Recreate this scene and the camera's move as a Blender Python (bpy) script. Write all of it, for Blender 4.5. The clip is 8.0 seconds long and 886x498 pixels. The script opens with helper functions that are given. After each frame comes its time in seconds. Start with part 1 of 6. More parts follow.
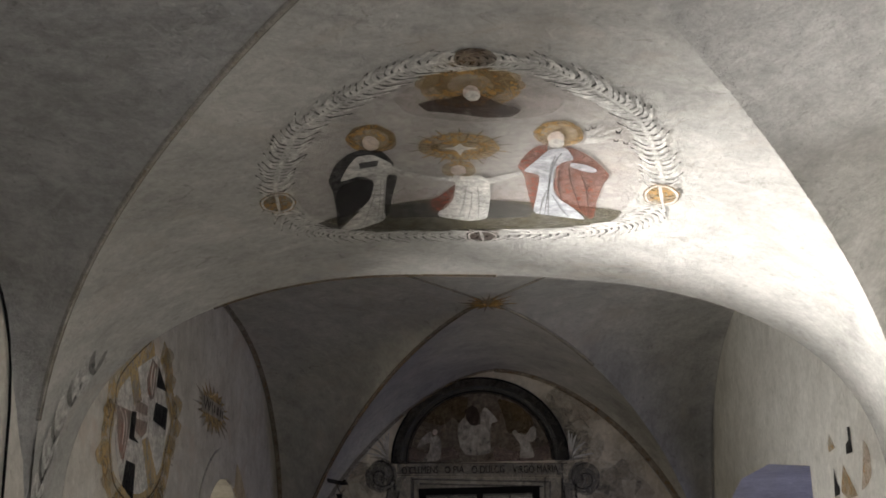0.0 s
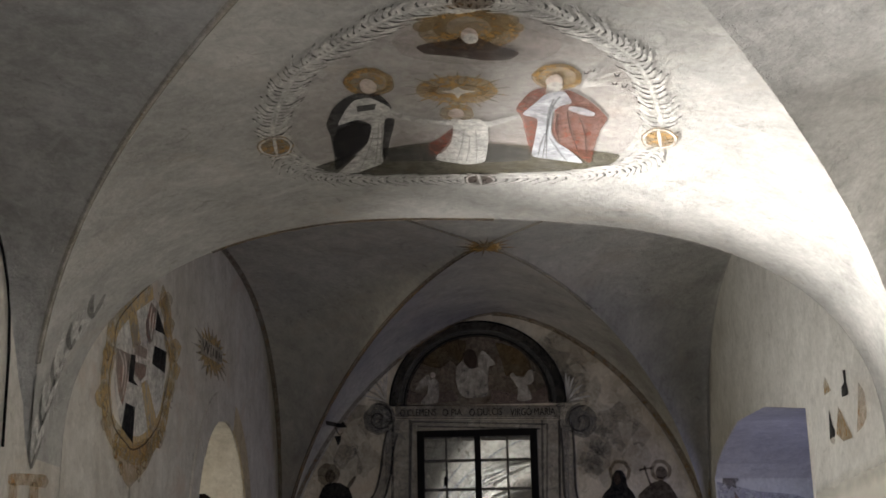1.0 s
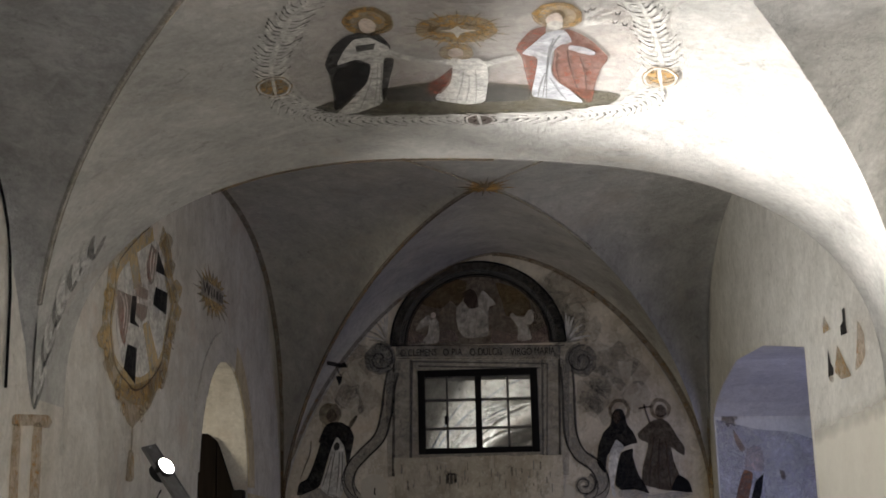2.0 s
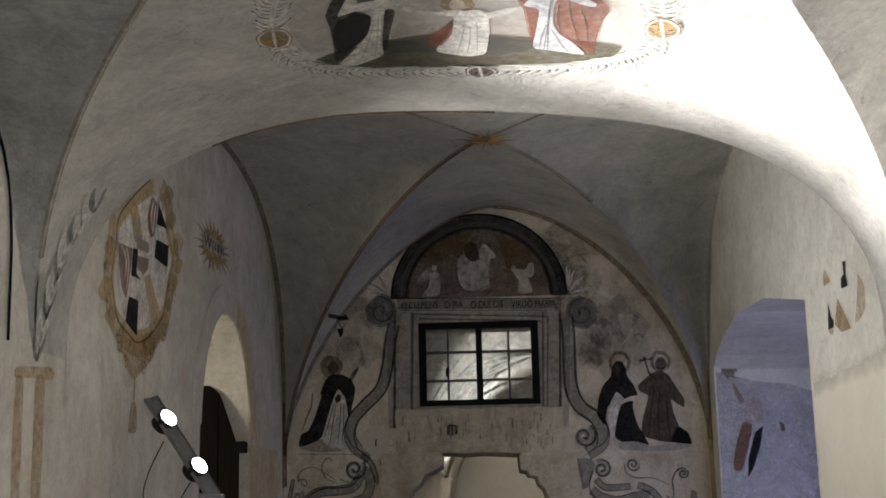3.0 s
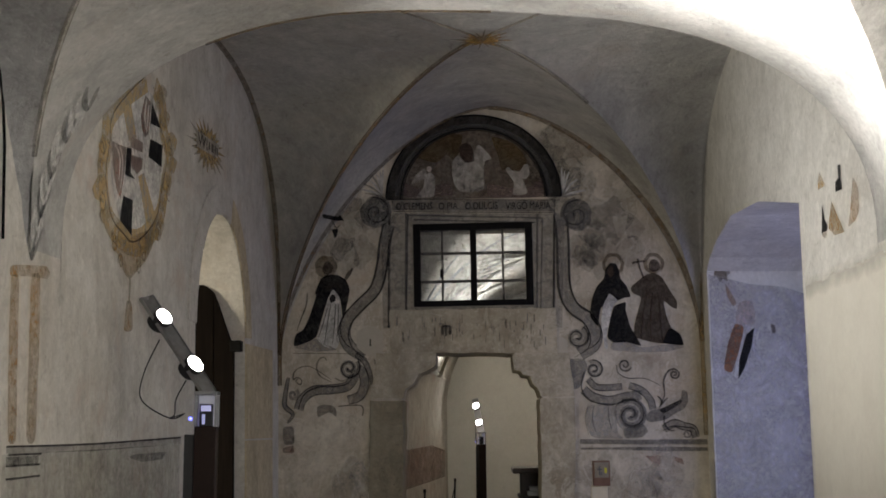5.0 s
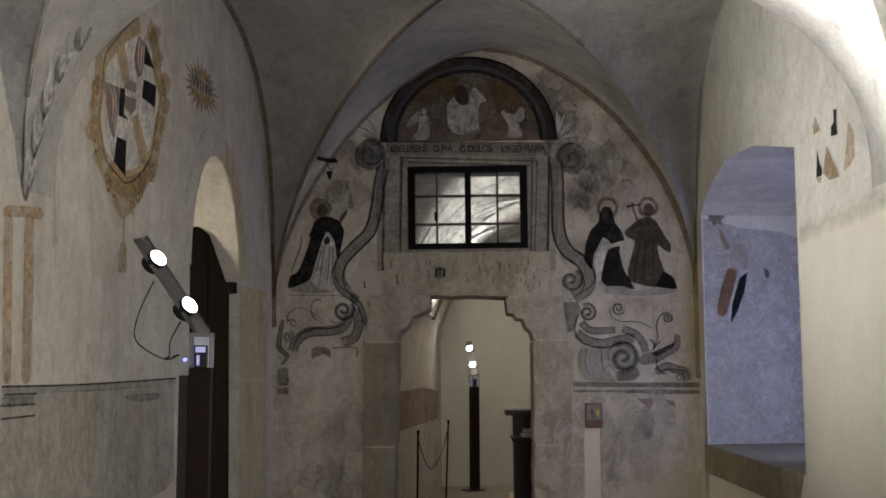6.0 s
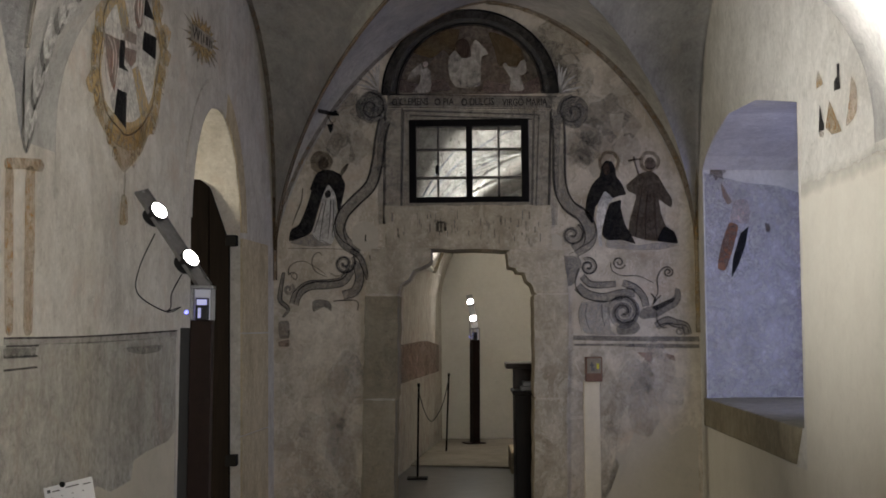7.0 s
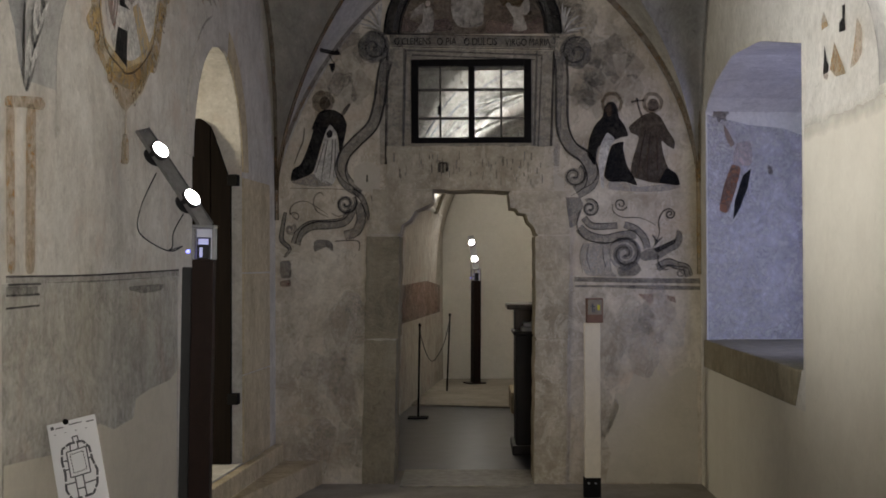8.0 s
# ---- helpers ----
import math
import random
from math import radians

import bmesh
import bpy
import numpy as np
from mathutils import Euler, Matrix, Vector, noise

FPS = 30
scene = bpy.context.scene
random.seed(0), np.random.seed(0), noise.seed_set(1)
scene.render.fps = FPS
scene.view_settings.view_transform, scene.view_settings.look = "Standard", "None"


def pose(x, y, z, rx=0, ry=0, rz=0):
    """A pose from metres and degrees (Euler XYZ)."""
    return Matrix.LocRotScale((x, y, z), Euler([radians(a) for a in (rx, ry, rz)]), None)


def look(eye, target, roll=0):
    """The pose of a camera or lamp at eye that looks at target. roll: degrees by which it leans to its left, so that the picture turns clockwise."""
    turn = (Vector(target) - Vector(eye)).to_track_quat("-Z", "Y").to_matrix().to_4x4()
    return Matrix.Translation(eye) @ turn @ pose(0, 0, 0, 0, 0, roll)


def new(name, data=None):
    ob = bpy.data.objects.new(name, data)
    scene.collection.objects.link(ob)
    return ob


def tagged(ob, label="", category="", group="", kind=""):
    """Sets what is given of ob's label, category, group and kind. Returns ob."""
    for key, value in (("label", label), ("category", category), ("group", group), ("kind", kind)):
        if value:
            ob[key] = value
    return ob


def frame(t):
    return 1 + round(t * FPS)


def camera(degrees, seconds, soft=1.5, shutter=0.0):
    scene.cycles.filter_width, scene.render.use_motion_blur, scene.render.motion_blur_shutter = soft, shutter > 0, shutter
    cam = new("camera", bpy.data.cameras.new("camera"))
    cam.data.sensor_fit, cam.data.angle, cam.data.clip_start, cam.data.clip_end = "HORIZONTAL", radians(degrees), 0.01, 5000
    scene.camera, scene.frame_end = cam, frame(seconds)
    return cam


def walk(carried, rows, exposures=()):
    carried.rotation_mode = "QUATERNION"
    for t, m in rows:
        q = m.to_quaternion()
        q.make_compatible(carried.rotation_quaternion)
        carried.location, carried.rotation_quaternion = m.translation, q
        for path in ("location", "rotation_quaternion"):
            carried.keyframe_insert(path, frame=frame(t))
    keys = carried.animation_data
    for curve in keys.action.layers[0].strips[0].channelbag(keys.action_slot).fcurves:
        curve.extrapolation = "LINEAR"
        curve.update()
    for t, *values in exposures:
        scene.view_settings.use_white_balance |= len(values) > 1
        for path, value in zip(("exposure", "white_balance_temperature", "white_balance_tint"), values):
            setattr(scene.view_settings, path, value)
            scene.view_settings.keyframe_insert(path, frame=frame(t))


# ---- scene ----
import mathutils

# camera: hand-held, standing on one spot and tilting down from the vault to the doorway
cam = camera(36.76, 8.0, soft=1.7)
EYE = 1.57
ROWS = [
    (0.0, 18.960, 1.044, 1.657),
    (0.5, 17.989, 1.100, 1.638),
    (1.0, 16.541, 1.068, 1.569),
    (1.5, 15.211, 1.237, 1.587),
    (3.0, 11.956, 1.246, 1.660),
    (3.5, 11.151, 1.304, 1.581),
    (4.0, 10.013, 1.384, 1.685),
    (4.5, 8.933, 1.196, 1.587),
    (6.0, 5.244, 0.699, 1.103),
    (6.5, 4.304, 0.682, 1.132),
    (7.0, 3.250, 0.504, 1.132),
    (7.5, 1.994, 0.141, 1.158),
    (8.0, 0.704, 0.200, 1.189),
]
walk(cam, [(t, pose(0, 0, EYE, 90 + pitch, roll, yaw)) for t, pitch, roll, yaw in ROWS],
     exposures=[(0.0, -0.56), (1.5, -0.42), (3.0, -0.15), (4.5, 0.01), (6.0, 0.12), (8.0, 0.18)])

# ---- plan, in metres ----
Y_BACK, Y_ARCH, Y_PIER = 9.6, 5.4, {-1: 5.06, 1: 5.01}
X_RIGHT = 1.65
ARCH_X, ARCH_Z, ARCH_B, ARCH_N, ARCH_NR = -0.06, 2.29, 1.018, 2.6, 2.5
CROWN_Y = {-1: 2.5, 1: 2.13}


def x_left(y):
    """The left wall splays a little towards the entrance."""
    return -1.41 - (9.6 - y) * 0.0667


# ---- world and lights ----
world = bpy.data.worlds.new("world")
scene.world = world
world.use_nodes = True
wn = world.node_tree
sky = wn.nodes.new("ShaderNodeTexSky")
sky.sky_type = 'NISHITA'
sky.sun_disc = False
sky.sun_elevation = radians(35)
sky.sun_rotation = radians(200)
wn.links.new(sky.outputs[0], wn.nodes["Background"].inputs[0])
wn.nodes["Background"].inputs[1].default_value = 0.12


def spot(name, eye, target, watts, size, blend=0.6, radius=0.05, colour=(1.0, 0.93, 0.82)):
    data = bpy.data.lights.new(name, 'SPOT')
    data.energy, data.spot_size, data.spot_blend, data.shadow_soft_size, data.color = watts, radians(size), blend, radius, colour
    ob = new(name, data)
    ob.matrix_world = look(eye, target)
    return ob


def area(name, eye, target, watts, sx, sy, colour):
    data = bpy.data.lights.new(name, 'AREA')
    data.shape, data.size, data.size_y, data.energy, data.color = 'RECTANGLE', sx, sy, watts, colour
    ob = new(name, data)
    ob.matrix_world = look(eye, target)
    return ob

# ---- mesh helpers ----
def link_mesh(name, bm, mat, smooth=False):
    me = bpy.data.meshes.new(name)
    bmesh.ops.recalc_face_normals(bm, faces=bm.faces[:])
    bm.to_mesh(me)
    bm.free()
    if smooth:
        for f in me.polygons:
            f.use_smooth = True
    me.materials.append(mat)
    return new(name, me)


def part(name, bm, mat, parent, label="", smooth=False):
    """One mesh object under a thing or under a part; built in world coordinates."""
    ob = link_mesh(name, bm, mat, smooth)
    ob.parent = parent
    ob.matrix_parent_inverse = parent.matrix_world.inverted()
    if label:
        ob["label"] = label
    return ob


def thing(name, x, y, z, label, category, group="", kind=""):
    ob = new(name)
    ob.empty_display_size = 0.1
    ob.matrix_world = pose(x, y, z)
    return tagged(ob, label, category, group, kind)


def box(bm, x0, y0, z0, x1, y1, z1, bevel=0.0, m=None):
    vs = [bm.verts.new((x, y, z)) for x in (x0, x1) for y in (y0, y1) for z in (z0, z1)]
    q = [(0, 1, 3, 2), (4, 6, 7, 5), (0, 4, 5, 1), (2, 3, 7, 6), (0, 2, 6, 4), (1, 5, 7, 3)]
    fs = [bm.faces.new([vs[i] for i in f]) for f in q]
    if bevel > 0:
        es = list({e for f in fs for e in f.edges})
        r = bmesh.ops.bevel(bm, geom=es, offset=bevel, segments=2, affect='EDGES', profile=0.6)
        vs = [v for v in vs if v.is_valid] + [v for v in r["verts"] if v.is_valid]
    if m is not None:
        for v in set(vs):
            v.co = m @ v.co
    return vs


def lathe(bm, prof, n=20, m=None):
    """Turn a profile of (radius, z) about z."""
    rings = []
    for r, z in prof:
        rings.append([bm.verts.new((r * math.cos(2 * math.pi * i / n), r * math.sin(2 * math.pi * i / n), z)) for i in range(n)])
    for a, b in zip(rings, rings[1:]):
        for i in range(n):
            bm.faces.new((a[i], a[(i + 1) % n], b[(i + 1) % n], b[i]))
    bm.faces.new(rings[0][::-1])
    bm.faces.new(rings[-1])
    if m is not None:
        for r in rings:
            for v in r:
                v.co = m @ v.co


def tube(bm, pts, r, n=8, taper=None):
    """A round bar along a line of points."""
    pts = [Vector(p) for p in pts]
    rings = []
    up = Vector((0, 0, 1))
    for i, p in enumerate(pts):
        d = (pts[min(i + 1, len(pts) - 1)] - pts[max(i - 1, 0)]).normalized()
        a = d.cross(up if abs(d.z) < 0.95 else Vector((1, 0, 0))).normalized()
        b = d.cross(a)
        k = r if taper is None else r * taper(i / (len(pts) - 1))
        rings.append([bm.verts.new(p + k * (math.cos(2 * math.pi * j / n) * a + math.sin(2 * math.pi * j / n) * b)) for j in range(n)])
    for a, b in zip(rings, rings[1:]):
        for j in range(n):
            bm.faces.new((a[j], a[(j + 1) % n], b[(j + 1) % n], b[j]))
    bm.faces.new(rings[0][::-1])
    bm.faces.new(rings[-1])


def spline(pts, per=6, closed=False):
    """Catmull-Rom through the points given."""
    p = [Vector(q) for q in pts]
    n = len(p)
    out = []
    for i in range(n if closed else n - 1):
        a, b, c, d = ((p[(i - 1) % n], p[i], p[(i + 1) % n], p[(i + 2) % n]) if closed else
                      (p[max(i - 1, 0)], p[i], p[i + 1], p[min(i + 2, n - 1)]))
        for k in range(per):
            t = k / per
            out.append(0.5 * (2 * b + (c - a) * t + (2 * a - 5 * b + 4 * c - d) * t * t + (3 * b - a - 3 * c + d) * t ** 3))
    if not closed:
        out.append(p[-1])
    return out


def slab(bm, outer, holes, at, depth):
    """A wall piece: a flat outline with holes, of 2D points, taken to 3D by at(u, v, w), with w from 0 to depth."""
    loops = [outer] + list(holes)
    flat = [Vector((u, v, 0)) for l in loops for u, v in l]
    tris = mathutils.geometry.tessellate_polygon([[Vector((u, v, 0)) for u, v in l] for l in loops])
    front = [bm.verts.new(at(p.x, p.y, 0)) for p in flat]
    rear = [bm.verts.new(at(p.x, p.y, depth)) for p in flat]
    for t in tris:
        try:
            bm.faces.new([front[i] for i in t])
            bm.faces.new([rear[i] for i in reversed(t)])
        except ValueError:
            pass
    i = 0
    for l in loops:
        n = len(l)
        for k in range(n):
            a, b = i + k, i + (k + 1) % n
            bm.faces.new((front[a], front[b], rear[b], rear[a]))
        i += n


def sheet(bm, f, us, vs, thick=0.0):
    """A grid surface f(u, v); a vault shell has an upper face too."""
    if thick:
        sheet(bm, lambda u, v: Vector(f(u, v)) + Vector((0, 0, thick)), us, vs)
    rows = [[bm.verts.new(f(u, v)) for u in us] for v in vs]
    for a, b in zip(rows, rows[1:]):
        for i in range(len(us) - 1):
            bm.faces.new((a[i], a[i + 1], b[i + 1], b[i]))


def steps(a, b, n):
    return [a + (b - a) * i / n for i in range(n + 1)]


def arc(cx, cy, rx, ry, a0, a1, n):
    return [(cx + rx * math.cos(radians(a)), cy + ry * math.sin(radians(a))) for a in steps(a0, a1, n)]


# ---- materials ----
def mat_new(name):
    m = bpy.data.materials.new(name)
    m.use_nodes = True
    return m, m.node_tree.nodes, m.node_tree.links, m.node_tree.nodes["Principled BSDF"]


def ramp(nt, fac, stops):
    r = nt.nodes.new("ShaderNodeValToRGB")
    el = r.color_ramp.elements
    while len(el) < len(stops):
        el.new(0.5)
    for e, (p, c) in zip(el, stops):
        e.position, e.color = p, (*c, 1)
    nt.links.new(fac, r.inputs[0])
    return r.outputs[0]


def noise_node(nt, scale, detail=6, rough=0.6, vec=None, distort=0.0):
    n = nt.nodes.new("ShaderNodeTexNoise")
    n.inputs["Scale"].default_value, n.inputs["Detail"].default_value = scale, detail
    n.inputs["Roughness"].default_value, n.inputs["Distortion"].default_value = rough, distort
    nt.links.new(vec if vec is not None else position(nt), n.inputs["Vector"])
    return n.outputs["Fac"]


def position(nt, scale=None):
    g = nt.nodes.new("ShaderNodeNewGeometry")
    if scale is None:
        return g.outputs["Position"]
    mp = nt.nodes.new("ShaderNodeMapping")
    mp.inputs["Scale"].default_value = scale
    nt.links.new(g.outputs["Position"], mp.inputs["Vector"])
    return mp.outputs[0]


def mix(nt, fac, a, b, mode='MIX'):
    n = nt.nodes.new("ShaderNodeMix")
    n.data_type, n.blend_type = 'RGBA', mode
    for sock, v in ((n.inputs[0], fac), (n.inputs[6], a), (n.inputs[7], b)):
        if isinstance(v, (int, float)):
            sock.default_value = v
        elif isinstance(v, tuple):
            sock.default_value = (*v, 1)
        else:
            nt.links.new(v, sock)
    return n.outputs[2]


def bump(nt, bsdf, pairs):
    """Add relief: pairs of (height socket, strength, distance in m)."""
    last = None
    for h, s, d in pairs:
        b = nt.nodes.new("ShaderNodeBump")
        b.inputs["Strength"].default_value, b.inputs["Distance"].default_value = s, d
        nt.links.new(h, b.inputs["Height"])
        if last is not None:
            nt.links.new(last, b.inputs["Normal"])
        last = b.outputs[0]
    nt.links.new(last, bsdf.inputs["Normal"])


def plaster(name, light, mid, dark, grit=1.0, stain=0.5, blush=None, streak=False, patch=0.0):
    """Old lime plaster: brushed, patched and stained."""
    m, n, l, b = mat_new(name)
    nt = m.node_tree
    big = noise_node(nt, 1.1, 6, 0.68, distort=0.7)
    med = noise_node(nt, 5.0, 9, 0.72, distort=0.7)
    fine = noise_node(nt, 42, 7, 0.75)
    c = ramp(nt, big, [(0.32, dark), (0.5, mid), (0.66, light)])
    c2 = ramp(nt, med, [(0.32, dark), (0.5, mid), (0.68, light)])
    c = mix(nt, 0.5, c, c2)
    if patch:
        # lime repairs with crisp, ragged edges
        p = ramp(nt, noise_node(nt, 2.6, 10, 0.72, distort=1.1), [(0.535, (0, 0, 0)), (0.56, (patch,) * 3)])
        c = mix(nt, p, c, light)
        q = ramp(nt, noise_node(nt, 3.7, 10, 0.75, vec=position(nt, (1.3, 1.3, 0.8)), distort=1.4), [(0.37, (patch * 0.8,) * 3), (0.41, (0, 0, 0))])
        c = mix(nt, q, c, dark)
        # small flakes
        f = ramp(nt, noise_node(nt, 9.0, 10, 0.75, vec=position(nt, (1.2, 1.2, 0.7)), distort=1.6), [(0.56, (0, 0, 0)), (0.585, (patch * 0.9,) * 3)])
        c = mix(nt, f, c, light)
    spots = ramp(nt, noise_node(nt, 11, 9, 0.78, distort=1.2), [(0.34, (0.35, 0.33, 0.3)), (0.42, (1, 1, 1))])
    c = mix(nt, 0.45 * stain, c, mix(nt, 1.0, c, spots, 'MULTIPLY'))
    c = mix(nt, 0.17 * min(grit, 1.4), c, mix(nt, 1.0, c, ramp(nt, fine, [(0.32, (0.45, 0.45, 0.45)), (0.68, (1.4, 1.4, 1.4))]), 'MULTIPLY'))
    c = mix(nt, 0.2 * min(grit, 1.4), c, mix(nt, 1.0, c, ramp(nt, noise_node(nt, 14, 8, 0.75, distort=0.9), [(0.34, (0.5, 0.5, 0.5)), (0.66, (1.35, 1.35, 1.35))]), 'MULTIPLY'))
    if streak:
        s = noise_node(nt, 1.0, 7, 0.7, vec=position(nt, (9, 9, 2.0)), distort=0.5)
        c = mix(nt, 0.35, c, mix(nt, 1.0, c, ramp(nt, s, [(0.34, (0.6, 0.57, 0.53)), (0.55, (1, 1, 1))]), 'MULTIPLY'))
    if blush:
        c = mix(nt, ramp(nt, noise_node(nt, 1.9, 8, 0.72, distort=0.9), [(0.54, (0, 0, 0)), (0.68, (0.6, 0.6, 0.6))]), c, blush)
    l.new(c, b.inputs["Base Color"])
    b.inputs["Roughness"].default_value = 0.92
    b.inputs["Specular IOR Level"].default_value = 0.2
    bump(nt, b, [(med, 0.6, 0.013 * grit), (noise_node(nt, 130, 4, 0.6), 0.4, 0.0025 * grit), (noise_node(nt, 28, 6, 0.72, distort=0.8), 0.7, 0.007 * grit)])
    return m


def paint(name, colour, cover=0.9, worn=0.4, rough=0.9, vary=0.6):
    """Fresco paint in a thin coat, brushed unevenly and rubbed through to the plaster in places."""
    m, n, l, b = mat_new(name)
    nt = m.node_tree
    fine = noise_node(nt, 30, 9, 0.8, distort=0.6)
    wash = noise_node(nt, 7, 6, 0.7, distort=1.0)
    brush = noise_node(nt, 1.0, 6, 0.7, vec=position(nt, (60, 60, 14)), distort=0.6)
    c = mix(nt, vary, colour, mix(nt, 1.0, colour, ramp(nt, wash, [(0.32, (0.4, 0.4, 0.4)), (0.68, (1.45, 1.45, 1.45))]), 'MULTIPLY'))
    c = mix(nt, 0.45, c, mix(nt, 1.0, c, ramp(nt, brush, [(0.34, (0.45, 0.45, 0.45)), (0.64, (1.3, 1.3, 1.3))]), 'MULTIPLY'))
    l.new(c, b.inputs["Base Color"])
    a = ramp(nt, fine, [(0.36, (cover,) * 3), (0.62, (cover * (1 - worn),) * 3)])
    a = mix(nt, 1.0, a, ramp(nt, wash, [(0.36, (1 - 0.6 * worn,) * 3), (0.58, (1, 1, 1))]), 'MULTIPLY')
    l.new(a, b.inputs["Alpha"])
    b.inputs["Roughness"].default_value = rough
    b.inputs["Specular IOR Level"].default_value = 0.15
    bump(nt, b, [(noise_node(nt, 28, 6, 0.72), 0.5, 0.006)])
    return m


def simple(name, colour, rough=0.5, metal=0.0, vary=0.2, scale=30, relief=0.1):
    m, n, l, b = mat_new(name)
    nt = m.node_tree
    f = noise_node(nt, scale, 6, 0.65)
    c = mix(nt, 1.0, colour, ramp(nt, f, [(0.3, (1 - vary,) * 3), (0.7, (1 + vary,) * 3)]), 'MULTIPLY')
    l.new(c, b.inputs["Base Color"])
    b.inputs["Metallic"].default_value = metal
    b.inputs["Roughness"].default_value = rough
    bump(nt, b, [(f, relief, 0.002)])
    return m


def glow(name, colour, power):
    m, n, l, b = mat_new(name)
    b.inputs["Base Color"].default_value = (0.8, 0.8, 0.8, 1)
    b.inputs["Emission Color"].default_value = (*colour, 1)
    b.inputs["Emission Strength"].default_value = power
    return m


def wood(name, dark, light, rough=0.45):
    m, n, l, b = mat_new(name)
    nt = m.node_tree
    g = noise_node(nt, 1.0, 8, 0.65, vec=position(nt, (40, 40, 2.2)), distort=0.5)
    l.new(ramp(nt, g, [(0.3, dark), (0.7, light)]), b.inputs["Base Color"])
    b.inputs["Roughness"].default_value = rough
    bump(nt, b, [(g, 0.25, 0.002)])
    return m


VAULT = plaster("vault_plaster", (0.56, 0.54, 0.51), (0.41, 0.40, 0.377), (0.26, 0.253, 0.24), 1.6, 1.0, blush=(0.40, 0.355, 0.31))
# darker twin of SIDELIT: the left web's shade is in its colour
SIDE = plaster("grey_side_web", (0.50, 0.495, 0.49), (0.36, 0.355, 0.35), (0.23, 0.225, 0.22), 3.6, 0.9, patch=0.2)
WALL = plaster("wall_plaster", (0.68, 0.655, 0.61), (0.56, 0.53, 0.48), (0.39, 0.36, 0.315), 1.1, 0.9, blush=(0.50, 0.40, 0.33), streak=True, patch=0.35)
BACKP = plaster("back_wall_plaster", (0.70, 0.65, 0.55), (0.52, 0.465, 0.375), (0.30, 0.25, 0.18), 1.1, 1.0, blush=(0.50, 0.39, 0.28), streak=True, patch=0.45)
WHITE = plaster("new_plaster", (0.74, 0.72, 0.66), (0.71, 0.69, 0.63), (0.66, 0.635, 0.57), 0.4, 0.2)
STONE = plaster("sandstone", (0.38, 0.335, 0.245), (0.28, 0.243, 0.17), (0.165, 0.14, 0.095), 2.0, 1.0, patch=0.25, streak=True)
LIMED = plaster("limed_stone", (0.60, 0.55, 0.45), (0.44, 0.39, 0.30), (0.25, 0.21, 0.15), 2.2, 1.0, patch=0.5, streak=True)
# brighter than STONE: light on the side jamb and steps is in the colour
BUFF = plaster("buff_stone", (0.66, 0.56, 0.39), (0.54, 0.455, 0.31), (0.34, 0.275, 0.18), 1.8, 1.0, patch=0.25, streak=True)
# SIDE again, lightened for the light that falls on the right web
SIDELIT = plaster("grey_web_lit", (0.60, 0.59, 0.575), (0.45, 0.44, 0.425), (0.29, 0.285, 0.275), 3.6, 0.9, patch=0.2)
FLOOR = plaster("worn_floor", (0.36, 0.33, 0.28), (0.29, 0.265, 0.225), (0.20, 0.18, 0.15), 0.5, 0.6)
UPPER = plaster("old_white_plaster", (0.70, 0.68, 0.63), (0.60, 0.58, 0.53), (0.45, 0.43, 0.385), 1.2, 0.9, patch=0.3)
P_FIELD = paint("pale_wash", (0.50, 0.47, 0.45), 0.35, 0.5)
P_PINK = paint("pink_wash", (0.46, 0.37, 0.345), 0.3, 0.7)
P_DARKBLOT = paint("dark_blots", (0.12, 0.112, 0.09), 0.34, 0.7)
P_DUN = paint("dun_stain", (0.24, 0.19, 0.125), 0.22, 0.8)
P_MID = paint("scroll_grey", (0.24, 0.225, 0.20), 0.8, 0.5)
P_STRAW = paint("faded_straw", (0.62, 0.46, 0.23), 0.75, 0.55, vary=0.4)
P_STRAWD = paint("faded_tan", (0.42, 0.27, 0.11), 0.7, 0.55, vary=0.4)
P_GREYGREEN = paint("grey_green_plaster", (0.28, 0.26, 0.205), 0.5, 0.65)
# worn whitewash; its lavender tint stands in for the recess's blue daylight
P_LAVENDER = paint("daylit_whitewash", (0.46, 0.44, 0.46), 0.9, 0.75, vary=1.0)
P_PINKDIM = paint("dull_pink", (0.28, 0.19, 0.17), 0.6, 0.6)
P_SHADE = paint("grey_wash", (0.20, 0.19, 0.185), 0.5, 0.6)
P_OLIVE = paint("olive_earth", (0.085, 0.075, 0.045), 0.9, 0.35)
P_SLATE = paint("slate_grey", (0.11, 0.108, 0.105), 0.75, 0.5)
P_SLATEW = paint("slate_trace", (0.16, 0.155, 0.15), 0.55, 0.6)
P_GREY = paint("mid_grey", (0.135, 0.13, 0.12), 0.8, 0.5)
P_GREYL = paint("light_grey", (0.42, 0.395, 0.36), 0.7, 0.5)
P_STONE = paint("painted_stone", (0.25, 0.235, 0.205), 0.7, 0.5)
P_OCHRE = paint("ochre", (0.34, 0.21, 0.075), 0.85, 0.45)
P_OCHREW = paint("ochre_trace", (0.43, 0.26, 0.11), 0.72, 0.65)
P_OCHREDIM = paint("dull_ochre", (0.15, 0.095, 0.035), 0.75, 0.5)
P_GOLD = paint("yellow_ochre", (0.43, 0.285, 0.12), 0.75, 0.55)
P_UMBER = paint("umber", (0.075, 0.048, 0.036), 0.9, 0.35)
P_BROWN = paint("warm_brown", (0.085, 0.058, 0.04), 0.85, 0.4)
P_HABIT = paint("habit_brown", (0.045, 0.03, 0.019), 0.92, 0.3)
P_BLACK = paint("charcoal", (0.026, 0.025, 0.026), 0.92, 0.4)
P_ARCH = paint("soot_black", (0.020, 0.019, 0.018), 0.94, 0.25)
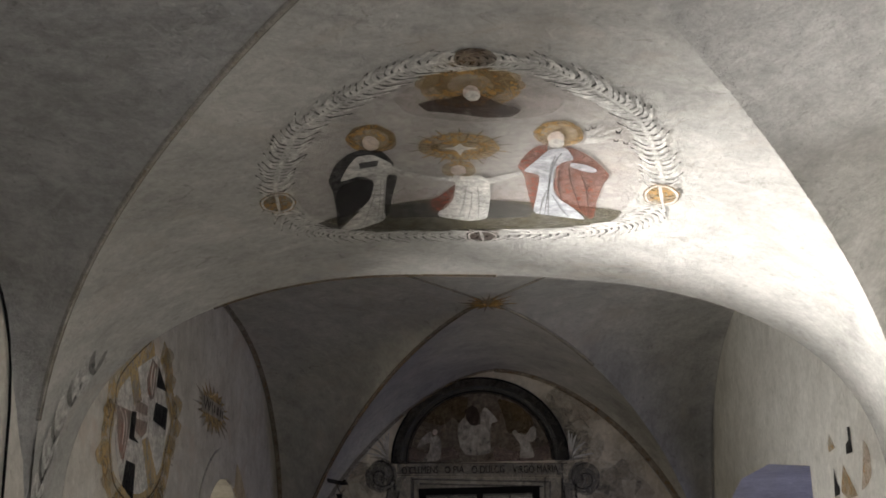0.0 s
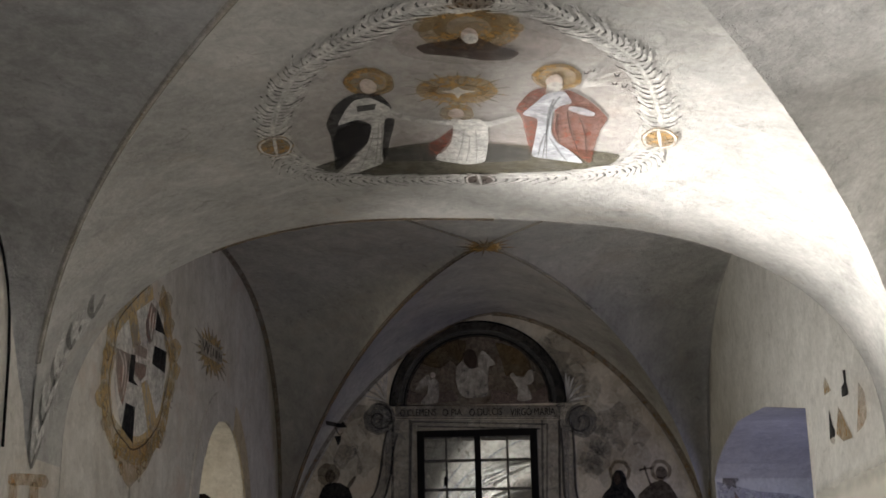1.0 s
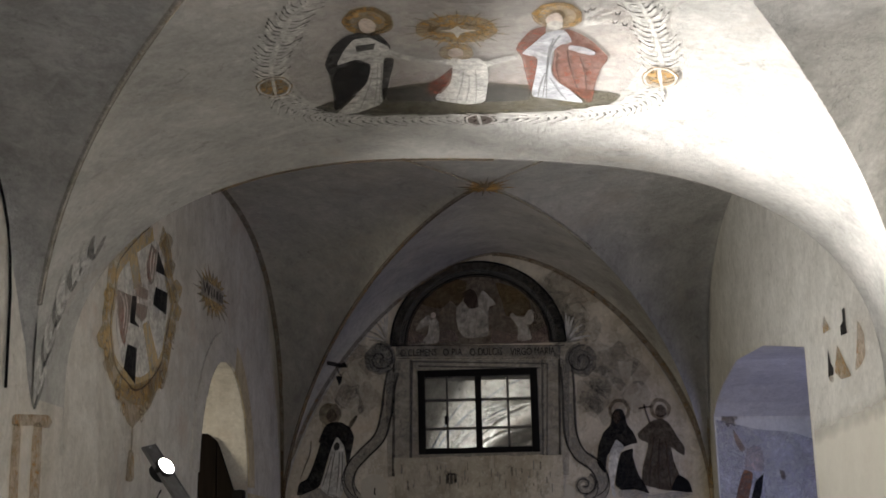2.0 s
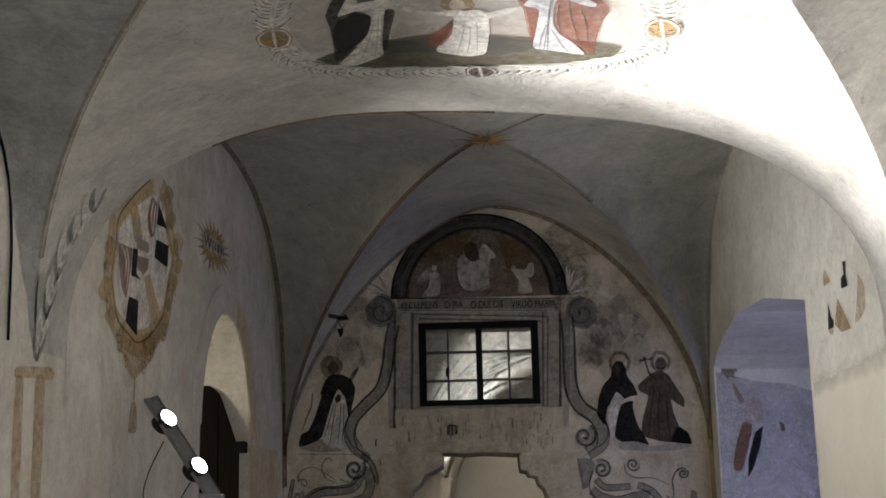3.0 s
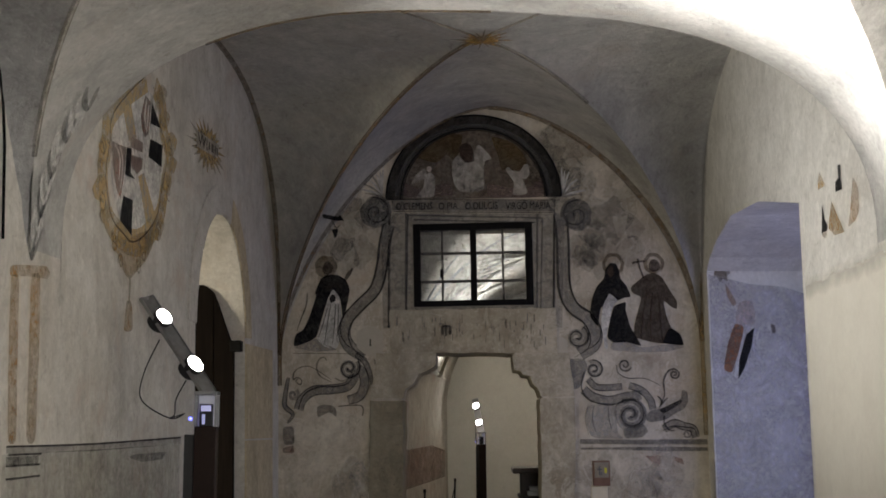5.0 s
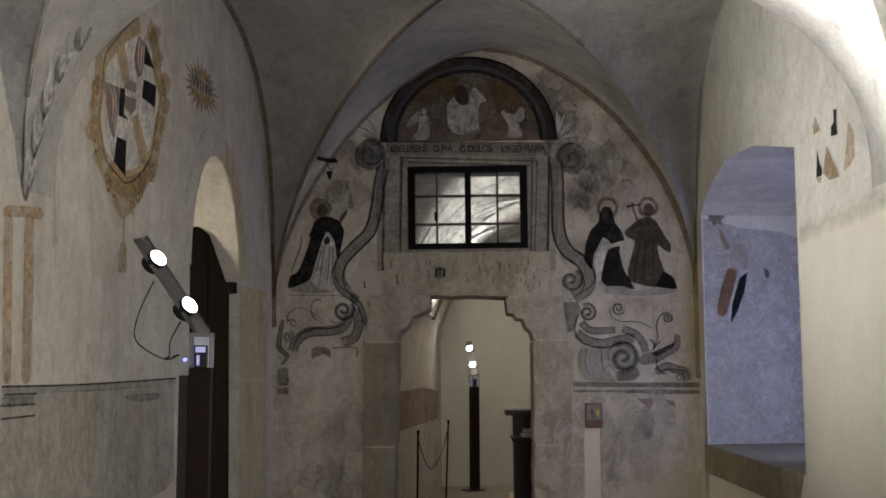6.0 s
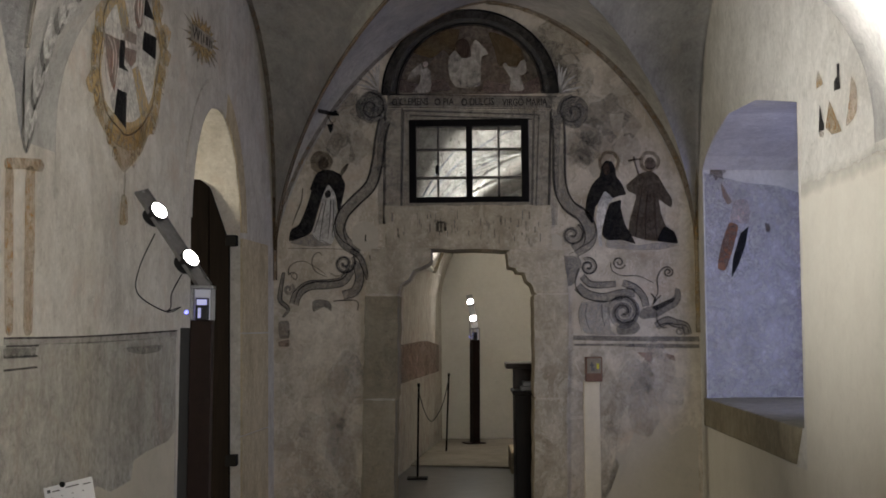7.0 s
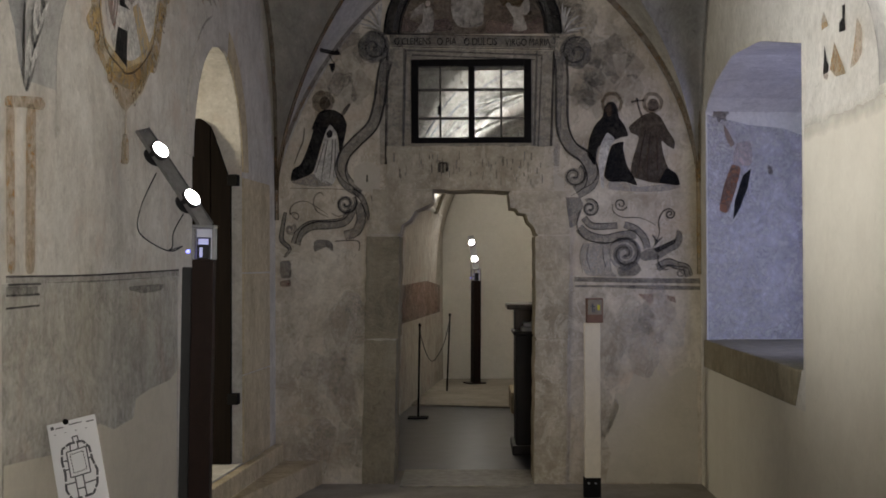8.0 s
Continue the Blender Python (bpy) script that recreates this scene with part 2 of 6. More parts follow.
P_INK = paint("black", (0.010, 0.010, 0.011), 1.0, 0.15)
P_WHITE = paint("lime_white", (0.74, 0.72, 0.68), 0.92, 0.5, vary=0.3)
P_SMOKE = paint("smoked_white", (0.50, 0.465, 0.41), 0.9, 0.4)
P_BLUEW = paint("blue_white", (0.50, 0.51, 0.54), 0.9, 0.3)
P_PALE = paint("pale_cream", (0.60, 0.51, 0.45), 0.9, 0.3)
P_RED = paint("brick_red", (0.20, 0.07, 0.045), 0.92, 0.45)
P_REDW = paint("worn_red", (0.30, 0.13, 0.085), 0.75, 0.5)
P_FILL = plaster("fill_plaster", (0.53, 0.49, 0.405), (0.49, 0.45, 0.37), (0.43, 0.395, 0.325), 0.35, 0.3)
def feather(mat, z_full, z_none):
    """Thin the coat out between two heights, unevenly."""
    nt = mat.node_tree
    sep = nt.nodes.new("ShaderNodeSeparateXYZ")
    nt.links.new(position(nt), sep.inputs[0])
    wav = nt.nodes.new("ShaderNodeMath")
    wav.operation = 'MULTIPLY_ADD'
    nt.links.new(noise_node(nt, 6, 6, 0.7), wav.inputs[0])
    wav.inputs[1].default_value = 0.10
    nt.links.new(sep.outputs[2], wav.inputs[2])
    mr = nt.nodes.new("ShaderNodeMapRange")
    for i, v in enumerate((z_full + 0.05, z_none + 0.05, 1.0, 0.0), 1):
        mr.inputs[i].default_value = v
    nt.links.new(wav.outputs[0], mr.inputs[0])
    nt.links.new(mr.outputs[0], nt.nodes["Principled BSDF"].inputs["Alpha"])


P_CREAM = plaster("cream_plaster", (0.66, 0.63, 0.55), (0.625, 0.595, 0.515), (0.57, 0.535, 0.46), 0.3, 0.25)
feather(P_CREAM, 2.17, 2.29)
IRON = simple("black_iron", (0.006, 0.0055, 0.0055), 0.8, 0.0, 0.3)
IRON.node_tree.nodes["Principled BSDF"].inputs["Specular IOR Level"].default_value = 0.12
POST = simple("dark_brown_steel", (0.016, 0.0085, 0.0065), 0.5, 0.0, 0.15)
POST.node_tree.nodes["Principled BSDF"].inputs["Specular IOR Level"].default_value = 0.15
STEEL = simple("brushed_steel", (0.30, 0.30, 0.31), 0.35, 1.0, 0.15)
RUBBER = simple("black_rubber", (0.012, 0.012, 0.013), 0.6)
DARKWOOD = wood("dark_wood", (0.008, 0.005, 0.004), (0.02, 0.011, 0.008), 0.5)
DOORWOOD = wood("old_door_wood", (0.005, 0.0038, 0.003), (0.013, 0.009, 0.007), 0.75)
DOORWOOD.node_tree.nodes["Principled BSDF"].inputs["Specular IOR Level"].default_value = 0.05
# DARKWOOD made lighter, for light on the desk's upper part
MIDWOOD = wood("lit_brown_wood", (0.030, 0.017, 0.011), (0.075, 0.043, 0.028), 0.4)
CREAMPAINT = simple("cream_paint", (0.60, 0.54, 0.42), 0.5, 0.0, 0.06)
PAPER = simple("laminated_paper", (0.72, 0.72, 0.74), 0.3, 0.0, 0.03)
PRINT = simple("grey_print", (0.07, 0.07, 0.08), 0.4)
LED = glow("led_white", (1.0, 0.97, 0.92), 60.0)
SCREEN_DIM = glow("blue_tinted_panel", (0.25, 0.3, 0.9), 0.06)
SCREEN_LIT = glow("blue_pilot", (0.1, 0.12, 1.0), 3.0)
SCREEN = glow("blue_lit_display", (0.25, 0.3, 1.0), 0.35)
RUST = simple("rust_brown", (0.14, 0.07, 0.045), 0.6)
YELLOW = simple("yellow_print", (0.55, 0.5, 0.03), 0.5)


def glass():
    m, n, l, b = mat_new("window_glass")
    nt = m.node_tree
    t, g, mx = n.new("ShaderNodeBsdfTransparent"), n.new("ShaderNodeBsdfGlossy"), n.new("ShaderNodeMixShader")
    t.inputs[0].default_value = (0.9, 0.93, 0.95, 1)
    g.inputs["Roughness"].default_value = 0.05
    mx.inputs[0].default_value = 0.06
    l.new(t.outputs[0], mx.inputs[1])
    l.new(g.outputs[0], mx.inputs[2])
    l.new(mx.outputs[0], n["Material Output"].inputs[0])
    return m


GLASS = glass()

P_BLOT = paint("umber_blot", (0.12, 0.075, 0.04), 0.85, 0.5)
P_BLOTO = paint("ochre_blot", (0.36, 0.21, 0.11), 0.7, 0.4)
P_BLOTP = paint("pale_blot", (0.60, 0.46, 0.40), 0.55, 0.5)
P_BLOTR = paint("red_brown_blot", (0.24, 0.115, 0.06), 0.95, 0.3)

# ---- large structure ----
def setting(name, bm, mat, smooth=False, label="", category=""):
    ob = link_mesh(name, bm, mat, smooth)
    return tagged(ob, label, category, "", "structure")


bm = bmesh.new()
box(bm, -2.6, -4.2, -0.2, 2.6, 10.2, 0.0)
setting("floor", bm, FLOOR, label="worn grey stone-coloured floor of the chapel", category="floor")

# end wall, with the shouldered doorway and the barred window above it
DOOR = [(-0.555, 0.0), (-0.512, 1.78), (-0.497, 1.86), (-0.435, 1.90), (-0.40, 1.97), (-0.345, 1.985), (-0.30, 2.01), (-0.272, 2.03), (-0.272, 2.115),
        (0.276, 2.09), (0.286, 1.985), (0.33, 1.975), (0.352, 1.945), (0.40, 1.94), (0.418, 1.88), (0.455, 1.85), (0.472, 1.78), (0.447, 0.0)]
WIN = (-0.425, 2.45, 0.441, 3.055)
bm = bmesh.new()
# the rough opening lies behind the stone frame
GAP = [(x + (0.014 if x > 0 else -0.014), z + (0.014 if z > 0 else 0.0)) for x, z in DOOR]
outline = [(-1.9, 0.0)] + GAP + [(2.2, 0.0), (2.2, 4.4), (-1.9, 4.4)]
hole = [(WIN[0], WIN[1]), (WIN[2], WIN[1]), (WIN[2], WIN[3]), (WIN[0], WIN[3])]
slab(bm, outline, [hole], lambda u, v, w: (u, Y_BACK + w, v), 0.55)
wall_end = setting("wall_end", bm, BACKP, label="frescoed plaster end wall with a doorway and barred window", category="wall")

# left wall: in plan it splays, so y runs along it
LDOOR = [(7.42, 0.30)] + [(7.42, 2.15)] + arc(8.0, 2.15, 0.58, 0.74, 180, 0, 14)[1:-1] + [(8.58, 2.15), (8.58, 0.30)]
bm = bmesh.new()
slab(bm, [(Y_BACK + 0.5, 0.0), (Y_BACK + 0.5, 4.4), (0.02, 4.4), (0.02, 0.0)], [LDOOR],
     lambda u, v, w: (x_left(u) - w, u, v), 0.7)
wall_left = setting("wall_left", bm, WALL, label="old painted plaster side wall with an arched doorway", category="wall")

# right wall with its deep window recess
RNICHE = [(6.66, 1.04), (9.36, 1.04), (9.36, 2.64)] + [(9.22, 2.72), (8.95, 2.80), (8.4, 2.885), (7.6, 2.84), (6.66, 2.67)]
bm = bmesh.new()
slab(bm, [(0.02, 0.0), (Y_BACK + 0.5, 0.0), (Y_BACK + 0.5, 4.4), (0.02, 4.4)], [RNICHE],
     lambda u, v, w: (X_RIGHT + w * 0.9, u + (w * 0.12 if 8.9 < u < 9.5 else 0), v), 0.9)
wall_right = setting("wall_right", bm, UPPER, label="whitewashed side wall with a deep window recess", category="wall")


# vaults
def arch_half(side, y):
    return ARCH_X - x_left(y) if side < 0 else X_RIGHT - ARCH_X


def z_front(x, y):
    u = min(abs(x - ARCH_X) / arch_half(x - ARCH_X, y), 1.0)
    n = ARCH_N if x < ARCH_X else ARCH_NR
    rise = ARCH_B - 0.018 * max(-1.0, min(1.0, (x - ARCH_X) / 0.5))
    return ARCH_Z + rise * (1 - u ** n) ** (1 / n)


def groin_x(y, side):
    """Edge of the front web at y: full width up to the pier, then narrowing to the crown."""
    k = min(max((y - CROWN_Y[side]) / (Y_PIER[side] - CROWN_Y[side]), 0.0), 1.0)
    return ARCH_X + side * arch_half(side, y) * k


def spread(n):
    """Steps from -1 to 1, closer towards the ends."""
    return [math.sin(math.pi / 2 * (-1 + 2 * i / n)) for i in range(n + 1)]


bm = bmesh.new()
sheet(bm, lambda u, y: (groin_x(y, 1) * (u + 1) / 2 + groin_x(y, -1) * (1 - u) / 2, y,
                        z_front(groin_x(y, 1) * (u + 1) / 2 + groin_x(y, -1) * (1 - u) / 2, y)), spread(56), steps(CROWN_Y[1], Y_ARCH, 50), 0.08)
# the jambs of the arch, down to the floor, and the arch's far face above the bay behind
setting("vault_front_web", bm, VAULT, True, "grey plaster vault web with a painted medallion", "vault")

bm = bmesh.new()
xs = [ARCH_X + s * arch_half(s, Y_ARCH) for s in spread(60)]
sheet(bm, lambda x, v: (x, Y_ARCH + 0.003, z_front(x, Y_ARCH) + v * (4.5 - z_front(x, Y_ARCH))), xs, [0.0, 1.0])
setting("arch_face", bm, VAULT, False, "plaster face above the transverse arch", "wall")


Y_SIDE = {-1: 4.80, 1: 4.97}


def z_side(k):
    return ARCH_Z + 1.05 * (1 - min(abs(k), 1.0) ** 4) ** 0.25


def side_web(side):
    """Between the groins and the side wall; k runs from one pier to the other."""
    bm = bmesh.new()
    def f(u, k):
        yg = CROWN_Y[side] + (Y_PIER[side] - CROWN_Y[side]) * k
        yw = CROWN_Y[side] + (Y_SIDE[side] - CROWN_Y[side]) * k
        xg = ARCH_X + side * arch_half(side, yg) * abs(k)
        xw = (x_left(yw) - 0.01) if side < 0 else X_RIGHT + 0.01
        return (xg + (xw - xg) * u, yg + (yw - yg) * u, z_front(xg, yg) * (1 - u) + z_side(k) * u)
    sheet(bm, f, steps(0, 1, 12), spread(48), 0.08)
    return bm


setting("vault_left_web", side_web(-1), SIDE, True, "rough grey plaster vault web in its shaded tone", "vault")
setting("vault_right_web", side_web(1), SIDELIT, True, "rough grey plaster vault web in its lit tone", "vault")


def rear_x(y, side):
    """Edge of the rear web at y, the front one mirrored about the crown."""
    k = min(max((CROWN_Y[side] - y) / (Y_PIER[side] - CROWN_Y[side]), 0.0), 1.0)
    return ARCH_X + side * arch_half(side, y) * k


def rear_point(u, y):
    x = rear_x(y, 1) * (u + 1) / 2 + rear_x(y, -1) * (1 - u) / 2
    return (x, y, z_front(x, y))


bm = bmesh.new()
sheet(bm, rear_point, spread(40), steps(CROWN_Y[-1], -4.0, 40), 0.08)
setting("vault_rear_web", bm, VAULT, True, "grey plaster vault web over the entrance", "vault")
bm = bmesh.new()
for x0, x1 in ((-2.75, -2.05), (1.7, 2.4)):
    box(bm, x0, -4.2, 0, x1, 0.02, 4.4)
box(bm, -2.6, -4.4, 0, 2.4, -4.2, 4.4)
setting("wall_entrance", bm, WHITE, label="plain plaster walls by the entrance", category="wall")

# second bay: a groin vault that peaks at the painted star
V_Z, Z_STAR = 2.0, 3.82


def pq(p, q):
    y = (Y_ARCH + Y_BACK) / 2 + q * (Y_BACK - Y_ARCH) / 2
    xl, xr = x_left(y), X_RIGHT
    return (xl + xr) / 2 + 0.025 * (1 - p * p) + p * (xr - xl) / 2, y


def bow(u, n):
    return max(0.0, 1 - min(abs(u), 1.0) ** n) ** (1 / n)


def bay_z(s, u, apex, n, n_lo, n_hi):
    """Height at the share s of the way from the star to the wall, u across between the two groins."""
    groin = V_Z + (Z_STAR - V_Z) * bow(s, n_lo + (n_hi - n_lo) * (u + 1) / 2)
    ridge = Z_STAR + (apex - Z_STAR) * s
    return groin + (ridge - groin) * ((1 - s) * (1 - u * u) + s * bow(u, n[0] if u < 0 else n[1]))


# web name: (along y?, sign, height of its apex at the wall, fullness on both sides, fullness of its two groins)
WEBS = {"far": (True, 1, 3.92, (1.6, 1.72), 1.74, 1.93), "near": (True, -1, 3.75, (4.0, 4.0), 5.0, 5.0),
        "right": (False, 1, 3.93, (6.0, 2.8), 5.0, 1.93), "left": (False, -1, 3.93, (6.0, 2.7), 5.0, 1.74)}


def bay_point(web, s, u):
    along, sign, apex, n, n_lo, n_hi = WEBS[web]
    x, y = pq(u * s, sign * s) if along else pq(sign * s, u * s)
    return Vector((x, y, bay_z(s, u, apex, n, n_lo, n_hi)))


for nm in WEBS:
    bm = bmesh.new()
    sheet(bm, lambda u, s: bay_point(nm, s, u), spread(44), [math.sin(math.pi / 2 * i / 34) for i in range(35)], 0.08)
    setting("vault_bay_" + nm + "_web", bm, VAULT, True, "smoke-grey plaster web of the groin vault", "vault")
bm = bmesh.new()
box(bm, -3.4, -4.4, 4.4, 3.2, 10.15, 4.6)
setting("ceiling", bm, WHITE, label="roof slab over the vaults", category="ceiling")

# ---- the room beyond the doorway ----
bm = bmesh.new()
box(bm, -2.6, 10.2, -0.2, 4.4, 19.0, 0.0)
setting("floor_beyond", bm, simple("cool_grey_floor", (0.055, 0.053, 0.055), 0.38, 0.0, 0.35, 5), label="worn grey floor beyond the doorway", category="floor")


def xl_beyond(y):
    return -0.92 + (y - 12.0) * 0.085 if y > 12 else -0.92 - (12 - y) * 0.5


FRESCOED = plaster("streaked_fresco_plaster", (0.64, 0.61, 0.55), (0.52, 0.48, 0.42), (0.36, 0.31, 0.26), 1.2, 1.0, blush=(0.46, 0.34, 0.28), streak=True, patch=0.5)
bm = bmesh.new()
for ya, yb in ((10.15, 12.0), (12.0, 18.3)):
    slab(bm, [(ya, -0.05), (yb, -0.05), (yb, 5.0), (ya, 5.0)], [], lambda u, v, w: (xl_beyond(u) - w, u, v), 0.5)
setting("wall_beyond_left", bm, FRESCOED, label="streaked frescoed side wall beyond the doorway", category="wall")
bm = bmesh.new()
box(bm, 3.3, 10.15, 0, 3.7, 18.6, 5.0)
setting("wall_beyond_right", bm, WHITE, label="cream plaster side wall beyond the doorway", category="wall")
bm = bmesh.new()
box(bm, -2.8, 18.3, 0, 3.7, 18.6, 5.0)
setting("wall_beyond_end", bm, WHITE, label="cream plaster end wall beyond the doorway", category="wall")


def beyond_span(y):
    """Middle and half width of the vault beyond the doorway."""
    x = xl_beyond(max(y, 12))
    return (x + 3.32) / 2, (3.34 - x) / 2


def z_beyond(x, y):
    c, h = beyond_span(y)
    return 1.75 + 2.6 * (1 - 0.3 * ((y - 10.14) / 8.2) ** 2) * math.sqrt(max(0, 1 - ((x - c) / h) ** 2))


def beyond_point(u, y):
    c, h = beyond_span(y)
    return (c + h * u, y, z_beyond(c + h * u, y))


bm = bmesh.new()
sheet(bm, beyond_point, spread(40), steps(10.14, 18.32, 24), 0.08)
setting("vault_beyond", bm, FRESCOED, True, "streaked pale plaster vault beyond the doorway", "vault")
srng = random.Random(11)
BLUEGREY = plaster("blue_grey_limewash", (0.42, 0.44, 0.47), (0.34, 0.355, 0.385), (0.24, 0.25, 0.275), 0.8, 0.6)
UMBERLINE = plaster("umber_streak", (0.20, 0.17, 0.12), (0.14, 0.115, 0.08), (0.08, 0.065, 0.045), 0.8, 0.6)
for k in range(58):
    xa = srng.uniform(-0.85, 1.1)
    xb = xa + srng.uniform(0.5, 1.7) * (1 if k % 7 else -0.6)
    ya = srng.uniform(11.6, 16.8)
    yb = min(ya + srng.uniform(0.4, 2.6), 18.2)
    bm = bmesh.new()
    pts = []
    for i in range(17):
        y = ya + (yb - ya) * i / 16
        x = max(xa + (xb - xa) * (i / 16) ** 1.3, xl_beyond(max(y, 12)) + 0.05)
        pts.append((x, y, z_beyond(x, y) - 0.002))
    tube(bm, pts, srng.choice((0.008, 0.014, 0.022, 0.04)), 6, lambda t: 0.25 + 0.75 * math.sin(math.pi * t))
    tagged(link_mesh("rib_streak", bm, (WHITE, BLUEGREY, WHITE, UMBERLINE, BLUEGREY, WHITE, WHITE)[k % 7], True), "painted streak on the vault beyond the doorway", "fresco", "", "structure")
bm = bmesh.new()
slab(bm, [(14.2, 0.95), (17.9, 0.95), (17.9, 1.3), (16.5, 1.38), (14.2, 1.36)], [], lambda u, v, w: (xl_beyond(u) + 0.004 - w, u, v), 0.003)
setting("red_dado_patch", bm, paint("faded_red", (0.34, 0.13, 0.09), 0.5, 0.85), label="faded red dado patch", category="fresco")

# lamps of the light posts, daylight in the side window, and added fills
LED_WHITE = (1.0, 0.97, 0.93)
spot("lamp_upper", (-1.36, 5.90, 2.12), (1.60, 3.80, 2.86), 2300, 51, 1.0, 0.08, LED_WHITE)
spot("lamp_lower", (-1.20, 5.92, 1.92), (1.65, 6.05, 3.15), 235, 100, 1.0, 0.06, LED_WHITE)
spot("lamp_beyond_a", (0.1, 17.2, 1.95), (0.45, 15.4, 4.4), 620, 100, 1.0, 0.05, LED_WHITE)
# added fill with no post of its own, for the vault behind the window
spot("fill_beyond", (2.4, 14.2, 1.9), (-0.2, 14.9, 3.5), 620, 53, 1.0, 0.05, LED_WHITE)
area("daylight_recess", (2.44, 8.0, 1.72), (1.6, 8.6, 1.6), 12.5, 1.2, 1.6, (0.46, 0.50, 1.0))
# unseen fill beside the camera, added to brighten the front vault
area("vault_fill", (0.85, 0.45, 1.3), (0.7, 1.9, 3.4), 72, 1.4, 1.2, (1.0, 0.98, 0.96))
area("passage_light", (-3.2, 7.3, 1.5), (-1.6, 8.6, 1.4), 30, 0.5, 0.5, (1.0, 0.9, 0.68))

# ---- painting on the walls and vaults ----
def WEB(u, v, off):
    return Vector((u, v, z_front(u, v) - off))


def ENDW(u, v, off):
    return Vector((u, Y_BACK - off, v))


def LEFTW(u, v, off):
    if u < Y_ARCH and v > ARCH_Z:
        k = min((v - ARCH_Z) / ARCH_B, 1.0)
        return Vector((ARCH_X - arch_half(-1, u) * (1 - k ** ARCH_N) ** (1 / ARCH_N) + off, u, v - off * k))
    return Vector((x_left(u) + off, u, v))


def RIGHTW(u, v, off):
    return Vector((X_RIGHT - off, u, v))


def RECESS(u, v, off):
    return Vector((u, 9.36 + (u - X_RIGHT) * 0.1333 - off, v))


GROUND = {}


def fresco(name, surface, at, label, category):
    ob = thing(name, *at, label, category)
    GROUND[ob.name] = surface
    return ob


def coat(layer):
    return 0.0015 + 0.0013 * layer


def daub(th, name, mat, layer, pts, soft=True):
    """A filled shape of paint."""
    surf = GROUND[th.name]
    pts = [Vector((p[0], p[1])) for p in pts]
    ring = pts
    if soft:
        # ease the corners as a brush does
        for cut in (0.14, 0.25):
            ring = [q for a, b in zip(ring, ring[1:] + ring[:1]) for q in (a.lerp(b, cut), b.lerp(a, cut))]
    if not soft and surf is WEB:
        ring = [a.lerp(b, k / 4) for a, b in zip(ring, ring[1:] + ring[:1]) for k in range(4)]
    n = len(ring)
    verts = list(ring)
    if surf is WEB:
        xs, ys = [p.x for p in ring], [p.y for p in ring]
        for i in range(int((max(xs) - min(xs)) / 0.04)):
            for j in range(int((max(ys) - min(ys)) / 0.06)):
                verts.append(Vector((min(xs) + 0.02 + 0.04 * i, min(ys) + 0.03 + 0.06 * j)))
    out = mathutils.geometry.delaunay_2d_cdt(verts, [(i, (i + 1) % n) for i in range(n)], [], 1, 1e-5)
    bm = bmesh.new()
    vs = [bm.verts.new(surf(p.x, p.y, coat(layer))) for p in out[0]]
    for f in out[2]:
        try:
            bm.faces.new([vs[i] for i in f])
        except ValueError:
            pass
    return part(name, bm, mat, th)


def oval(th, name, mat, layer, cx, cy, rx, ry, ring=0, rot=0):
    """An oval of paint, or a ring of it."""
    surf = GROUND[th.name]
    bm = bmesh.new()
    c, s = math.cos(radians(rot)), math.sin(radians(rot))
    radii = [1 - ring, 1.0] if ring else [0.0, 0.25, 0.5, 0.75, 1.0]
    if ring:
        radii = steps(1 - ring, 1.0, 2)
    def f(a, r):
        wob = 1 + 0.025 * math.sin(3 * a + cx * 40) + 0.02 * math.sin(7 * a + cy * 30)
        x, y = rx * r * wob * math.cos(a), ry * r * wob * math.sin(a)
        return surf(cx + c * x - s * y * rx / max(ry, 1e-6), cy + s * x * ry / max(rx, 1e-6) + c * y, coat(layer))
    sheet(bm, f, steps(0, 2 * math.pi, 36), radii)
    bmesh.ops.remove_doubles(bm, verts=bm.verts[:], dist=1e-5)
    return part(name, bm, mat, th)


def ribbon(bm, surf, line, width, taper, off):
    n = len(line)
    a = []
    for i, p in enumerate(line):
        d = line[min(i + 1, n - 1)] - line[max(i - 1, 0)]
        if d.length < 1e-9:
            d = Vector((1, 0))
        d = Vector((-d.y, d.x)).normalized()
        t = i / (n - 1)
        w = width / 2 * ((0.35 + 0.65 * math.sin(math.pi * min(1.0, 0.12 + 0.88 * t))) if taper else 1.0)
        q, r = p - d * w, p + d * w
        a.append((bm.verts.new(surf(q.x, q.y, off)), bm.verts.new(surf(r.x, r.y, off))))
    for (p, q), (r, s) in zip(a, a[1:]):
        bm.faces.new((p, q, s, r))


def stroke(th, name, mat, layer, pts, width, taper=1):
    """A brush stroke."""
    line = [Vector((p.x, p.y)) for p in spline([(*p, 0) for p in pts], 8)]
    bm = bmesh.new()
    ribbon(bm, GROUND[th.name], line, width, taper, coat(layer))
    if name in ("acanthus_band", "scroll_band"):
        n = len(line)
        for k in (-0.5, 0.5):
            edge = bmesh.new()
            off = []
            for i, p in enumerate(line):
                d = line[min(i + 1, n - 1)] - line[max(i - 1, 0)]
                w = width * (k * (0.35 + 0.65 * math.sin(math.pi * min(1.0, 0.12 + 0.88 * i / (n - 1)))) if taper else k)
                off.append(p + Vector((-d.y, d.x)).normalized() * w)
            ribbon(edge, GROUND[th.name], off, 0.008, 1, coat(layer + 1))
            part("band_outline", edge, P_BLACK, th)
    return part(name, bm, mat, th)


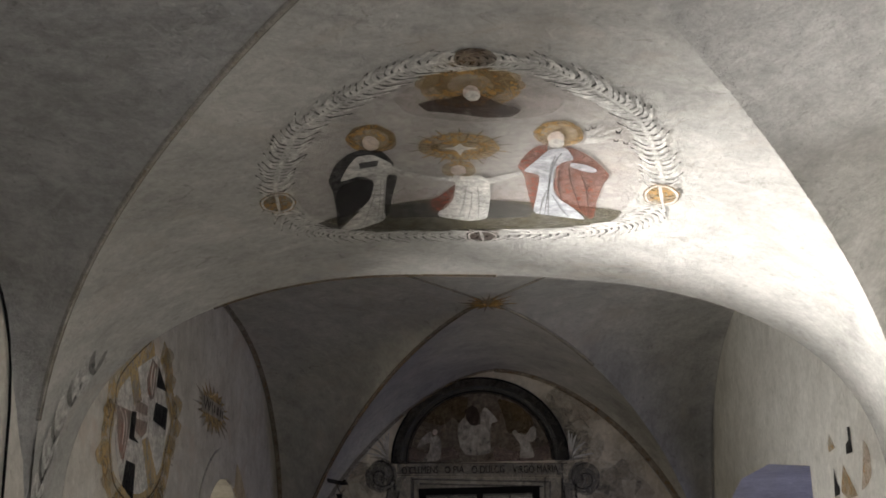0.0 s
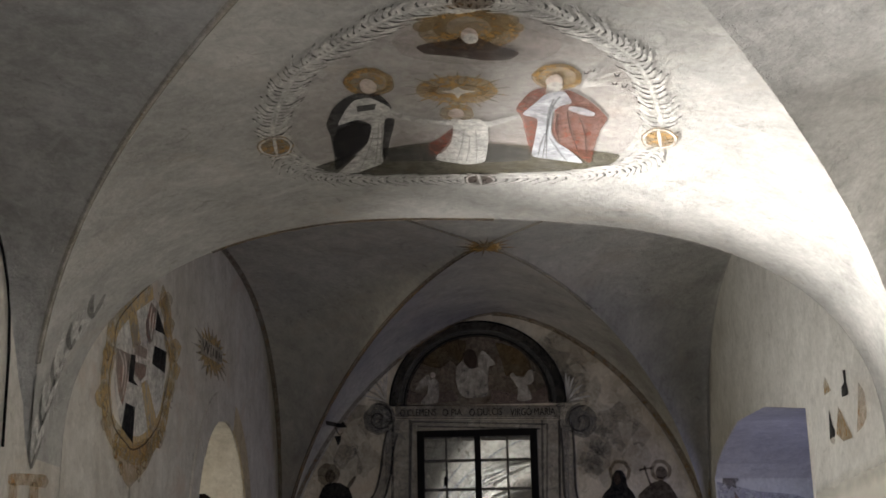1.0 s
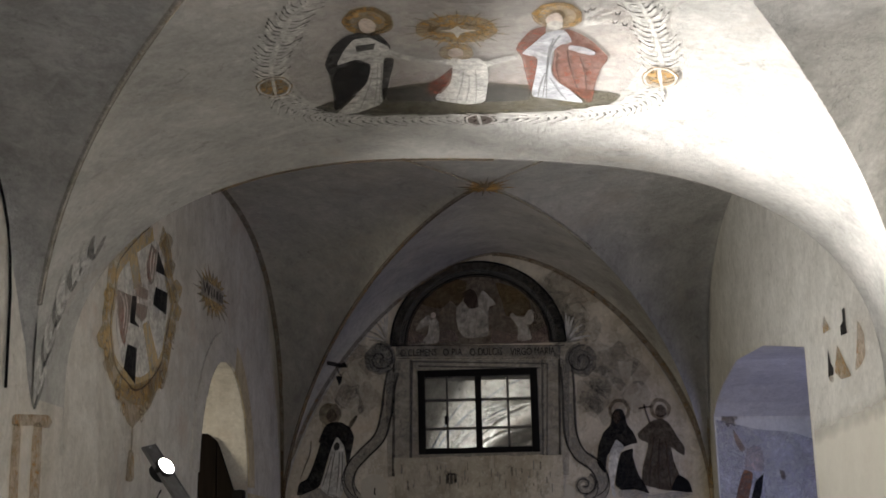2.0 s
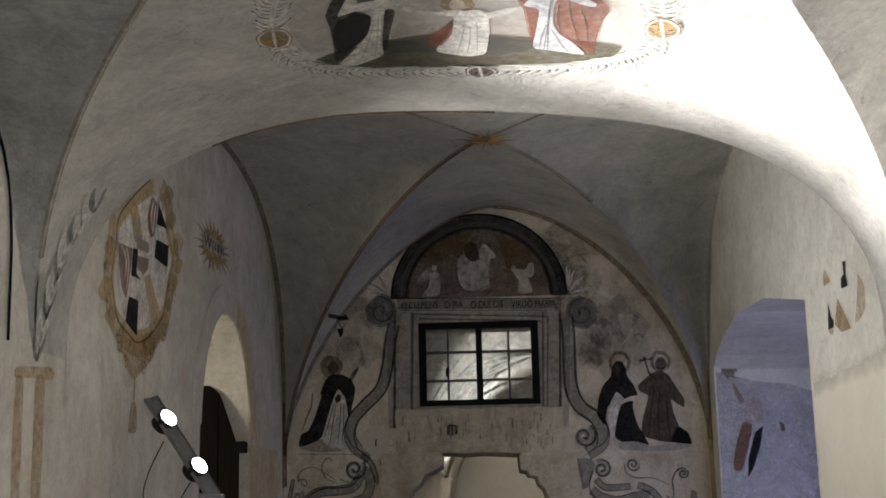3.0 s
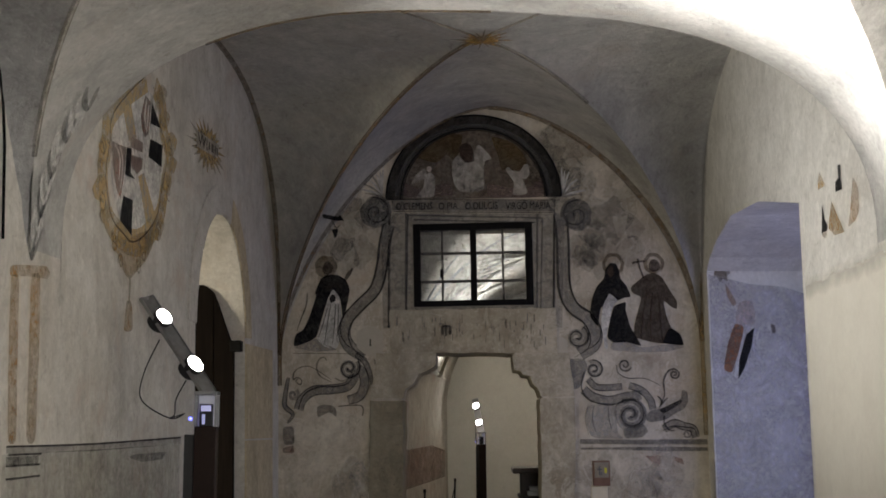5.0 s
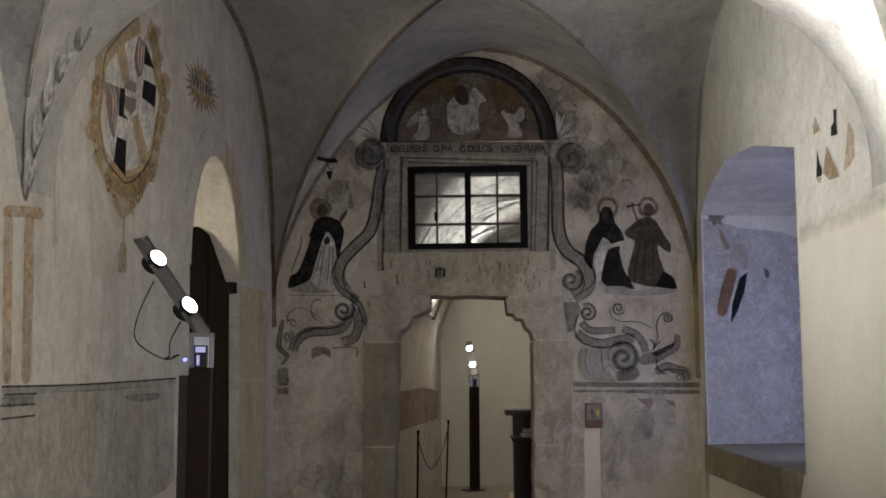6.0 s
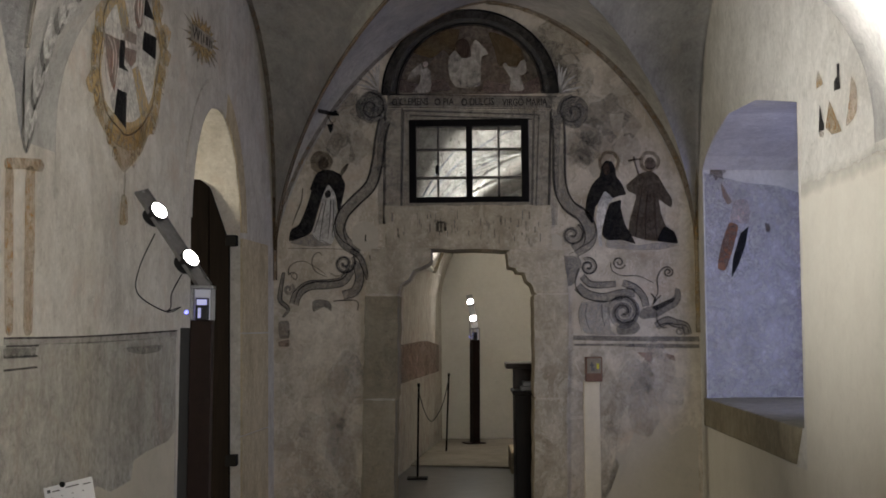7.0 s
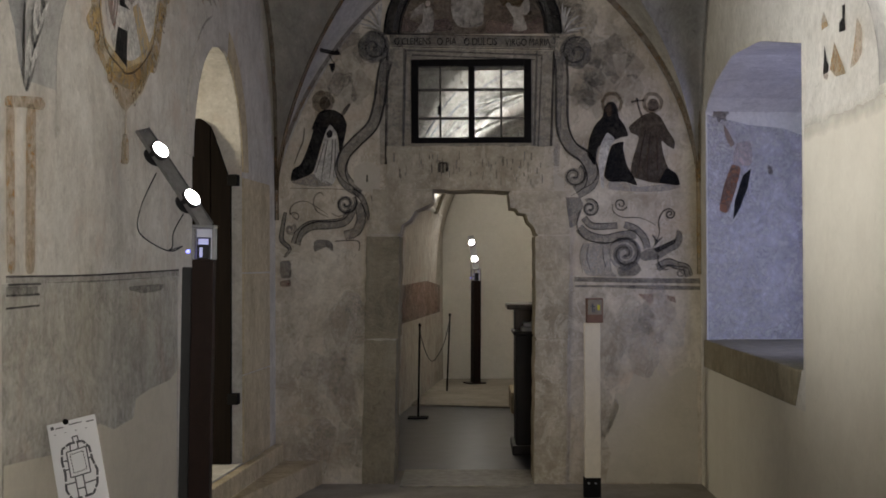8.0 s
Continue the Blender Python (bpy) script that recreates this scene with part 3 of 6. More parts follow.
def scroll(th, name, mat, layer, cx, cy, r0, r1, a0, a1, width):
    """A volute from the inner radius to the outer one."""
    line = []
    for i in range(61):
        t = i / 60
        a, r = radians(a0 + (a1 - a0) * t), r0 + (r1 - r0) * t
        line.append(Vector((cx + r * math.cos(a), cy + r * math.sin(a))))
    bm = bmesh.new()
    ribbon(bm, GROUND[th.name], line, width, 0, coat(layer))
    return part(name, bm, mat, th)


def band(th, name, mat, layer, outer, inner):
    surf = GROUND[th.name]
    bm = bmesh.new()
    a = [bm.verts.new(surf(*p, coat(layer))) for p in outer]
    b = [bm.verts.new(surf(*p, coat(layer))) for p in inner]
    for i in range(len(a) - 1):
        bm.faces.new((a[i], a[i + 1], b[i + 1], b[i]))
    return part(name, bm, mat, th)


def text_mesh(text):
    cu = bpy.data.curves.new("letters", 'FONT')
    cu.body = text
    tmp = bpy.data.objects.new("letters", cu)
    scene.collection.objects.link(tmp)
    bpy.context.view_layer.update()
    me = bpy.data.meshes.new_from_object(tmp.evaluated_get(bpy.context.evaluated_depsgraph_get()))
    bpy.data.objects.remove(tmp)
    return me


def letters(th, name, text, u, v, height, width):
    me = text_mesh(text)
    xs = [p.co.x for p in me.vertices]
    ys = [p.co.y for p in me.vertices]
    kx, ky = width / (max(xs) - min(xs)), height / max(ys)
    x0 = min(xs)
    bm = bmesh.new()
    bm.from_mesh(me)
    for p in bm.verts:
        p.co = GROUND[th.name](u + (p.co.x - x0) * kx, v + p.co.y * ky, coat(4))
    return part(name, bm, P_INK, th)


def wreath(th, loop):
    """White feathered leaves with dark strokes between them, on both sides of a garland."""
    line = spline([(*p, 0) for p in loop], 14, True)
    n = len(line)
    lit, dark, spine = bmesh.new(), bmesh.new(), bmesh.new()
    rng = random.Random(5)
    ribbon(spine, WEB, [Vector((p.x, p.y)) for p in line + line[:1]], 0.010, 0, coat(3))
    for i in range(0, n, 2):
        p, d = Vector(line[i].xy), Vector((line[(i + 1) % n] - line[i - 1]).xy).normalized()
        side = Vector((-d.y, d.x))
        run = d if line[i].x > 0 else -d
        run = -run if line[i].y > 4.4 else run
        for s in (-1, 1):
            k = rng.uniform(0.65, 1.3)
            tip = p + side * s * 0.054 * k + run * 0.064 * k
            mid = p + side * s * 0.030 * k + run * 0.014
            base = p + side * s * 0.004
            curve = [Vector(q.xy) for q in spline([(*base, 0), (*mid, 0), (*tip, 0)], 4)]
            ribbon(lit, WEB, curve, rng.uniform(0.009, 0.015), 1, coat(5))
            shift = run * 0.017 + side * s * 0.006
            if rng.random() < 0.9:
                ribbon(dark, WEB, [q + shift for q in curve], rng.uniform(0.006, 0.011), 1, coat(4))
    part("garland_stem", spine, P_WHITE, th)
    part("garland_foliage", lit, P_WHITE, th, "white feathered garland leaves")["kind"] = "stuff"
    part("garland_shading", dark, P_BLACK, th, "dark strokes between the leaves")["kind"] = "stuff"

# painted medallion on the front web: plain shapes of colour inside a feathered wreath
MED = fresco("medallion_fresco", WEB, (0.03, 4.2, 3.28), "faded fresco medallion with robed shapes inside a white wreath", "fresco")
oval(MED, "pink_cloud", P_PINK, 2, 0.029, 3.668, 0.2550, 0.1505, 0, 0)
daub(MED, "dark_ground", P_OLIVE, 2, [(-0.618, 4.740), (-0.490, 4.646), (-0.294, 4.546), (-0.147, 4.493), (0.036, 4.490), (0.220, 4.511), (0.423, 4.518), (0.556, 4.534), (0.526, 4.648), (0.356, 4.763), (0.014, 4.840), (-0.423, 4.842)], True)
daub(MED, "distant_hill", P_SLATE, 3, [(-0.295, 4.559), (-0.190, 4.539), (-0.066, 4.503), (0.077, 4.500), (0.231, 4.544), (0.225, 4.661), (0.057, 4.699), (-0.155, 4.682), (-0.308, 4.689)], True)
oval(MED, "top_disc", P_BLOT, 7, 0.023, 3.372, 0.0610, 0.0585, 0, 0)
oval(MED, "gold_glory", P_GOLD, 3, 0.008, 3.571, 0.1465, 0.1505, 0, 0)
oval(MED, "gold_glory", P_OCHRE, 4, 0.009, 3.554, 0.1030, 0.1120, 0.35, 0)
daub(MED, "dark_cloak", P_UMBER, 5, [(-0.154, 3.684), (-0.112, 3.656), (-0.047, 3.643), (-0.009, 3.613), (0.038, 3.615), (0.093, 3.674), (0.167, 3.717), (0.134, 3.773), (0.056, 3.783), (-0.049, 3.748), (-0.127, 3.738)], True)
oval(MED, "grey_globe", P_SHADE, 6, 0.112, 3.720, 0.0380, 0.0410, 0, 0)
oval(MED, "pale_oval", P_PALE, 6, 0.011, 3.601, 0.0255, 0.0500, 0, 0)
oval(MED, "pale_oval", P_WHITE, 7, 0.015, 3.620, 0.0220, 0.0360, 0, 0)
oval(MED, "halo", P_OCHRE, 3, -0.314, 3.952, 0.0820, 0.1120, 0.3, 10)
oval(MED, "halo_glow", P_GOLD, 2, -0.315, 3.950, 0.0765, 0.0985, 0, 0)
daub(MED, "dark_mantle", P_BLACK, 4, [(-0.451, 4.146), (-0.402, 4.067), (-0.358, 4.031), (-0.286, 4.044), (-0.253, 4.151), (-0.266, 4.225), (-0.326, 4.245), (-0.345, 4.380), (-0.364, 4.500), (-0.451, 4.669), (-0.508, 4.768), (-0.493, 4.585), (-0.486, 4.388), (-0.493, 4.294)], True)
daub(MED, "white_robe", P_WHITE, 5, [(-0.375, 4.087), (-0.321, 4.069), (-0.261, 4.151), (-0.257, 4.215), (-0.289, 4.258), (-0.311, 4.503), (-0.317, 4.697), (-0.415, 4.786), (-0.517, 4.814), (-0.442, 4.671), (-0.364, 4.500), (-0.329, 4.309), (-0.378, 4.253), (-0.456, 4.312), (-0.412, 4.171)], True)
daub(MED, "dark_bodice", P_BLACK, 6, [(-0.372, 4.138), (-0.304, 4.120), (-0.312, 4.171), (-0.372, 4.189)], False)
daub(MED, "dark_mantle_edge", P_BLACK, 5, [(-0.284, 4.248), (-0.246, 4.253), (-0.282, 4.480), (-0.309, 4.671), (-0.324, 4.631), (-0.301, 4.432)], True)
daub(MED, "dark_mantle_fold", P_BLACK, 6, [(-0.459, 4.345), (-0.380, 4.276), (-0.331, 4.312), (-0.358, 4.477), (-0.437, 4.618), (-0.488, 4.664), (-0.485, 4.462)], True)
daub(MED, "white_sleeve", P_WHITE, 6, [(-0.267, 4.181), (-0.215, 4.217), (-0.166, 4.255), (-0.174, 4.286), (-0.242, 4.253)], True)
stroke(MED, "robe_fold", P_SHADE, 7, [(-0.308, 4.291), (-0.327, 4.498), (-0.354, 4.720)], 0.0060, 1)
stroke(MED, "robe_fold", P_SHADE, 7, [(-0.333, 4.383), (-0.367, 4.562), (-0.413, 4.756)], 0.0060, 1)
stroke(MED, "robe_fold", P_SHADE, 7, [(-0.296, 4.291), (-0.311, 4.485), (-0.335, 4.694)], 0.0060, 1)
oval(MED, "pale_oval", P_PALE, 6, -0.319, 3.976, 0.0275, 0.0600, 0, -20)
daub(MED, "veil", P_SHADE, 5, [(-0.364, 4.049), (-0.351, 3.949), (-0.316, 3.914), (-0.293, 3.924), (-0.319, 3.952), (-0.342, 4.031), (-0.329, 4.072), (-0.363, 4.082)], True)
oval(MED, "gold_glow", P_GOLD, 3, -0.031, 4.018, 0.1330, 0.1120, 0, 0)
oval(MED, "gold_ring", P_OCHRE, 4, -0.027, 4.021, 0.0980, 0.0560, 0.25, 0)
daub(MED, "white_dove", P_WHITE, 5, [(-0.092, 4.021), (-0.046, 4.011), (-0.028, 3.982), (-0.014, 4.011), (0.037, 4.018), (-0.018, 4.039), (-0.030, 4.087), (-0.041, 4.039)], True)
for i in range(28):
    a, r = 2 * math.pi * i / 28, (1.0 if i % 2 else 0.8)
    stroke(MED, "gold_ray", P_GOLD, 3.4, [(-0.029 + 0.095 * math.cos(a), 4.02 + 0.06 * math.sin(a)), (-0.029 + 0.125 * r * math.cos(a), 4.02 + 0.10 * r * math.sin(a)), (-0.029 + 0.175 * r * math.cos(a), 4.02 + 0.155 * r * math.sin(a))], 0.008, 1)
for i in range(9):
    a = math.pi * (1.04 + 0.92 * i / 8)
    oval(MED, "glory_scallop", P_GOLD, 2.7, 0.008 + 0.135 * math.cos(a), 3.571 + 0.135 * math.sin(a), 0.030, 0.034)
oval(MED, "gold_halo", P_GOLD, 4, -0.036, 4.210, 0.0580, 0.0805, 0, 0)
oval(MED, "pale_oval", P_PALE, 6, -0.038, 4.210, 0.0270, 0.0455, 0, 0)
daub(MED, "pink_town", P_PINK, 3, [(-0.272, 4.434), (-0.233, 4.380), (-0.195, 4.416), (-0.163, 4.373), (-0.114, 4.403), (-0.115, 4.506), (-0.283, 4.536)], False)
daub(MED, "pink_town", P_PINK, 3, [(0.073, 4.432), (0.106, 4.375), (0.147, 4.416), (0.196, 4.380), (0.217, 4.421), (0.220, 4.511), (0.077, 4.511)], False)
daub(MED, "small_white_robe", P_WHITE, 5, [(-0.049, 4.276), (0.037, 4.253), (0.068, 4.299), (0.073, 4.460), (0.063, 4.689), (-0.007, 4.715), (-0.133, 4.664), (-0.076, 4.503), (-0.051, 4.380)], True)
daub(MED, "white_scarf", P_WHITE, 4, [(-0.173, 4.255), (-0.100, 4.286), (-0.041, 4.255), (0.037, 4.304), (0.172, 4.215), (0.169, 4.255), (0.060, 4.347), (-0.062, 4.317), (-0.169, 4.296)], True)
daub(MED, "red_cloth", P_RED, 6, [(-0.050, 4.327), (-0.059, 4.480), (-0.099, 4.597), (-0.143, 4.610), (-0.143, 4.493), (-0.094, 4.426)], True)
stroke(MED, "robe_fold", P_SHADE, 7, [(-0.013, 4.355), (-0.024, 4.506), (-0.044, 4.666)], 0.0060, 1)
stroke(MED, "robe_fold", P_SHADE, 7, [(0.027, 4.352), (0.031, 4.516), (0.027, 4.689)], 0.0060, 1)
stroke(MED, "robe_fold", P_SHADE, 7, [(0.006, 4.409), (0.002, 4.546), (-0.011, 4.692)], 0.0060, 1)
oval(MED, "halo", P_OCHRE, 3, 0.287, 3.892, 0.0795, 0.1010, 0.26, -8)
oval(MED, "halo_glow", P_GOLD, 2, 0.288, 3.892, 0.0740, 0.0880, 0, 0)
daub(MED, "red_cloak", P_RED, 4, [(0.256, 3.967), (0.206, 4.013), (0.173, 4.110), (0.162, 4.174), (0.185, 4.238), (0.205, 4.419), (0.231, 4.602), (0.244, 4.368), (0.249, 4.079), (0.324, 3.977), (0.401, 4.056), (0.477, 4.199), (0.457, 4.304), (0.450, 4.424), (0.452, 4.656), (0.394, 4.562), (0.327, 4.475), (0.291, 4.360), (0.294, 4.159), (0.254, 4.018)], True)
daub(MED, "blue_white_robe", P_BLUEW, 5, [(0.258, 4.018), (0.317, 3.990), (0.348, 4.087), (0.308, 4.118), (0.285, 4.181), (0.289, 4.363), (0.313, 4.452), (0.365, 4.521), (0.429, 4.648), (0.354, 4.636), (0.227, 4.615), (0.237, 4.416), (0.241, 4.233), (0.180, 4.210), (0.218, 4.123)], True)
daub(MED, "blue_sleeve", P_BLUEW, 6, [(0.340, 4.110), (0.389, 4.120), (0.429, 4.156), (0.419, 4.189), (0.368, 4.169), (0.334, 4.143)], True)
stroke(MED, "robe_fold", P_SLATE, 7, [(0.284, 4.056), (0.272, 4.227), (0.285, 4.608)], 0.0070, 1)
stroke(MED, "robe_fold", P_SLATE, 7, [(0.303, 4.031), (0.278, 4.184), (0.272, 4.610)], 0.0070, 1)
stroke(MED, "robe_fold", P_SLATE, 7, [(0.270, 4.365), (0.258, 4.485), (0.254, 4.613)], 0.0070, 1)
stroke(MED, "robe_fold", P_SLATE, 7, [(0.289, 4.409), (0.331, 4.549), (0.362, 4.623)], 0.0070, 1)
stroke(MED, "cloak_fold", P_UMBER, 7, [(0.334, 4.153), (0.352, 4.304), (0.403, 4.559)], 0.0060, 1)
stroke(MED, "cloak_fold", P_UMBER, 7, [(0.379, 4.210), (0.405, 4.340), (0.431, 4.577)], 0.0060, 1)
stroke(MED, "cloak_fold", P_UMBER, 7, [(0.303, 4.179), (0.306, 4.312), (0.326, 4.449)], 0.0060, 1)
oval(MED, "pale_oval", P_PALE, 6, 0.279, 3.920, 0.0270, 0.0570, 0, 0)
oval(MED, "white_oval", P_WHITE, 7, 0.282, 3.955, 0.0255, 0.0355, 0, 0)
stroke(MED, "lily_stem", P_WHITE, 6, [(0.369, 3.952), (0.384, 3.865), (0.401, 3.812)], 0.0070, 1)
stroke(MED, "lily_stem", P_WHITE, 6, [(0.369, 3.952), (0.395, 3.857), (0.423, 3.799)], 0.0070, 1)
stroke(MED, "lily_stem", P_WHITE, 6, [(0.369, 3.952), (0.407, 3.880), (0.445, 3.840)], 0.0070, 1)
stroke(MED, "lily_stem", P_WHITE, 6, [(0.369, 3.952), (0.420, 3.863), (0.473, 3.806)], 0.0070, 1)
stroke(MED, "lily_stem", P_WHITE, 6, [(0.369, 3.952), (0.416, 3.898), (0.464, 3.875)], 0.0070, 1)
stroke(MED, "lily_stem", P_WHITE, 6, [(0.369, 3.952), (0.439, 3.901), (0.511, 3.886)], 0.0070, 1)
stroke(MED, "lily_stem", P_WHITE, 6, [(0.369, 3.952), (0.429, 3.919), (0.491, 3.919)], 0.0070, 1)
stroke(MED, "lily_stem", P_WHITE, 6, [(0.369, 3.952), (0.389, 3.850), (0.410, 3.781)], 0.0070, 1)
daub(MED, "lily_flower", P_BLACK, 7, [(0.362, 3.817), (0.373, 3.837), (0.383, 3.809), (0.379, 3.845), (0.367, 3.845)], False)
daub(MED, "lily_flower", P_BLACK, 7, [(0.380, 3.799), (0.390, 3.819), (0.400, 3.791), (0.397, 3.824), (0.385, 3.827)], False)
daub(MED, "lily_flower", P_BLACK, 7, [(0.457, 3.817), (0.468, 3.837), (0.478, 3.812), (0.475, 3.845), (0.463, 3.847)], False)
daub(MED, "lily_flower", P_BLACK, 7, [(0.455, 3.883), (0.467, 3.906), (0.476, 3.875), (0.473, 3.911), (0.461, 3.914)], False)
daub(MED, "lily_flower", P_BLACK, 7, [(0.488, 3.898), (0.499, 3.919), (0.508, 3.891), (0.506, 3.926), (0.493, 3.926)], False)
oval(MED, "roundel", P_OCHRE, 6, -0.687, 4.442, 0.0640, 0.0970, 0, 0)
oval(MED, "roundel_ring", P_WHITE, 7, -0.687, 4.441, 0.0590, 0.0905, 0.14, 0)
stroke(MED, "roundel_cross", P_WHITE, 7, [(-0.681, 4.350), (-0.688, 4.439), (-0.695, 4.534)], 0.0120, 1)
oval(MED, "roundel", P_OCHRE, 6, 0.661, 4.330, 0.0620, 0.0995, 0, 0)
oval(MED, "roundel_ring", P_WHITE, 7, 0.661, 4.330, 0.0570, 0.0915, 0.14, 0)
stroke(MED, "roundel_cross", P_WHITE, 7, [(0.645, 4.238), (0.661, 4.327), (0.679, 4.419)], 0.0120, 1)
oval(MED, "roundel", P_UMBER, 6, 0.041, 4.879, 0.0615, 0.0700, 0, 0)
oval(MED, "roundel_ring", P_WHITE, 7, 0.042, 4.879, 0.0570, 0.0650, 0.14, 0)
stroke(MED, "roundel_cross", P_WHITE, 7, [(0.035, 4.814), (0.042, 4.878), (0.048, 4.944)], 0.0120, 1)
daub(MED, "smoky_field", P_PINK, 0, [(0.55, 4.6), (0.6, 4.2), (0.5, 3.8), (0.3, 3.53), (0.0, 3.43), (-0.25, 3.55), (-0.5, 3.86), (-0.64, 4.3), (-0.6, 4.66), (-0.4, 4.82), (0.1, 4.85)], True)
WREATH = [(0.042, 4.873), (0.316, 4.817), (0.511, 4.715), (0.630, 4.559), (0.665, 4.322), (0.619, 4.059), (0.545, 3.806), (0.461, 3.656), (0.352, 3.541), (0.232, 3.444), (0.119, 3.403), (-0.041, 3.406), (-0.181, 3.465), (-0.315, 3.595), (-0.431, 3.732), (-0.535, 3.860), (-0.604, 4.034), (-0.660, 4.220), (-0.689, 4.421), (-0.659, 4.643), (-0.571, 4.794), (-0.425, 4.868), (-0.206, 4.883)]
wreath(MED, WREATH)

# frescoes of the end wall
LUN = fresco("lunette_fresco", ENDW, (0.09, 9.6, 3.4), "smoke-darkened lunette fresco with white robed shapes under a black arch", "fresco")
band(LUN, "black_arch", P_ARCH, 2, arc(0.021, 3.236, 0.645, 0.625, 0, 180, 30), arc(0.021, 3.236, 0.515, 0.505, 0, 180, 30))
band(LUN, "grey_arch", P_GREY, 3, arc(0.021, 3.236, 0.578, 0.562, 3, 177, 30), arc(0.021, 3.236, 0.545, 0.532, 3, 177, 30))
stroke(LUN, "arch_line", P_INK, 4, arc(0.021, 3.236, 0.640, 0.620, 1, 179, 14), 0.014, 0)
stroke(LUN, "arch_line", P_INK, 4, arc(0.021, 3.236, 0.535, 0.522, 1, 179, 14), 0.010, 0)
daub(LUN, "brown_field", P_BROWN, 1, arc(0.021, 3.236, 0.52, 0.51, 0, 180, 24), False)
daub(LUN, "ochre_glow", P_OCHREDIM, 2, [(-0.044, 3.710), (-0.104, 3.500), (-0.172, 3.572), (-0.242, 3.503), (-0.407, 3.550), (-0.267, 3.659), (-0.127, 3.726)], True)
daub(LUN, "ochre_glow", P_OCHREDIM, 2, [(0.150, 3.705), (0.202, 3.562), (0.226, 3.435), (0.391, 3.444), (0.421, 3.514), (0.328, 3.643)], True)
daub(LUN, "pink_cloud", P_PINKDIM, 2, [(-0.494, 3.369), (-0.370, 3.310), (-0.162, 3.361), (-0.109, 3.261), (-0.496, 3.250)], True)
daub(LUN, "pink_cloud", P_PINKDIM, 2, [(0.127, 3.353), (0.263, 3.308), (0.414, 3.304), (0.527, 3.371), (0.536, 3.231), (0.110, 3.235)], True)
daub(LUN, "white_robe", P_SMOKE, 4, [(-0.131, 3.515), (-0.089, 3.563), (-0.048, 3.512), (0.006, 3.497), (0.029, 3.581), (0.065, 3.643), (0.133, 3.571), (0.162, 3.528), (0.106, 3.515), (0.098, 3.424), (0.101, 3.298), (0.015, 3.283), (-0.081, 3.289), (-0.121, 3.346), (-0.136, 3.430)], True)
daub(LUN, "dark_figure", P_UMBER, 5, [(-0.080, 3.626), (-0.031, 3.653), (0.010, 3.631), (0.029, 3.567), (0.034, 3.510), (-0.035, 3.498), (-0.075, 3.555)], True)
daub(LUN, "white_wing_figure", P_SMOKE, 4, [(-0.439, 3.347), (-0.396, 3.423), (-0.333, 3.471), (-0.320, 3.421), (-0.292, 3.441), (-0.258, 3.405), (-0.261, 3.251), (-0.406, 3.249), (-0.342, 3.323), (-0.334, 3.393), (-0.383, 3.366)], True)
oval(LUN, "pale_oval", P_PALE, 5, -0.301, 3.460, 0.0190, 0.0217, 0, 0)
daub(LUN, "white_wing_figure", P_SMOKE, 4, [(0.254, 3.448), (0.282, 3.468), (0.308, 3.433), (0.363, 3.424), (0.392, 3.480), (0.427, 3.486), (0.434, 3.401), (0.403, 3.371), (0.376, 3.382), (0.420, 3.269), (0.372, 3.252), (0.303, 3.258), (0.320, 3.348), (0.300, 3.377)], True)
daub(LUN, "dark_line", P_BLACK, 3, [(-0.611, 3.248), (0.650, 3.215), (0.650, 3.207), (-0.612, 3.239)], False)
daub(LUN, "inscription_band", P_SLATE, 2, [(-0.579, 3.238), (0.617, 3.208), (0.614, 3.128), (-0.580, 3.159)], False)
daub(LUN, "dark_line", P_BLACK, 3, [(-0.580, 3.155), (0.614, 3.124), (0.614, 3.116), (-0.580, 3.146)], False)
letters(LUN, "inscription", "O CLEMENS", -0.545, 3.163, 0.050, 0.262)
letters(LUN, "inscription", "O PIA", -0.236, 3.160, 0.050, 0.140)
letters(LUN, "inscription", "O DULCIS", -0.042, 3.156, 0.052, 0.236)
letters(LUN, "inscription", "VIRGO MARIA", 0.254, 3.150, 0.052, 0.325)
FRA = fresco("scrollwork_fresco", ENDW, (0.0, 9.6, 2.7), "grey painted architectural frame with scrolls round the window", "fresco")
daub(FRA, "grey_surround", P_STONE, 1, [(-0.481, 3.140), (0.491, 3.115), (0.464, 2.277), (-0.495, 2.299)], False)
daub(FRA, "painted_pilaster", P_STONE, 2, [(-0.592, 3.142), (-0.481, 3.140), (-0.495, 2.299), (-0.605, 2.301)], False)
daub(FRA, "painted_pilaster", P_STONE, 2, [(0.491, 3.115), (0.606, 3.112), (0.577, 2.274), (0.464, 2.277)], False)
daub(FRA, "pilaster_shade", P_SHADE, 2, [(-0.66, 3.16), (-0.595, 3.16), (-0.61, 2.30), (-0.65, 2.30)], False)
daub(FRA, "pilaster_shade", P_SHADE, 2, [(0.605, 3.12), (0.68, 3.12), (0.64, 2.28), (0.58, 2.28)], False)
daub(FRA, "painted_pilaster", P_SLATE, 3, [(-0.481, 3.140), (-0.464, 3.139), (-0.479, 2.298), (-0.495, 2.299)], False)
daub(FRA, "painted_pilaster", P_SLATE, 3, [(0.474, 3.115), (0.491, 3.115), (0.464, 2.277), (0.447, 2.277)], False)
daub(FRA, "painted_pilaster", P_BLACK, 3, [(-0.605, 3.143), (-0.588, 3.142), (-0.601, 2.301), (-0.617, 2.301)], False)
daub(FRA, "painted_pilaster", P_BLACK, 3, [(0.597, 3.112), (0.614, 3.112), (0.585, 2.274), (0.569, 2.274)], False)
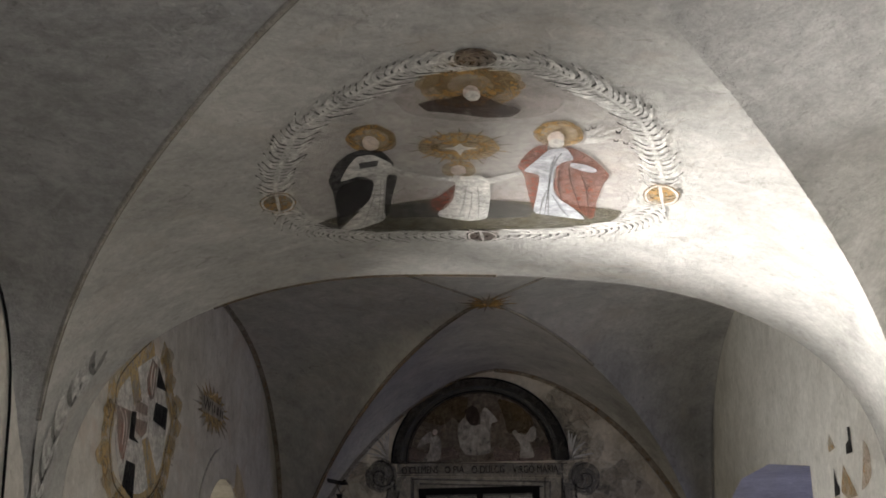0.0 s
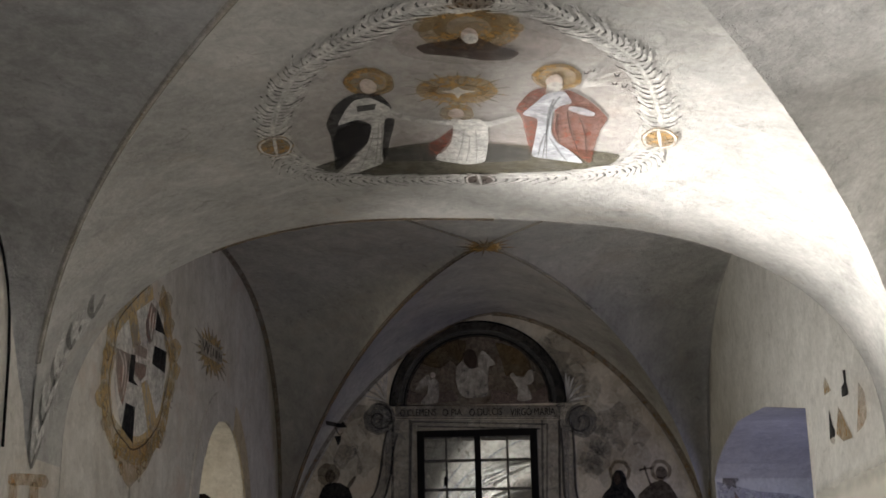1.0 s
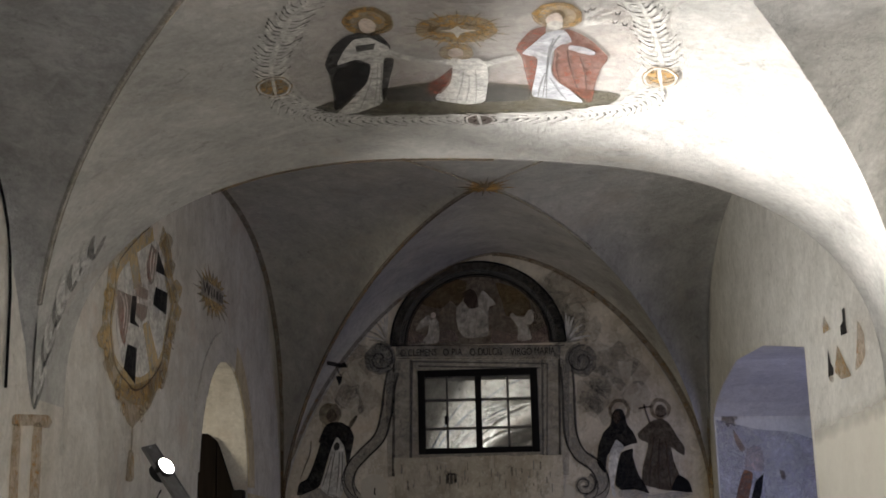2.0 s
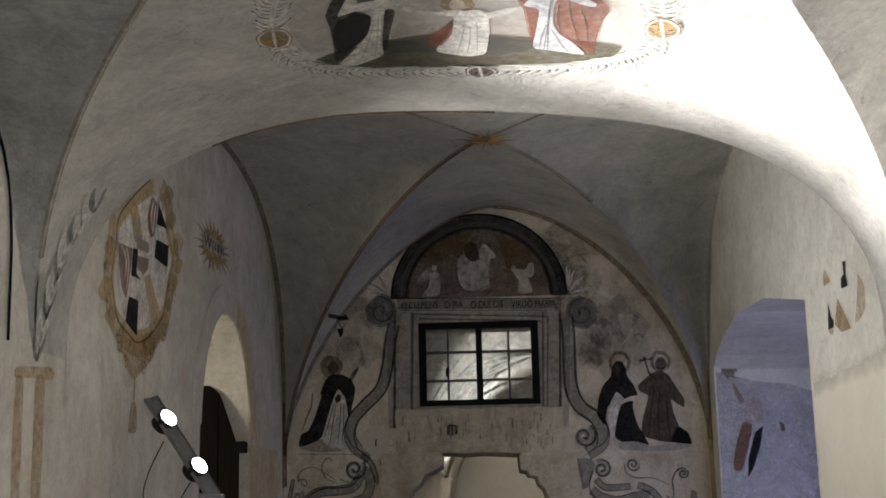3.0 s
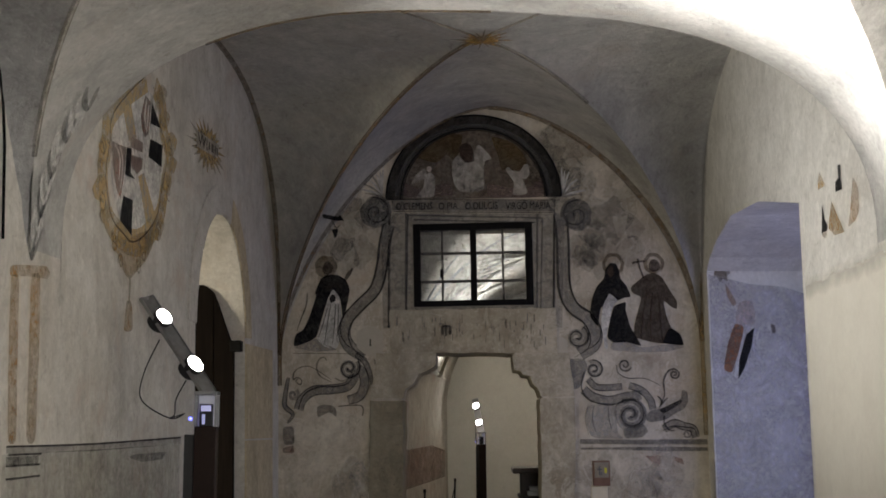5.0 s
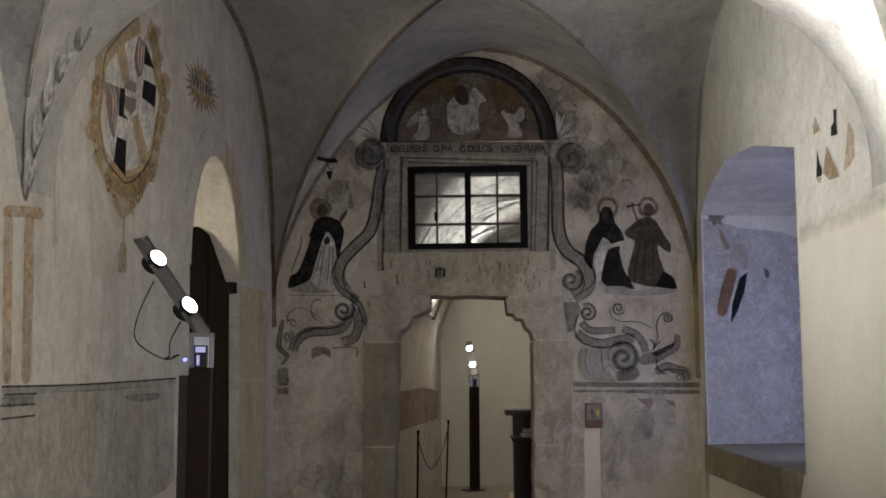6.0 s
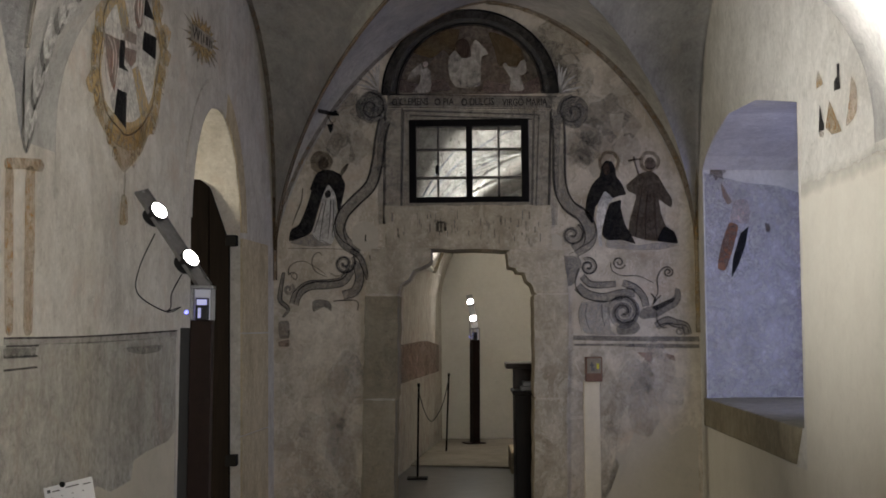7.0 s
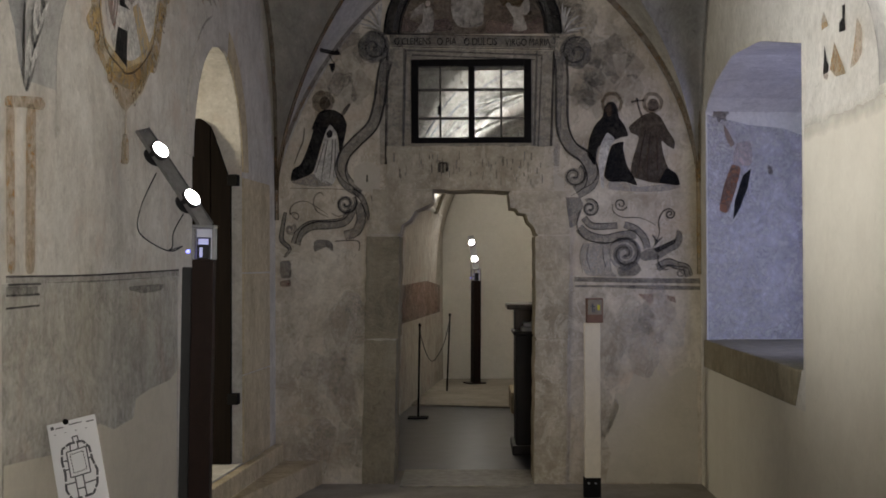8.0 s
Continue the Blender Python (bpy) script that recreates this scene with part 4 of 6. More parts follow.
stroke(FRA, "moulding_line", P_SLATE, 4, [(-0.469, 3.123), (0.523, 3.081)], 0.0120, 0)
stroke(FRA, "moulding_line", P_SLATE, 4, [(-0.461, 3.122), (-0.481, 2.429)], 0.0120, 0)
stroke(FRA, "moulding_line", P_SLATE, 4, [(0.518, 3.081), (0.487, 2.382)], 0.0120, 0)
stroke(FRA, "moulding_line", P_SLATE, 4, [(-0.416, 3.088), (0.468, 3.049)], 0.0120, 0)
oval(FRA, "volute_disc", P_SLATE, 3, -0.696, 3.149, 0.112, 0.118)
scroll(FRA, "volute", P_MID, 4, -0.696, 3.149, 0.0163, 0.1017, -420, 90, 0.0600)
scroll(FRA, "volute_line", P_BLACK, 5, -0.696, 3.149, 0.0081, 0.1098, -420, 100, 0.0100)
oval(FRA, "volute_disc", P_SLATE, 3, 0.765, 3.100, 0.112, 0.118)
scroll(FRA, "volute", P_MID, 4, 0.765, 3.100, 0.0163, 0.1017, 600, 90, 0.0600)
scroll(FRA, "volute_line", P_BLACK, 5, 0.765, 3.100, 0.0081, 0.1098, 600, 80, 0.0100)
stroke(FRA, "scroll_band", P_MID, 3, [(-0.602, 3.051), (-0.631, 2.927), (-0.655, 2.748), (-0.705, 2.584), (-0.822, 2.464), (-0.905, 2.370), (-0.931, 2.262), (-0.887, 2.167), (-0.786, 2.097)], 0.0850, 0)
stroke(FRA, "scroll_line", P_BLACK, 4, [(-0.633, 3.075), (-0.662, 2.950), (-0.685, 2.771), (-0.735, 2.608), (-0.853, 2.487), (-0.935, 2.394), (-0.961, 2.285), (-0.917, 2.190), (-0.816, 2.120)], 0.0100, 1)
stroke(FRA, "scroll_line", P_BLACK, 4, [(-0.571, 3.027), (-0.601, 2.903), (-0.624, 2.724), (-0.674, 2.561), (-0.792, 2.441), (-0.875, 2.347), (-0.900, 2.239), (-0.856, 2.144), (-0.756, 2.074)], 0.0100, 1)
stroke(FRA, "scroll_band", P_MID, 3, [(0.654, 3.075), (0.661, 2.895), (0.663, 2.579), (0.719, 2.428), (0.824, 2.344), (0.874, 2.248), (0.857, 2.154), (0.760, 2.089)], 0.0950, 0)
stroke(FRA, "scroll_line", P_BLACK, 4, [(0.616, 3.052), (0.623, 2.872), (0.626, 2.557), (0.681, 2.406), (0.786, 2.322), (0.837, 2.226), (0.820, 2.132), (0.723, 2.067)], 0.0110, 1)
stroke(FRA, "scroll_line", P_BLACK, 4, [(0.692, 3.097), (0.699, 2.917), (0.701, 2.601), (0.757, 2.450), (0.862, 2.366), (0.912, 2.270), (0.895, 2.176), (0.798, 2.111)], 0.0110, 1)
scroll(FRA, "volute", P_MID, 3, 0.745, 2.211, 0.0081, 0.0759, -500, 60, 0.0400)
scroll(FRA, "volute_line", P_BLACK, 4, 0.745, 2.211, 0.0081, 0.0841, -500, 60, 0.0090)
daub(FRA, "repair_patch", P_FILL, 5, [(0.542, 2.202), (0.624, 2.220), (0.676, 2.185), (0.673, 2.091), (0.618, 2.065), (0.538, 2.081)], True)
daub(FRA, "repair_patch", P_FILL, 5, [(-0.838, 2.287), (-0.729, 2.326), (-0.648, 2.269), (-0.650, 2.107), (-0.759, 2.096), (-0.846, 2.166)], True)
daub(FRA, "dark_hole", P_INK, 6, [(-0.748, 2.224), (-0.738, 2.224), (-0.741, 2.186), (-0.732, 2.177), (-0.750, 2.174)], False)
daub(FRA, "dark_hole", P_INK, 6, [(0.534, 2.155), (0.551, 2.145), (0.545, 2.126), (0.519, 2.127)], False)
scroll(FRA, "scroll_curl", P_MID, 3, -0.897, 2.017, 0.0108, 0.0746, -560, 40, 0.0300)
scroll(FRA, "scroll_line", P_BLACK, 4, -0.897, 2.017, 0.0081, 0.0814, -560, 40, 0.0090)
stroke(FRA, "acanthus_band", P_MID, 3, [(-1.263, 1.726), (-1.235, 1.800), (-1.153, 1.860), (-1.017, 1.869), (-0.908, 1.891), (-0.853, 1.972)], 0.0651, 0)
stroke(FRA, "acanthus_line", P_BLACK, 4, [(-1.263, 1.733), (-1.222, 1.834), (-1.126, 1.884), (-1.004, 1.888), (-0.908, 1.909), (-0.860, 1.986)], 0.0100, 1)
stroke(FRA, "acanthus_band", P_MID, 3, [(-0.909, 1.789), (-0.827, 1.815), (-0.789, 1.896), (-0.799, 1.978), (-0.839, 2.019)], 0.0620, 0)
stroke(FRA, "scroll_band", P_MID, 3, [(-0.852, 2.115), (-0.785, 2.059), (-0.751, 1.977), (-0.732, 1.898)], 0.0360, 1)
stroke(FRA, "thin_line", P_SLATE, 3, [(-1.302, 2.131), (-1.016, 2.125), (-0.744, 2.111)], 0.0070, 1)
stroke(FRA, "tendril", P_BLACK, 4, [(-1.060, 2.077), (-1.081, 2.099), (-1.117, 2.080), (-1.132, 2.023), (-1.105, 1.962), (-1.024, 1.920)], 0.0110, 1)
stroke(FRA, "tendril", P_BLACK, 4, [(-1.265, 1.950), (-1.282, 1.930), (-1.251, 1.905), (-1.240, 1.937), (-1.273, 1.957), (-1.300, 1.944), (-1.296, 1.991), (-1.255, 2.027), (-1.187, 2.035), (-1.112, 1.996), (-1.028, 1.937)], 0.0100, 1)
stroke(FRA, "tendril", P_SLATE, 4, [(-1.003, 1.951), (-0.949, 1.926), (-0.881, 1.959), (-0.853, 2.006)], 0.0100, 1)
scroll(FRA, "volute", P_MID, 3, -1.301, 1.835, 0.0054, 0.0407, -420, 60, 0.0220)
stroke(FRA, "scroll_band", P_MID, 3, [(-1.336, 1.958), (-1.358, 1.836), (-1.361, 1.754), (-1.304, 1.693), (-1.345, 1.632)], 0.0300, 1)
daub(FRA, "grey_block", P_SLATE, 3, [(-1.134, 1.745), (-1.086, 1.762), (-1.018, 1.753), (-0.991, 1.723), (-0.991, 1.669), (-1.045, 1.710), (-1.127, 1.663)], True)
stroke(FRA, "thin_line", P_BLACK, 4, [(-0.977, 1.747), (-0.814, 1.748), (-0.804, 1.677)], 0.0090, 0)
daub(FRA, "grey_leaf", P_SLATE, 3, [(-0.723, 2.086), (-0.683, 2.044), (-0.636, 2.003), (-0.643, 1.976), (-0.690, 1.956), (-0.710, 2.018)], True)
scroll(FRA, "scroll_curl", P_MID, 3, 0.858, 1.977, 0.0108, 0.0624, -500, 120, 0.0260)
scroll(FRA, "scroll_line", P_BLACK, 4, 0.858, 1.977, 0.0081, 0.0678, -500, 100, 0.0090)
daub(FRA, "grey_capital", P_MID, 2, [(0.620, 2.055), (0.789, 2.059), (0.815, 1.998), (0.758, 1.850), (0.690, 1.830), (0.623, 1.865)], True)
stroke(FRA, "scroll_line", P_BLACK, 4, [(0.790, 1.965), (0.773, 1.917), (0.765, 1.843), (0.797, 1.782), (0.857, 1.741), (1.012, 1.728)], 0.0100, 1)
stroke(FRA, "acanthus_band", P_MID, 3, [(0.813, 1.910), (0.866, 1.855), (0.947, 1.845), (1.055, 1.853)], 0.0434, 0)
stroke(FRA, "acanthus_band", P_MID, 3, [(0.778, 1.836), (0.845, 1.781), (0.959, 1.753), (1.081, 1.778), (1.189, 1.791)], 0.0620, 0)
stroke(FRA, "acanthus_band", P_MID, 4, [(1.103, 1.859), (1.189, 1.824), (1.249, 1.756), (1.267, 1.688)], 0.0465, 0)
stroke(FRA, "drum_line", P_SLATE, 4, [(0.810, 1.728), (0.785, 1.634), (0.806, 1.512)], 0.0100, 1)
stroke(FRA, "drum_line", P_SLATE, 4, [(0.847, 1.714), (0.835, 1.620), (0.860, 1.525)], 0.0100, 1)
stroke(FRA, "drum_line", P_SLATE, 4, [(0.951, 1.706), (0.953, 1.618), (0.971, 1.551)], 0.0100, 1)
daub(FRA, "grey_drum", P_GREYL, 2, [(0.803, 1.728), (1.012, 1.732), (1.008, 1.523), (1.061, 1.482), (0.819, 1.492), (0.787, 1.620)], True)
oval(FRA, "volute_disc", P_GREYL, 2, 1.107, 1.650, 0.115, 0.118)
scroll(FRA, "volute", P_MID, 3, 1.107, 1.650, 0.0136, 0.1085, -480, 120, 0.0440)
scroll(FRA, "volute_line", P_BLACK, 4, 1.107, 1.650, 0.0108, 0.1193, -480, 150, 0.0100)
daub(FRA, "grey_foot", P_GREY, 3, [(1.049, 1.550), (1.184, 1.602), (1.230, 1.534), (1.182, 1.488), (1.061, 1.482)], True)
scroll(FRA, "tendril_curl", P_BLACK, 4, 1.079, 2.006, 0.0081, 0.0488, -560, -20, 0.0120)
stroke(FRA, "tendril", P_BLACK, 4, [(1.018, 2.006), (1.030, 1.948), (1.097, 1.911), (1.218, 1.906), (1.325, 1.856)], 0.0090, 1)
scroll(FRA, "tendril_curl", P_BLACK, 4, 1.429, 1.933, 0.0054, 0.0353, -500, 30, 0.0120)
stroke(FRA, "tendril", P_BLACK, 4, [(1.465, 1.942), (1.429, 1.970), (1.381, 1.950), (1.350, 1.883), (1.353, 1.788), (1.308, 1.695)], 0.0120, 1)
stroke(FRA, "grass", P_BLACK, 4, [(1.303, 1.782), (1.329, 1.748), (1.321, 1.701)], 0.0120, 1)
stroke(FRA, "grass", P_BLACK, 4, [(1.377, 1.768), (1.342, 1.735), (1.321, 1.701)], 0.0120, 1)
daub(FRA, "dark_beast", P_SLATE, 4, [(1.199, 1.635), (1.254, 1.682), (1.335, 1.692), (1.416, 1.727), (1.471, 1.760), (1.479, 1.825), (1.515, 1.807), (1.524, 1.746), (1.489, 1.686), (1.414, 1.650), (1.359, 1.611), (1.238, 1.594)], True)
daub(FRA, "dark_beast_back", P_BLACK, 5, [(1.307, 1.684), (1.403, 1.727), (1.477, 1.753), (1.470, 1.726), (1.402, 1.687), (1.340, 1.654)], True)
stroke(FRA, "beast_leg", P_BLACK, 5, [(1.344, 1.640), (1.345, 1.586), (1.378, 1.539), (1.418, 1.535)], 0.0120, 1)
stroke(FRA, "acanthus_band", P_MID, 3, [(1.338, 1.546), (1.413, 1.586), (1.479, 1.565), (1.546, 1.544), (1.565, 1.483)], 0.0527, 0)
stroke(FRA, "acanthus_line", P_BLACK, 4, [(1.331, 1.533), (1.399, 1.566), (1.479, 1.558), (1.553, 1.544), (1.571, 1.490)], 0.0080, 1)
scroll(FRA, "volute", P_MID, 3, 1.502, 1.511, 0.0054, 0.0325, -400, 60, 0.0160)
DADO = fresco("painted_dado", ENDW, (1.1, 9.6, 1.45), "worn grey painted dado band on the end wall", "fresco")
daub(DADO, "grey_band", P_SLATE, 2, [(0.744, 1.486), (1.141, 1.475), (1.645, 1.470), (1.644, 1.433), (1.140, 1.441), (0.744, 1.451)], False)
daub(DADO, "grey_band", P_SLATE, 2, [(0.750, 1.425), (1.355, 1.422), (1.643, 1.414), (1.643, 1.387), (1.354, 1.390), (0.978, 1.408), (0.750, 1.412)], False)
daub(DADO, "red_patch", P_REDW, 2, [(1.199, 1.360), (1.313, 1.359), (1.305, 1.305), (1.287, 1.284)], False)
daub(DADO, "red_patch", P_REDW, 2, [(1.404, 1.355), (1.460, 1.337), (1.475, 1.292), (1.414, 1.315)], False)
daub(DADO, "red_patch", P_REDW, 2, [(-1.379, 1.457), (-1.298, 1.476), (-1.294, 1.422), (-1.372, 1.419)], True)
daub(DADO, "grey_patch", P_SLATE, 2, [(-1.379, 1.606), (-1.297, 1.611), (-1.293, 1.483), (-1.372, 1.477)], True)
SA1 = fresco("kneeling_shape_fresco", ENDW, (-1.0, 9.6, 2.5), "fresco of a plain black and white cloaked shape with halo", "fresco")
oval(SA1, "halo", P_OCHREDIM, 3, -1.062, 2.755, 0.0814, 0.0814, 0, 0)
oval(SA1, "brown_oval", P_BROWN, 4, -1.049, 2.744, 0.0366, 0.0488, 0, 0)
daub(SA1, "black_cloak", P_INK, 4, [(-1.101, 2.669), (-1.059, 2.696), (-0.984, 2.698), (-0.916, 2.658), (-0.886, 2.589), (-0.911, 2.466), (-0.939, 2.358), (-0.958, 2.522), (-1.012, 2.598), (-1.047, 2.524), (-1.082, 2.415), (-1.131, 2.240), (-1.220, 2.201), (-1.301, 2.176), (-1.285, 2.270), (-1.226, 2.296), (-1.178, 2.404), (-1.129, 2.553), (-1.147, 2.556)], True)
daub(SA1, "white_robe", P_WHITE, 3, [(-1.012, 2.605), (-0.965, 2.563), (-0.946, 2.358), (-0.961, 2.222), (-0.989, 2.155), (-1.070, 2.171), (-1.138, 2.233), (-1.082, 2.388), (-1.051, 2.524)], True)
daub(SA1, "white_hem", P_GREYL, 3, [(-1.301, 2.169), (-1.220, 2.215), (-1.124, 2.237), (-1.056, 2.191), (-0.975, 2.148), (-1.138, 2.138)], True)
stroke(SA1, "robe_fold", P_UMBER, 5, [(-0.993, 2.482), (-1.001, 2.345), (-1.016, 2.197)], 0.0080, 1)
stroke(SA1, "robe_fold", P_UMBER, 5, [(-1.027, 2.482), (-1.052, 2.347), (-1.077, 2.184)], 0.0080, 1)
stroke(SA1, "robe_fold", P_UMBER, 5, [(-0.972, 2.481), (-0.976, 2.345), (-0.986, 2.209)], 0.0080, 1)
stroke(SA1, "robe_fold", P_UMBER, 5, [(-1.052, 2.456), (-1.082, 2.347), (-1.117, 2.240)], 0.0080, 1)
daub(SA1, "dark_bag", P_INK, 6, [(-1.040, 2.524), (-1.012, 2.557), (-0.991, 2.536), (-0.995, 2.502), (-1.027, 2.489)], True)
stroke(SA1, "staff", P_UMBER, 4, [(-1.197, 2.568), (-1.207, 2.473), (-1.239, 2.392), (-1.274, 2.297)], 0.0120, 1)
stroke(SA1, "raised_sleeve", P_BROWN, 3, [(-0.923, 2.658), (-0.895, 2.699), (-0.867, 2.739)], 0.0300, 1)
SA2 = fresco("standing_shapes_fresco", ENDW, (1.1, 9.6, 2.5), "fresco of plain black and brown cloaked shapes with halos", "fresco")
oval(SA2, "halo", P_OCHREDIM, 3, 1.019, 2.732, 0.0786, 0.0814, 0.3, 0)
oval(SA2, "halo", P_OCHREDIM, 3, 1.311, 2.734, 0.0759, 0.0759, 0.35, 0)
daub(SA2, "black_cloak", P_INK, 4, [(0.967, 2.708), (0.995, 2.742), (1.036, 2.741), (1.059, 2.699), (1.069, 2.624), (1.110, 2.575), (1.141, 2.493), (1.086, 2.487), (0.997, 2.449), (0.915, 2.423), (0.898, 2.275), (0.838, 2.357), (0.856, 2.479), (0.894, 2.574), (0.950, 2.627)], True)
daub(SA2, "black_cloak", P_INK, 4, [(1.106, 2.460), (1.096, 2.405), (1.125, 2.283), (1.175, 2.194), (1.206, 2.133), (1.107, 2.169), (0.999, 2.164), (0.957, 2.206), (0.986, 2.340), (1.017, 2.434)], True)
daub(SA2, "white_robe", P_WHITE, 5, [(0.984, 2.524), (1.019, 2.496), (1.045, 2.468), (1.003, 2.421), (0.978, 2.313), (0.954, 2.219), (0.963, 2.118), (0.937, 2.125), (0.928, 2.233), (0.917, 2.315), (0.936, 2.436), (0.958, 2.477)], True)
daub(SA2, "white_hem", P_GREYL, 3, [(0.985, 2.165), (1.081, 2.190), (1.199, 2.126), (1.293, 2.138), (1.401, 2.149), (1.521, 2.128), (1.399, 2.095), (1.184, 2.093), (0.983, 2.111)], True)
oval(SA2, "brown_oval", P_BROWN, 5, 1.000, 2.680, 0.0231, 0.0434, 0, 0)
daub(SA2, "brown_habit", P_HABIT, 4, [(1.256, 2.654), (1.318, 2.666), (1.370, 2.630), (1.420, 2.534), (1.470, 2.458), (1.464, 2.394), (1.414, 2.425), (1.369, 2.467), (1.390, 2.344), (1.420, 2.263), (1.485, 2.221), (1.510, 2.133), (1.401, 2.149), (1.294, 2.160), (1.148, 2.201), (1.160, 2.309), (1.199, 2.430), (1.215, 2.491), (1.149, 2.520), (1.137, 2.561), (1.207, 2.621)], True)
daub(SA2, "dark_train", P_INK, 5, [(1.407, 2.270), (1.479, 2.224), (1.510, 2.133), (1.415, 2.147), (1.348, 2.157)], True)
stroke(SA2, "habit_fold", P_UMBER, 5, [(1.258, 2.538), (1.223, 2.362), (1.201, 2.187)], 0.0120, 1)
stroke(SA2, "habit_fold", P_UMBER, 5, [(1.297, 2.523), (1.275, 2.334), (1.275, 2.172)], 0.0120, 1)
stroke(SA2, "habit_fold", P_UMBER, 5, [(1.343, 2.481), (1.343, 2.332), (1.355, 2.170)], 0.0120, 1)
oval(SA2, "brown_oval", P_UMBER, 5, 1.314, 2.716, 0.0407, 0.0461, 0, 0)
stroke(SA2, "dark_cross", P_UMBER, 5, [(1.158, 2.738), (1.199, 2.747), (1.247, 2.750)], 0.0140, 0)
stroke(SA2, "dark_cross", P_UMBER, 5, [(1.197, 2.769), (1.211, 2.703), (1.235, 2.627)], 0.0140, 0)
SMT = fresco("dark_blots", ENDW, (0.9, 9.6, 3.0), "dark uneven blots on the end wall", "stain")
trng = random.Random(17)


def blot(th, name, mat, layer, cx, cz, r, tall=1.2):
    pts = [(cx + r * trng.uniform(0.45, 1.1) * math.cos(a * 0.4488), cz + tall * r * trng.uniform(0.45, 1.1) * math.sin(a * 0.4488)) for a in range(14)]
    daub(th, name, mat, layer, pts, True)


# darker blots in the spandrels, then dun ones low on the wall
for k in range(34):
    side = 1 if k % 3 else -1
    a = radians(trng.uniform(8, 62))
    r = trng.uniform(0.78, 1.25)
    blot(SMT, "stain", P_DARKBLOT, 0.2 * (k % 7), 0.02 + side * r * math.cos(a), 2.68 + r * 0.95 * math.sin(a), trng.uniform(0.07, 0.2))
for k in range(26):
    side = 1 if k % 2 else -1
    blot(SMT, "stain", P_DUN, 0.2 * (k % 7), trng.uniform(0.85, 1.5) if side > 0 else trng.uniform(-1.3, -0.85), trng.uniform(0.1, 1.35), trng.uniform(0.06, 0.17), 1.8)
FRA2 = fresco("palm_fans_fresco", ENDW, (0.0, 9.6, 3.2), "white painted palm fans beside the black arch", "fresco")
stroke(FRA2, "palm_blade", P_WHITE, 3, [(-0.648, 3.270), (-0.643, 3.401), (-0.637, 3.488)], 0.0160, 1)
stroke(FRA2, "palm_blade", P_WHITE, 3, [(-0.648, 3.270), (-0.654, 3.386), (-0.662, 3.464)], 0.0160, 1)
stroke(FRA2, "palm_blade", P_WHITE, 3, [(-0.648, 3.270), (-0.669, 3.381), (-0.696, 3.456)], 0.0160, 1)
stroke(FRA2, "palm_blade", P_GREYL, 3, [(-0.648, 3.270), (-0.684, 3.366), (-0.729, 3.432)], 0.0160, 1)
stroke(FRA2, "palm_blade", P_WHITE, 3, [(-0.648, 3.270), (-0.700, 3.352), (-0.763, 3.407)], 0.0160, 1)
stroke(FRA2, "palm_blade", P_GREYL, 3, [(-0.648, 3.270), (-0.715, 3.327), (-0.796, 3.366)], 0.0160, 1)
stroke(FRA2, "palm_blade", P_WHITE, 3, [(-0.648, 3.270), (-0.726, 3.302), (-0.822, 3.325)], 0.0160, 1)
stroke(FRA2, "palm_blade", P_GREYL, 3, [(-0.648, 3.270), (-0.704, 3.281), (-0.773, 3.290)], 0.0160, 1)
stroke(FRA2, "palm_blade", P_WHITE, 3, [(0.668, 3.236), (0.668, 3.366), (0.667, 3.454)], 0.0160, 1)
stroke(FRA2, "palm_blade", P_WHITE, 3, [(0.668, 3.236), (0.679, 3.351), (0.691, 3.428)], 0.0160, 1)
stroke(FRA2, "palm_blade", P_WHITE, 3, [(0.668, 3.236), (0.694, 3.346), (0.723, 3.419)], 0.0160, 1)
stroke(FRA2, "palm_blade", P_GREYL, 3, [(0.668, 3.236), (0.708, 3.330), (0.756, 3.393)], 0.0160, 1)
stroke(FRA2, "palm_blade", P_WHITE, 3, [(0.668, 3.236), (0.722, 3.315), (0.788, 3.367)], 0.0160, 1)
stroke(FRA2, "palm_blade", P_GREYL, 3, [(0.668, 3.236), (0.736, 3.289), (0.819, 3.324)], 0.0160, 1)
stroke(FRA2, "palm_blade", P_WHITE, 3, [(0.668, 3.236), (0.746, 3.264), (0.842, 3.281)], 0.0160, 1)
stroke(FRA2, "palm_blade", P_GREYL, 3, [(0.668, 3.236), (0.723, 3.244), (0.791, 3.249)], 0.0160, 1)
def over_web(u, v, off):
    """On the end wall, or on the vault web where that hangs in front of it."""
    for s in steps(1.0, 0.86, 70):
        y = (Y_ARCH + Y_BACK) / 2 + s * (Y_BACK - Y_ARCH) / 2
        p = (u - (x_left(y) + X_RIGHT) / 2 - 0.015) / ((X_RIGHT - x_left(y)) / 2) / s
        if abs(p) > 1 or bay_point("far", s, p).z > v + 0.01:
            return Vector((u, y - off, v))
    return Vector((u, Y_BACK - off, v))


LAMPF = fresco("hanging_lamp_fresco", over_web, (-0.98, 9.6, 2.9), "black painted hanging lamp on a bracket", "fresco")
daub(LAMPF, "bracket", P_INK, 4, [(-1.098, 3.101), (-1.077, 3.130), (-1.060, 3.112), (-0.973, 3.119), (-0.956, 3.135), (-0.928, 3.092), (-0.978, 3.089), (-1.060, 3.092), (-1.085, 3.071)], False)
stroke(LAMPF, "chain", P_INK, 4, [(-1.011, 3.090), (-0.986, 3.040), (-0.957, 3.060)], 0.0070, 1)
daub(LAMPF, "lamp_bowl", P_INK, 4, [(-1.019, 3.028), (-0.970, 3.035), (-0.979, 2.985), (-0.995, 2.961)], False)

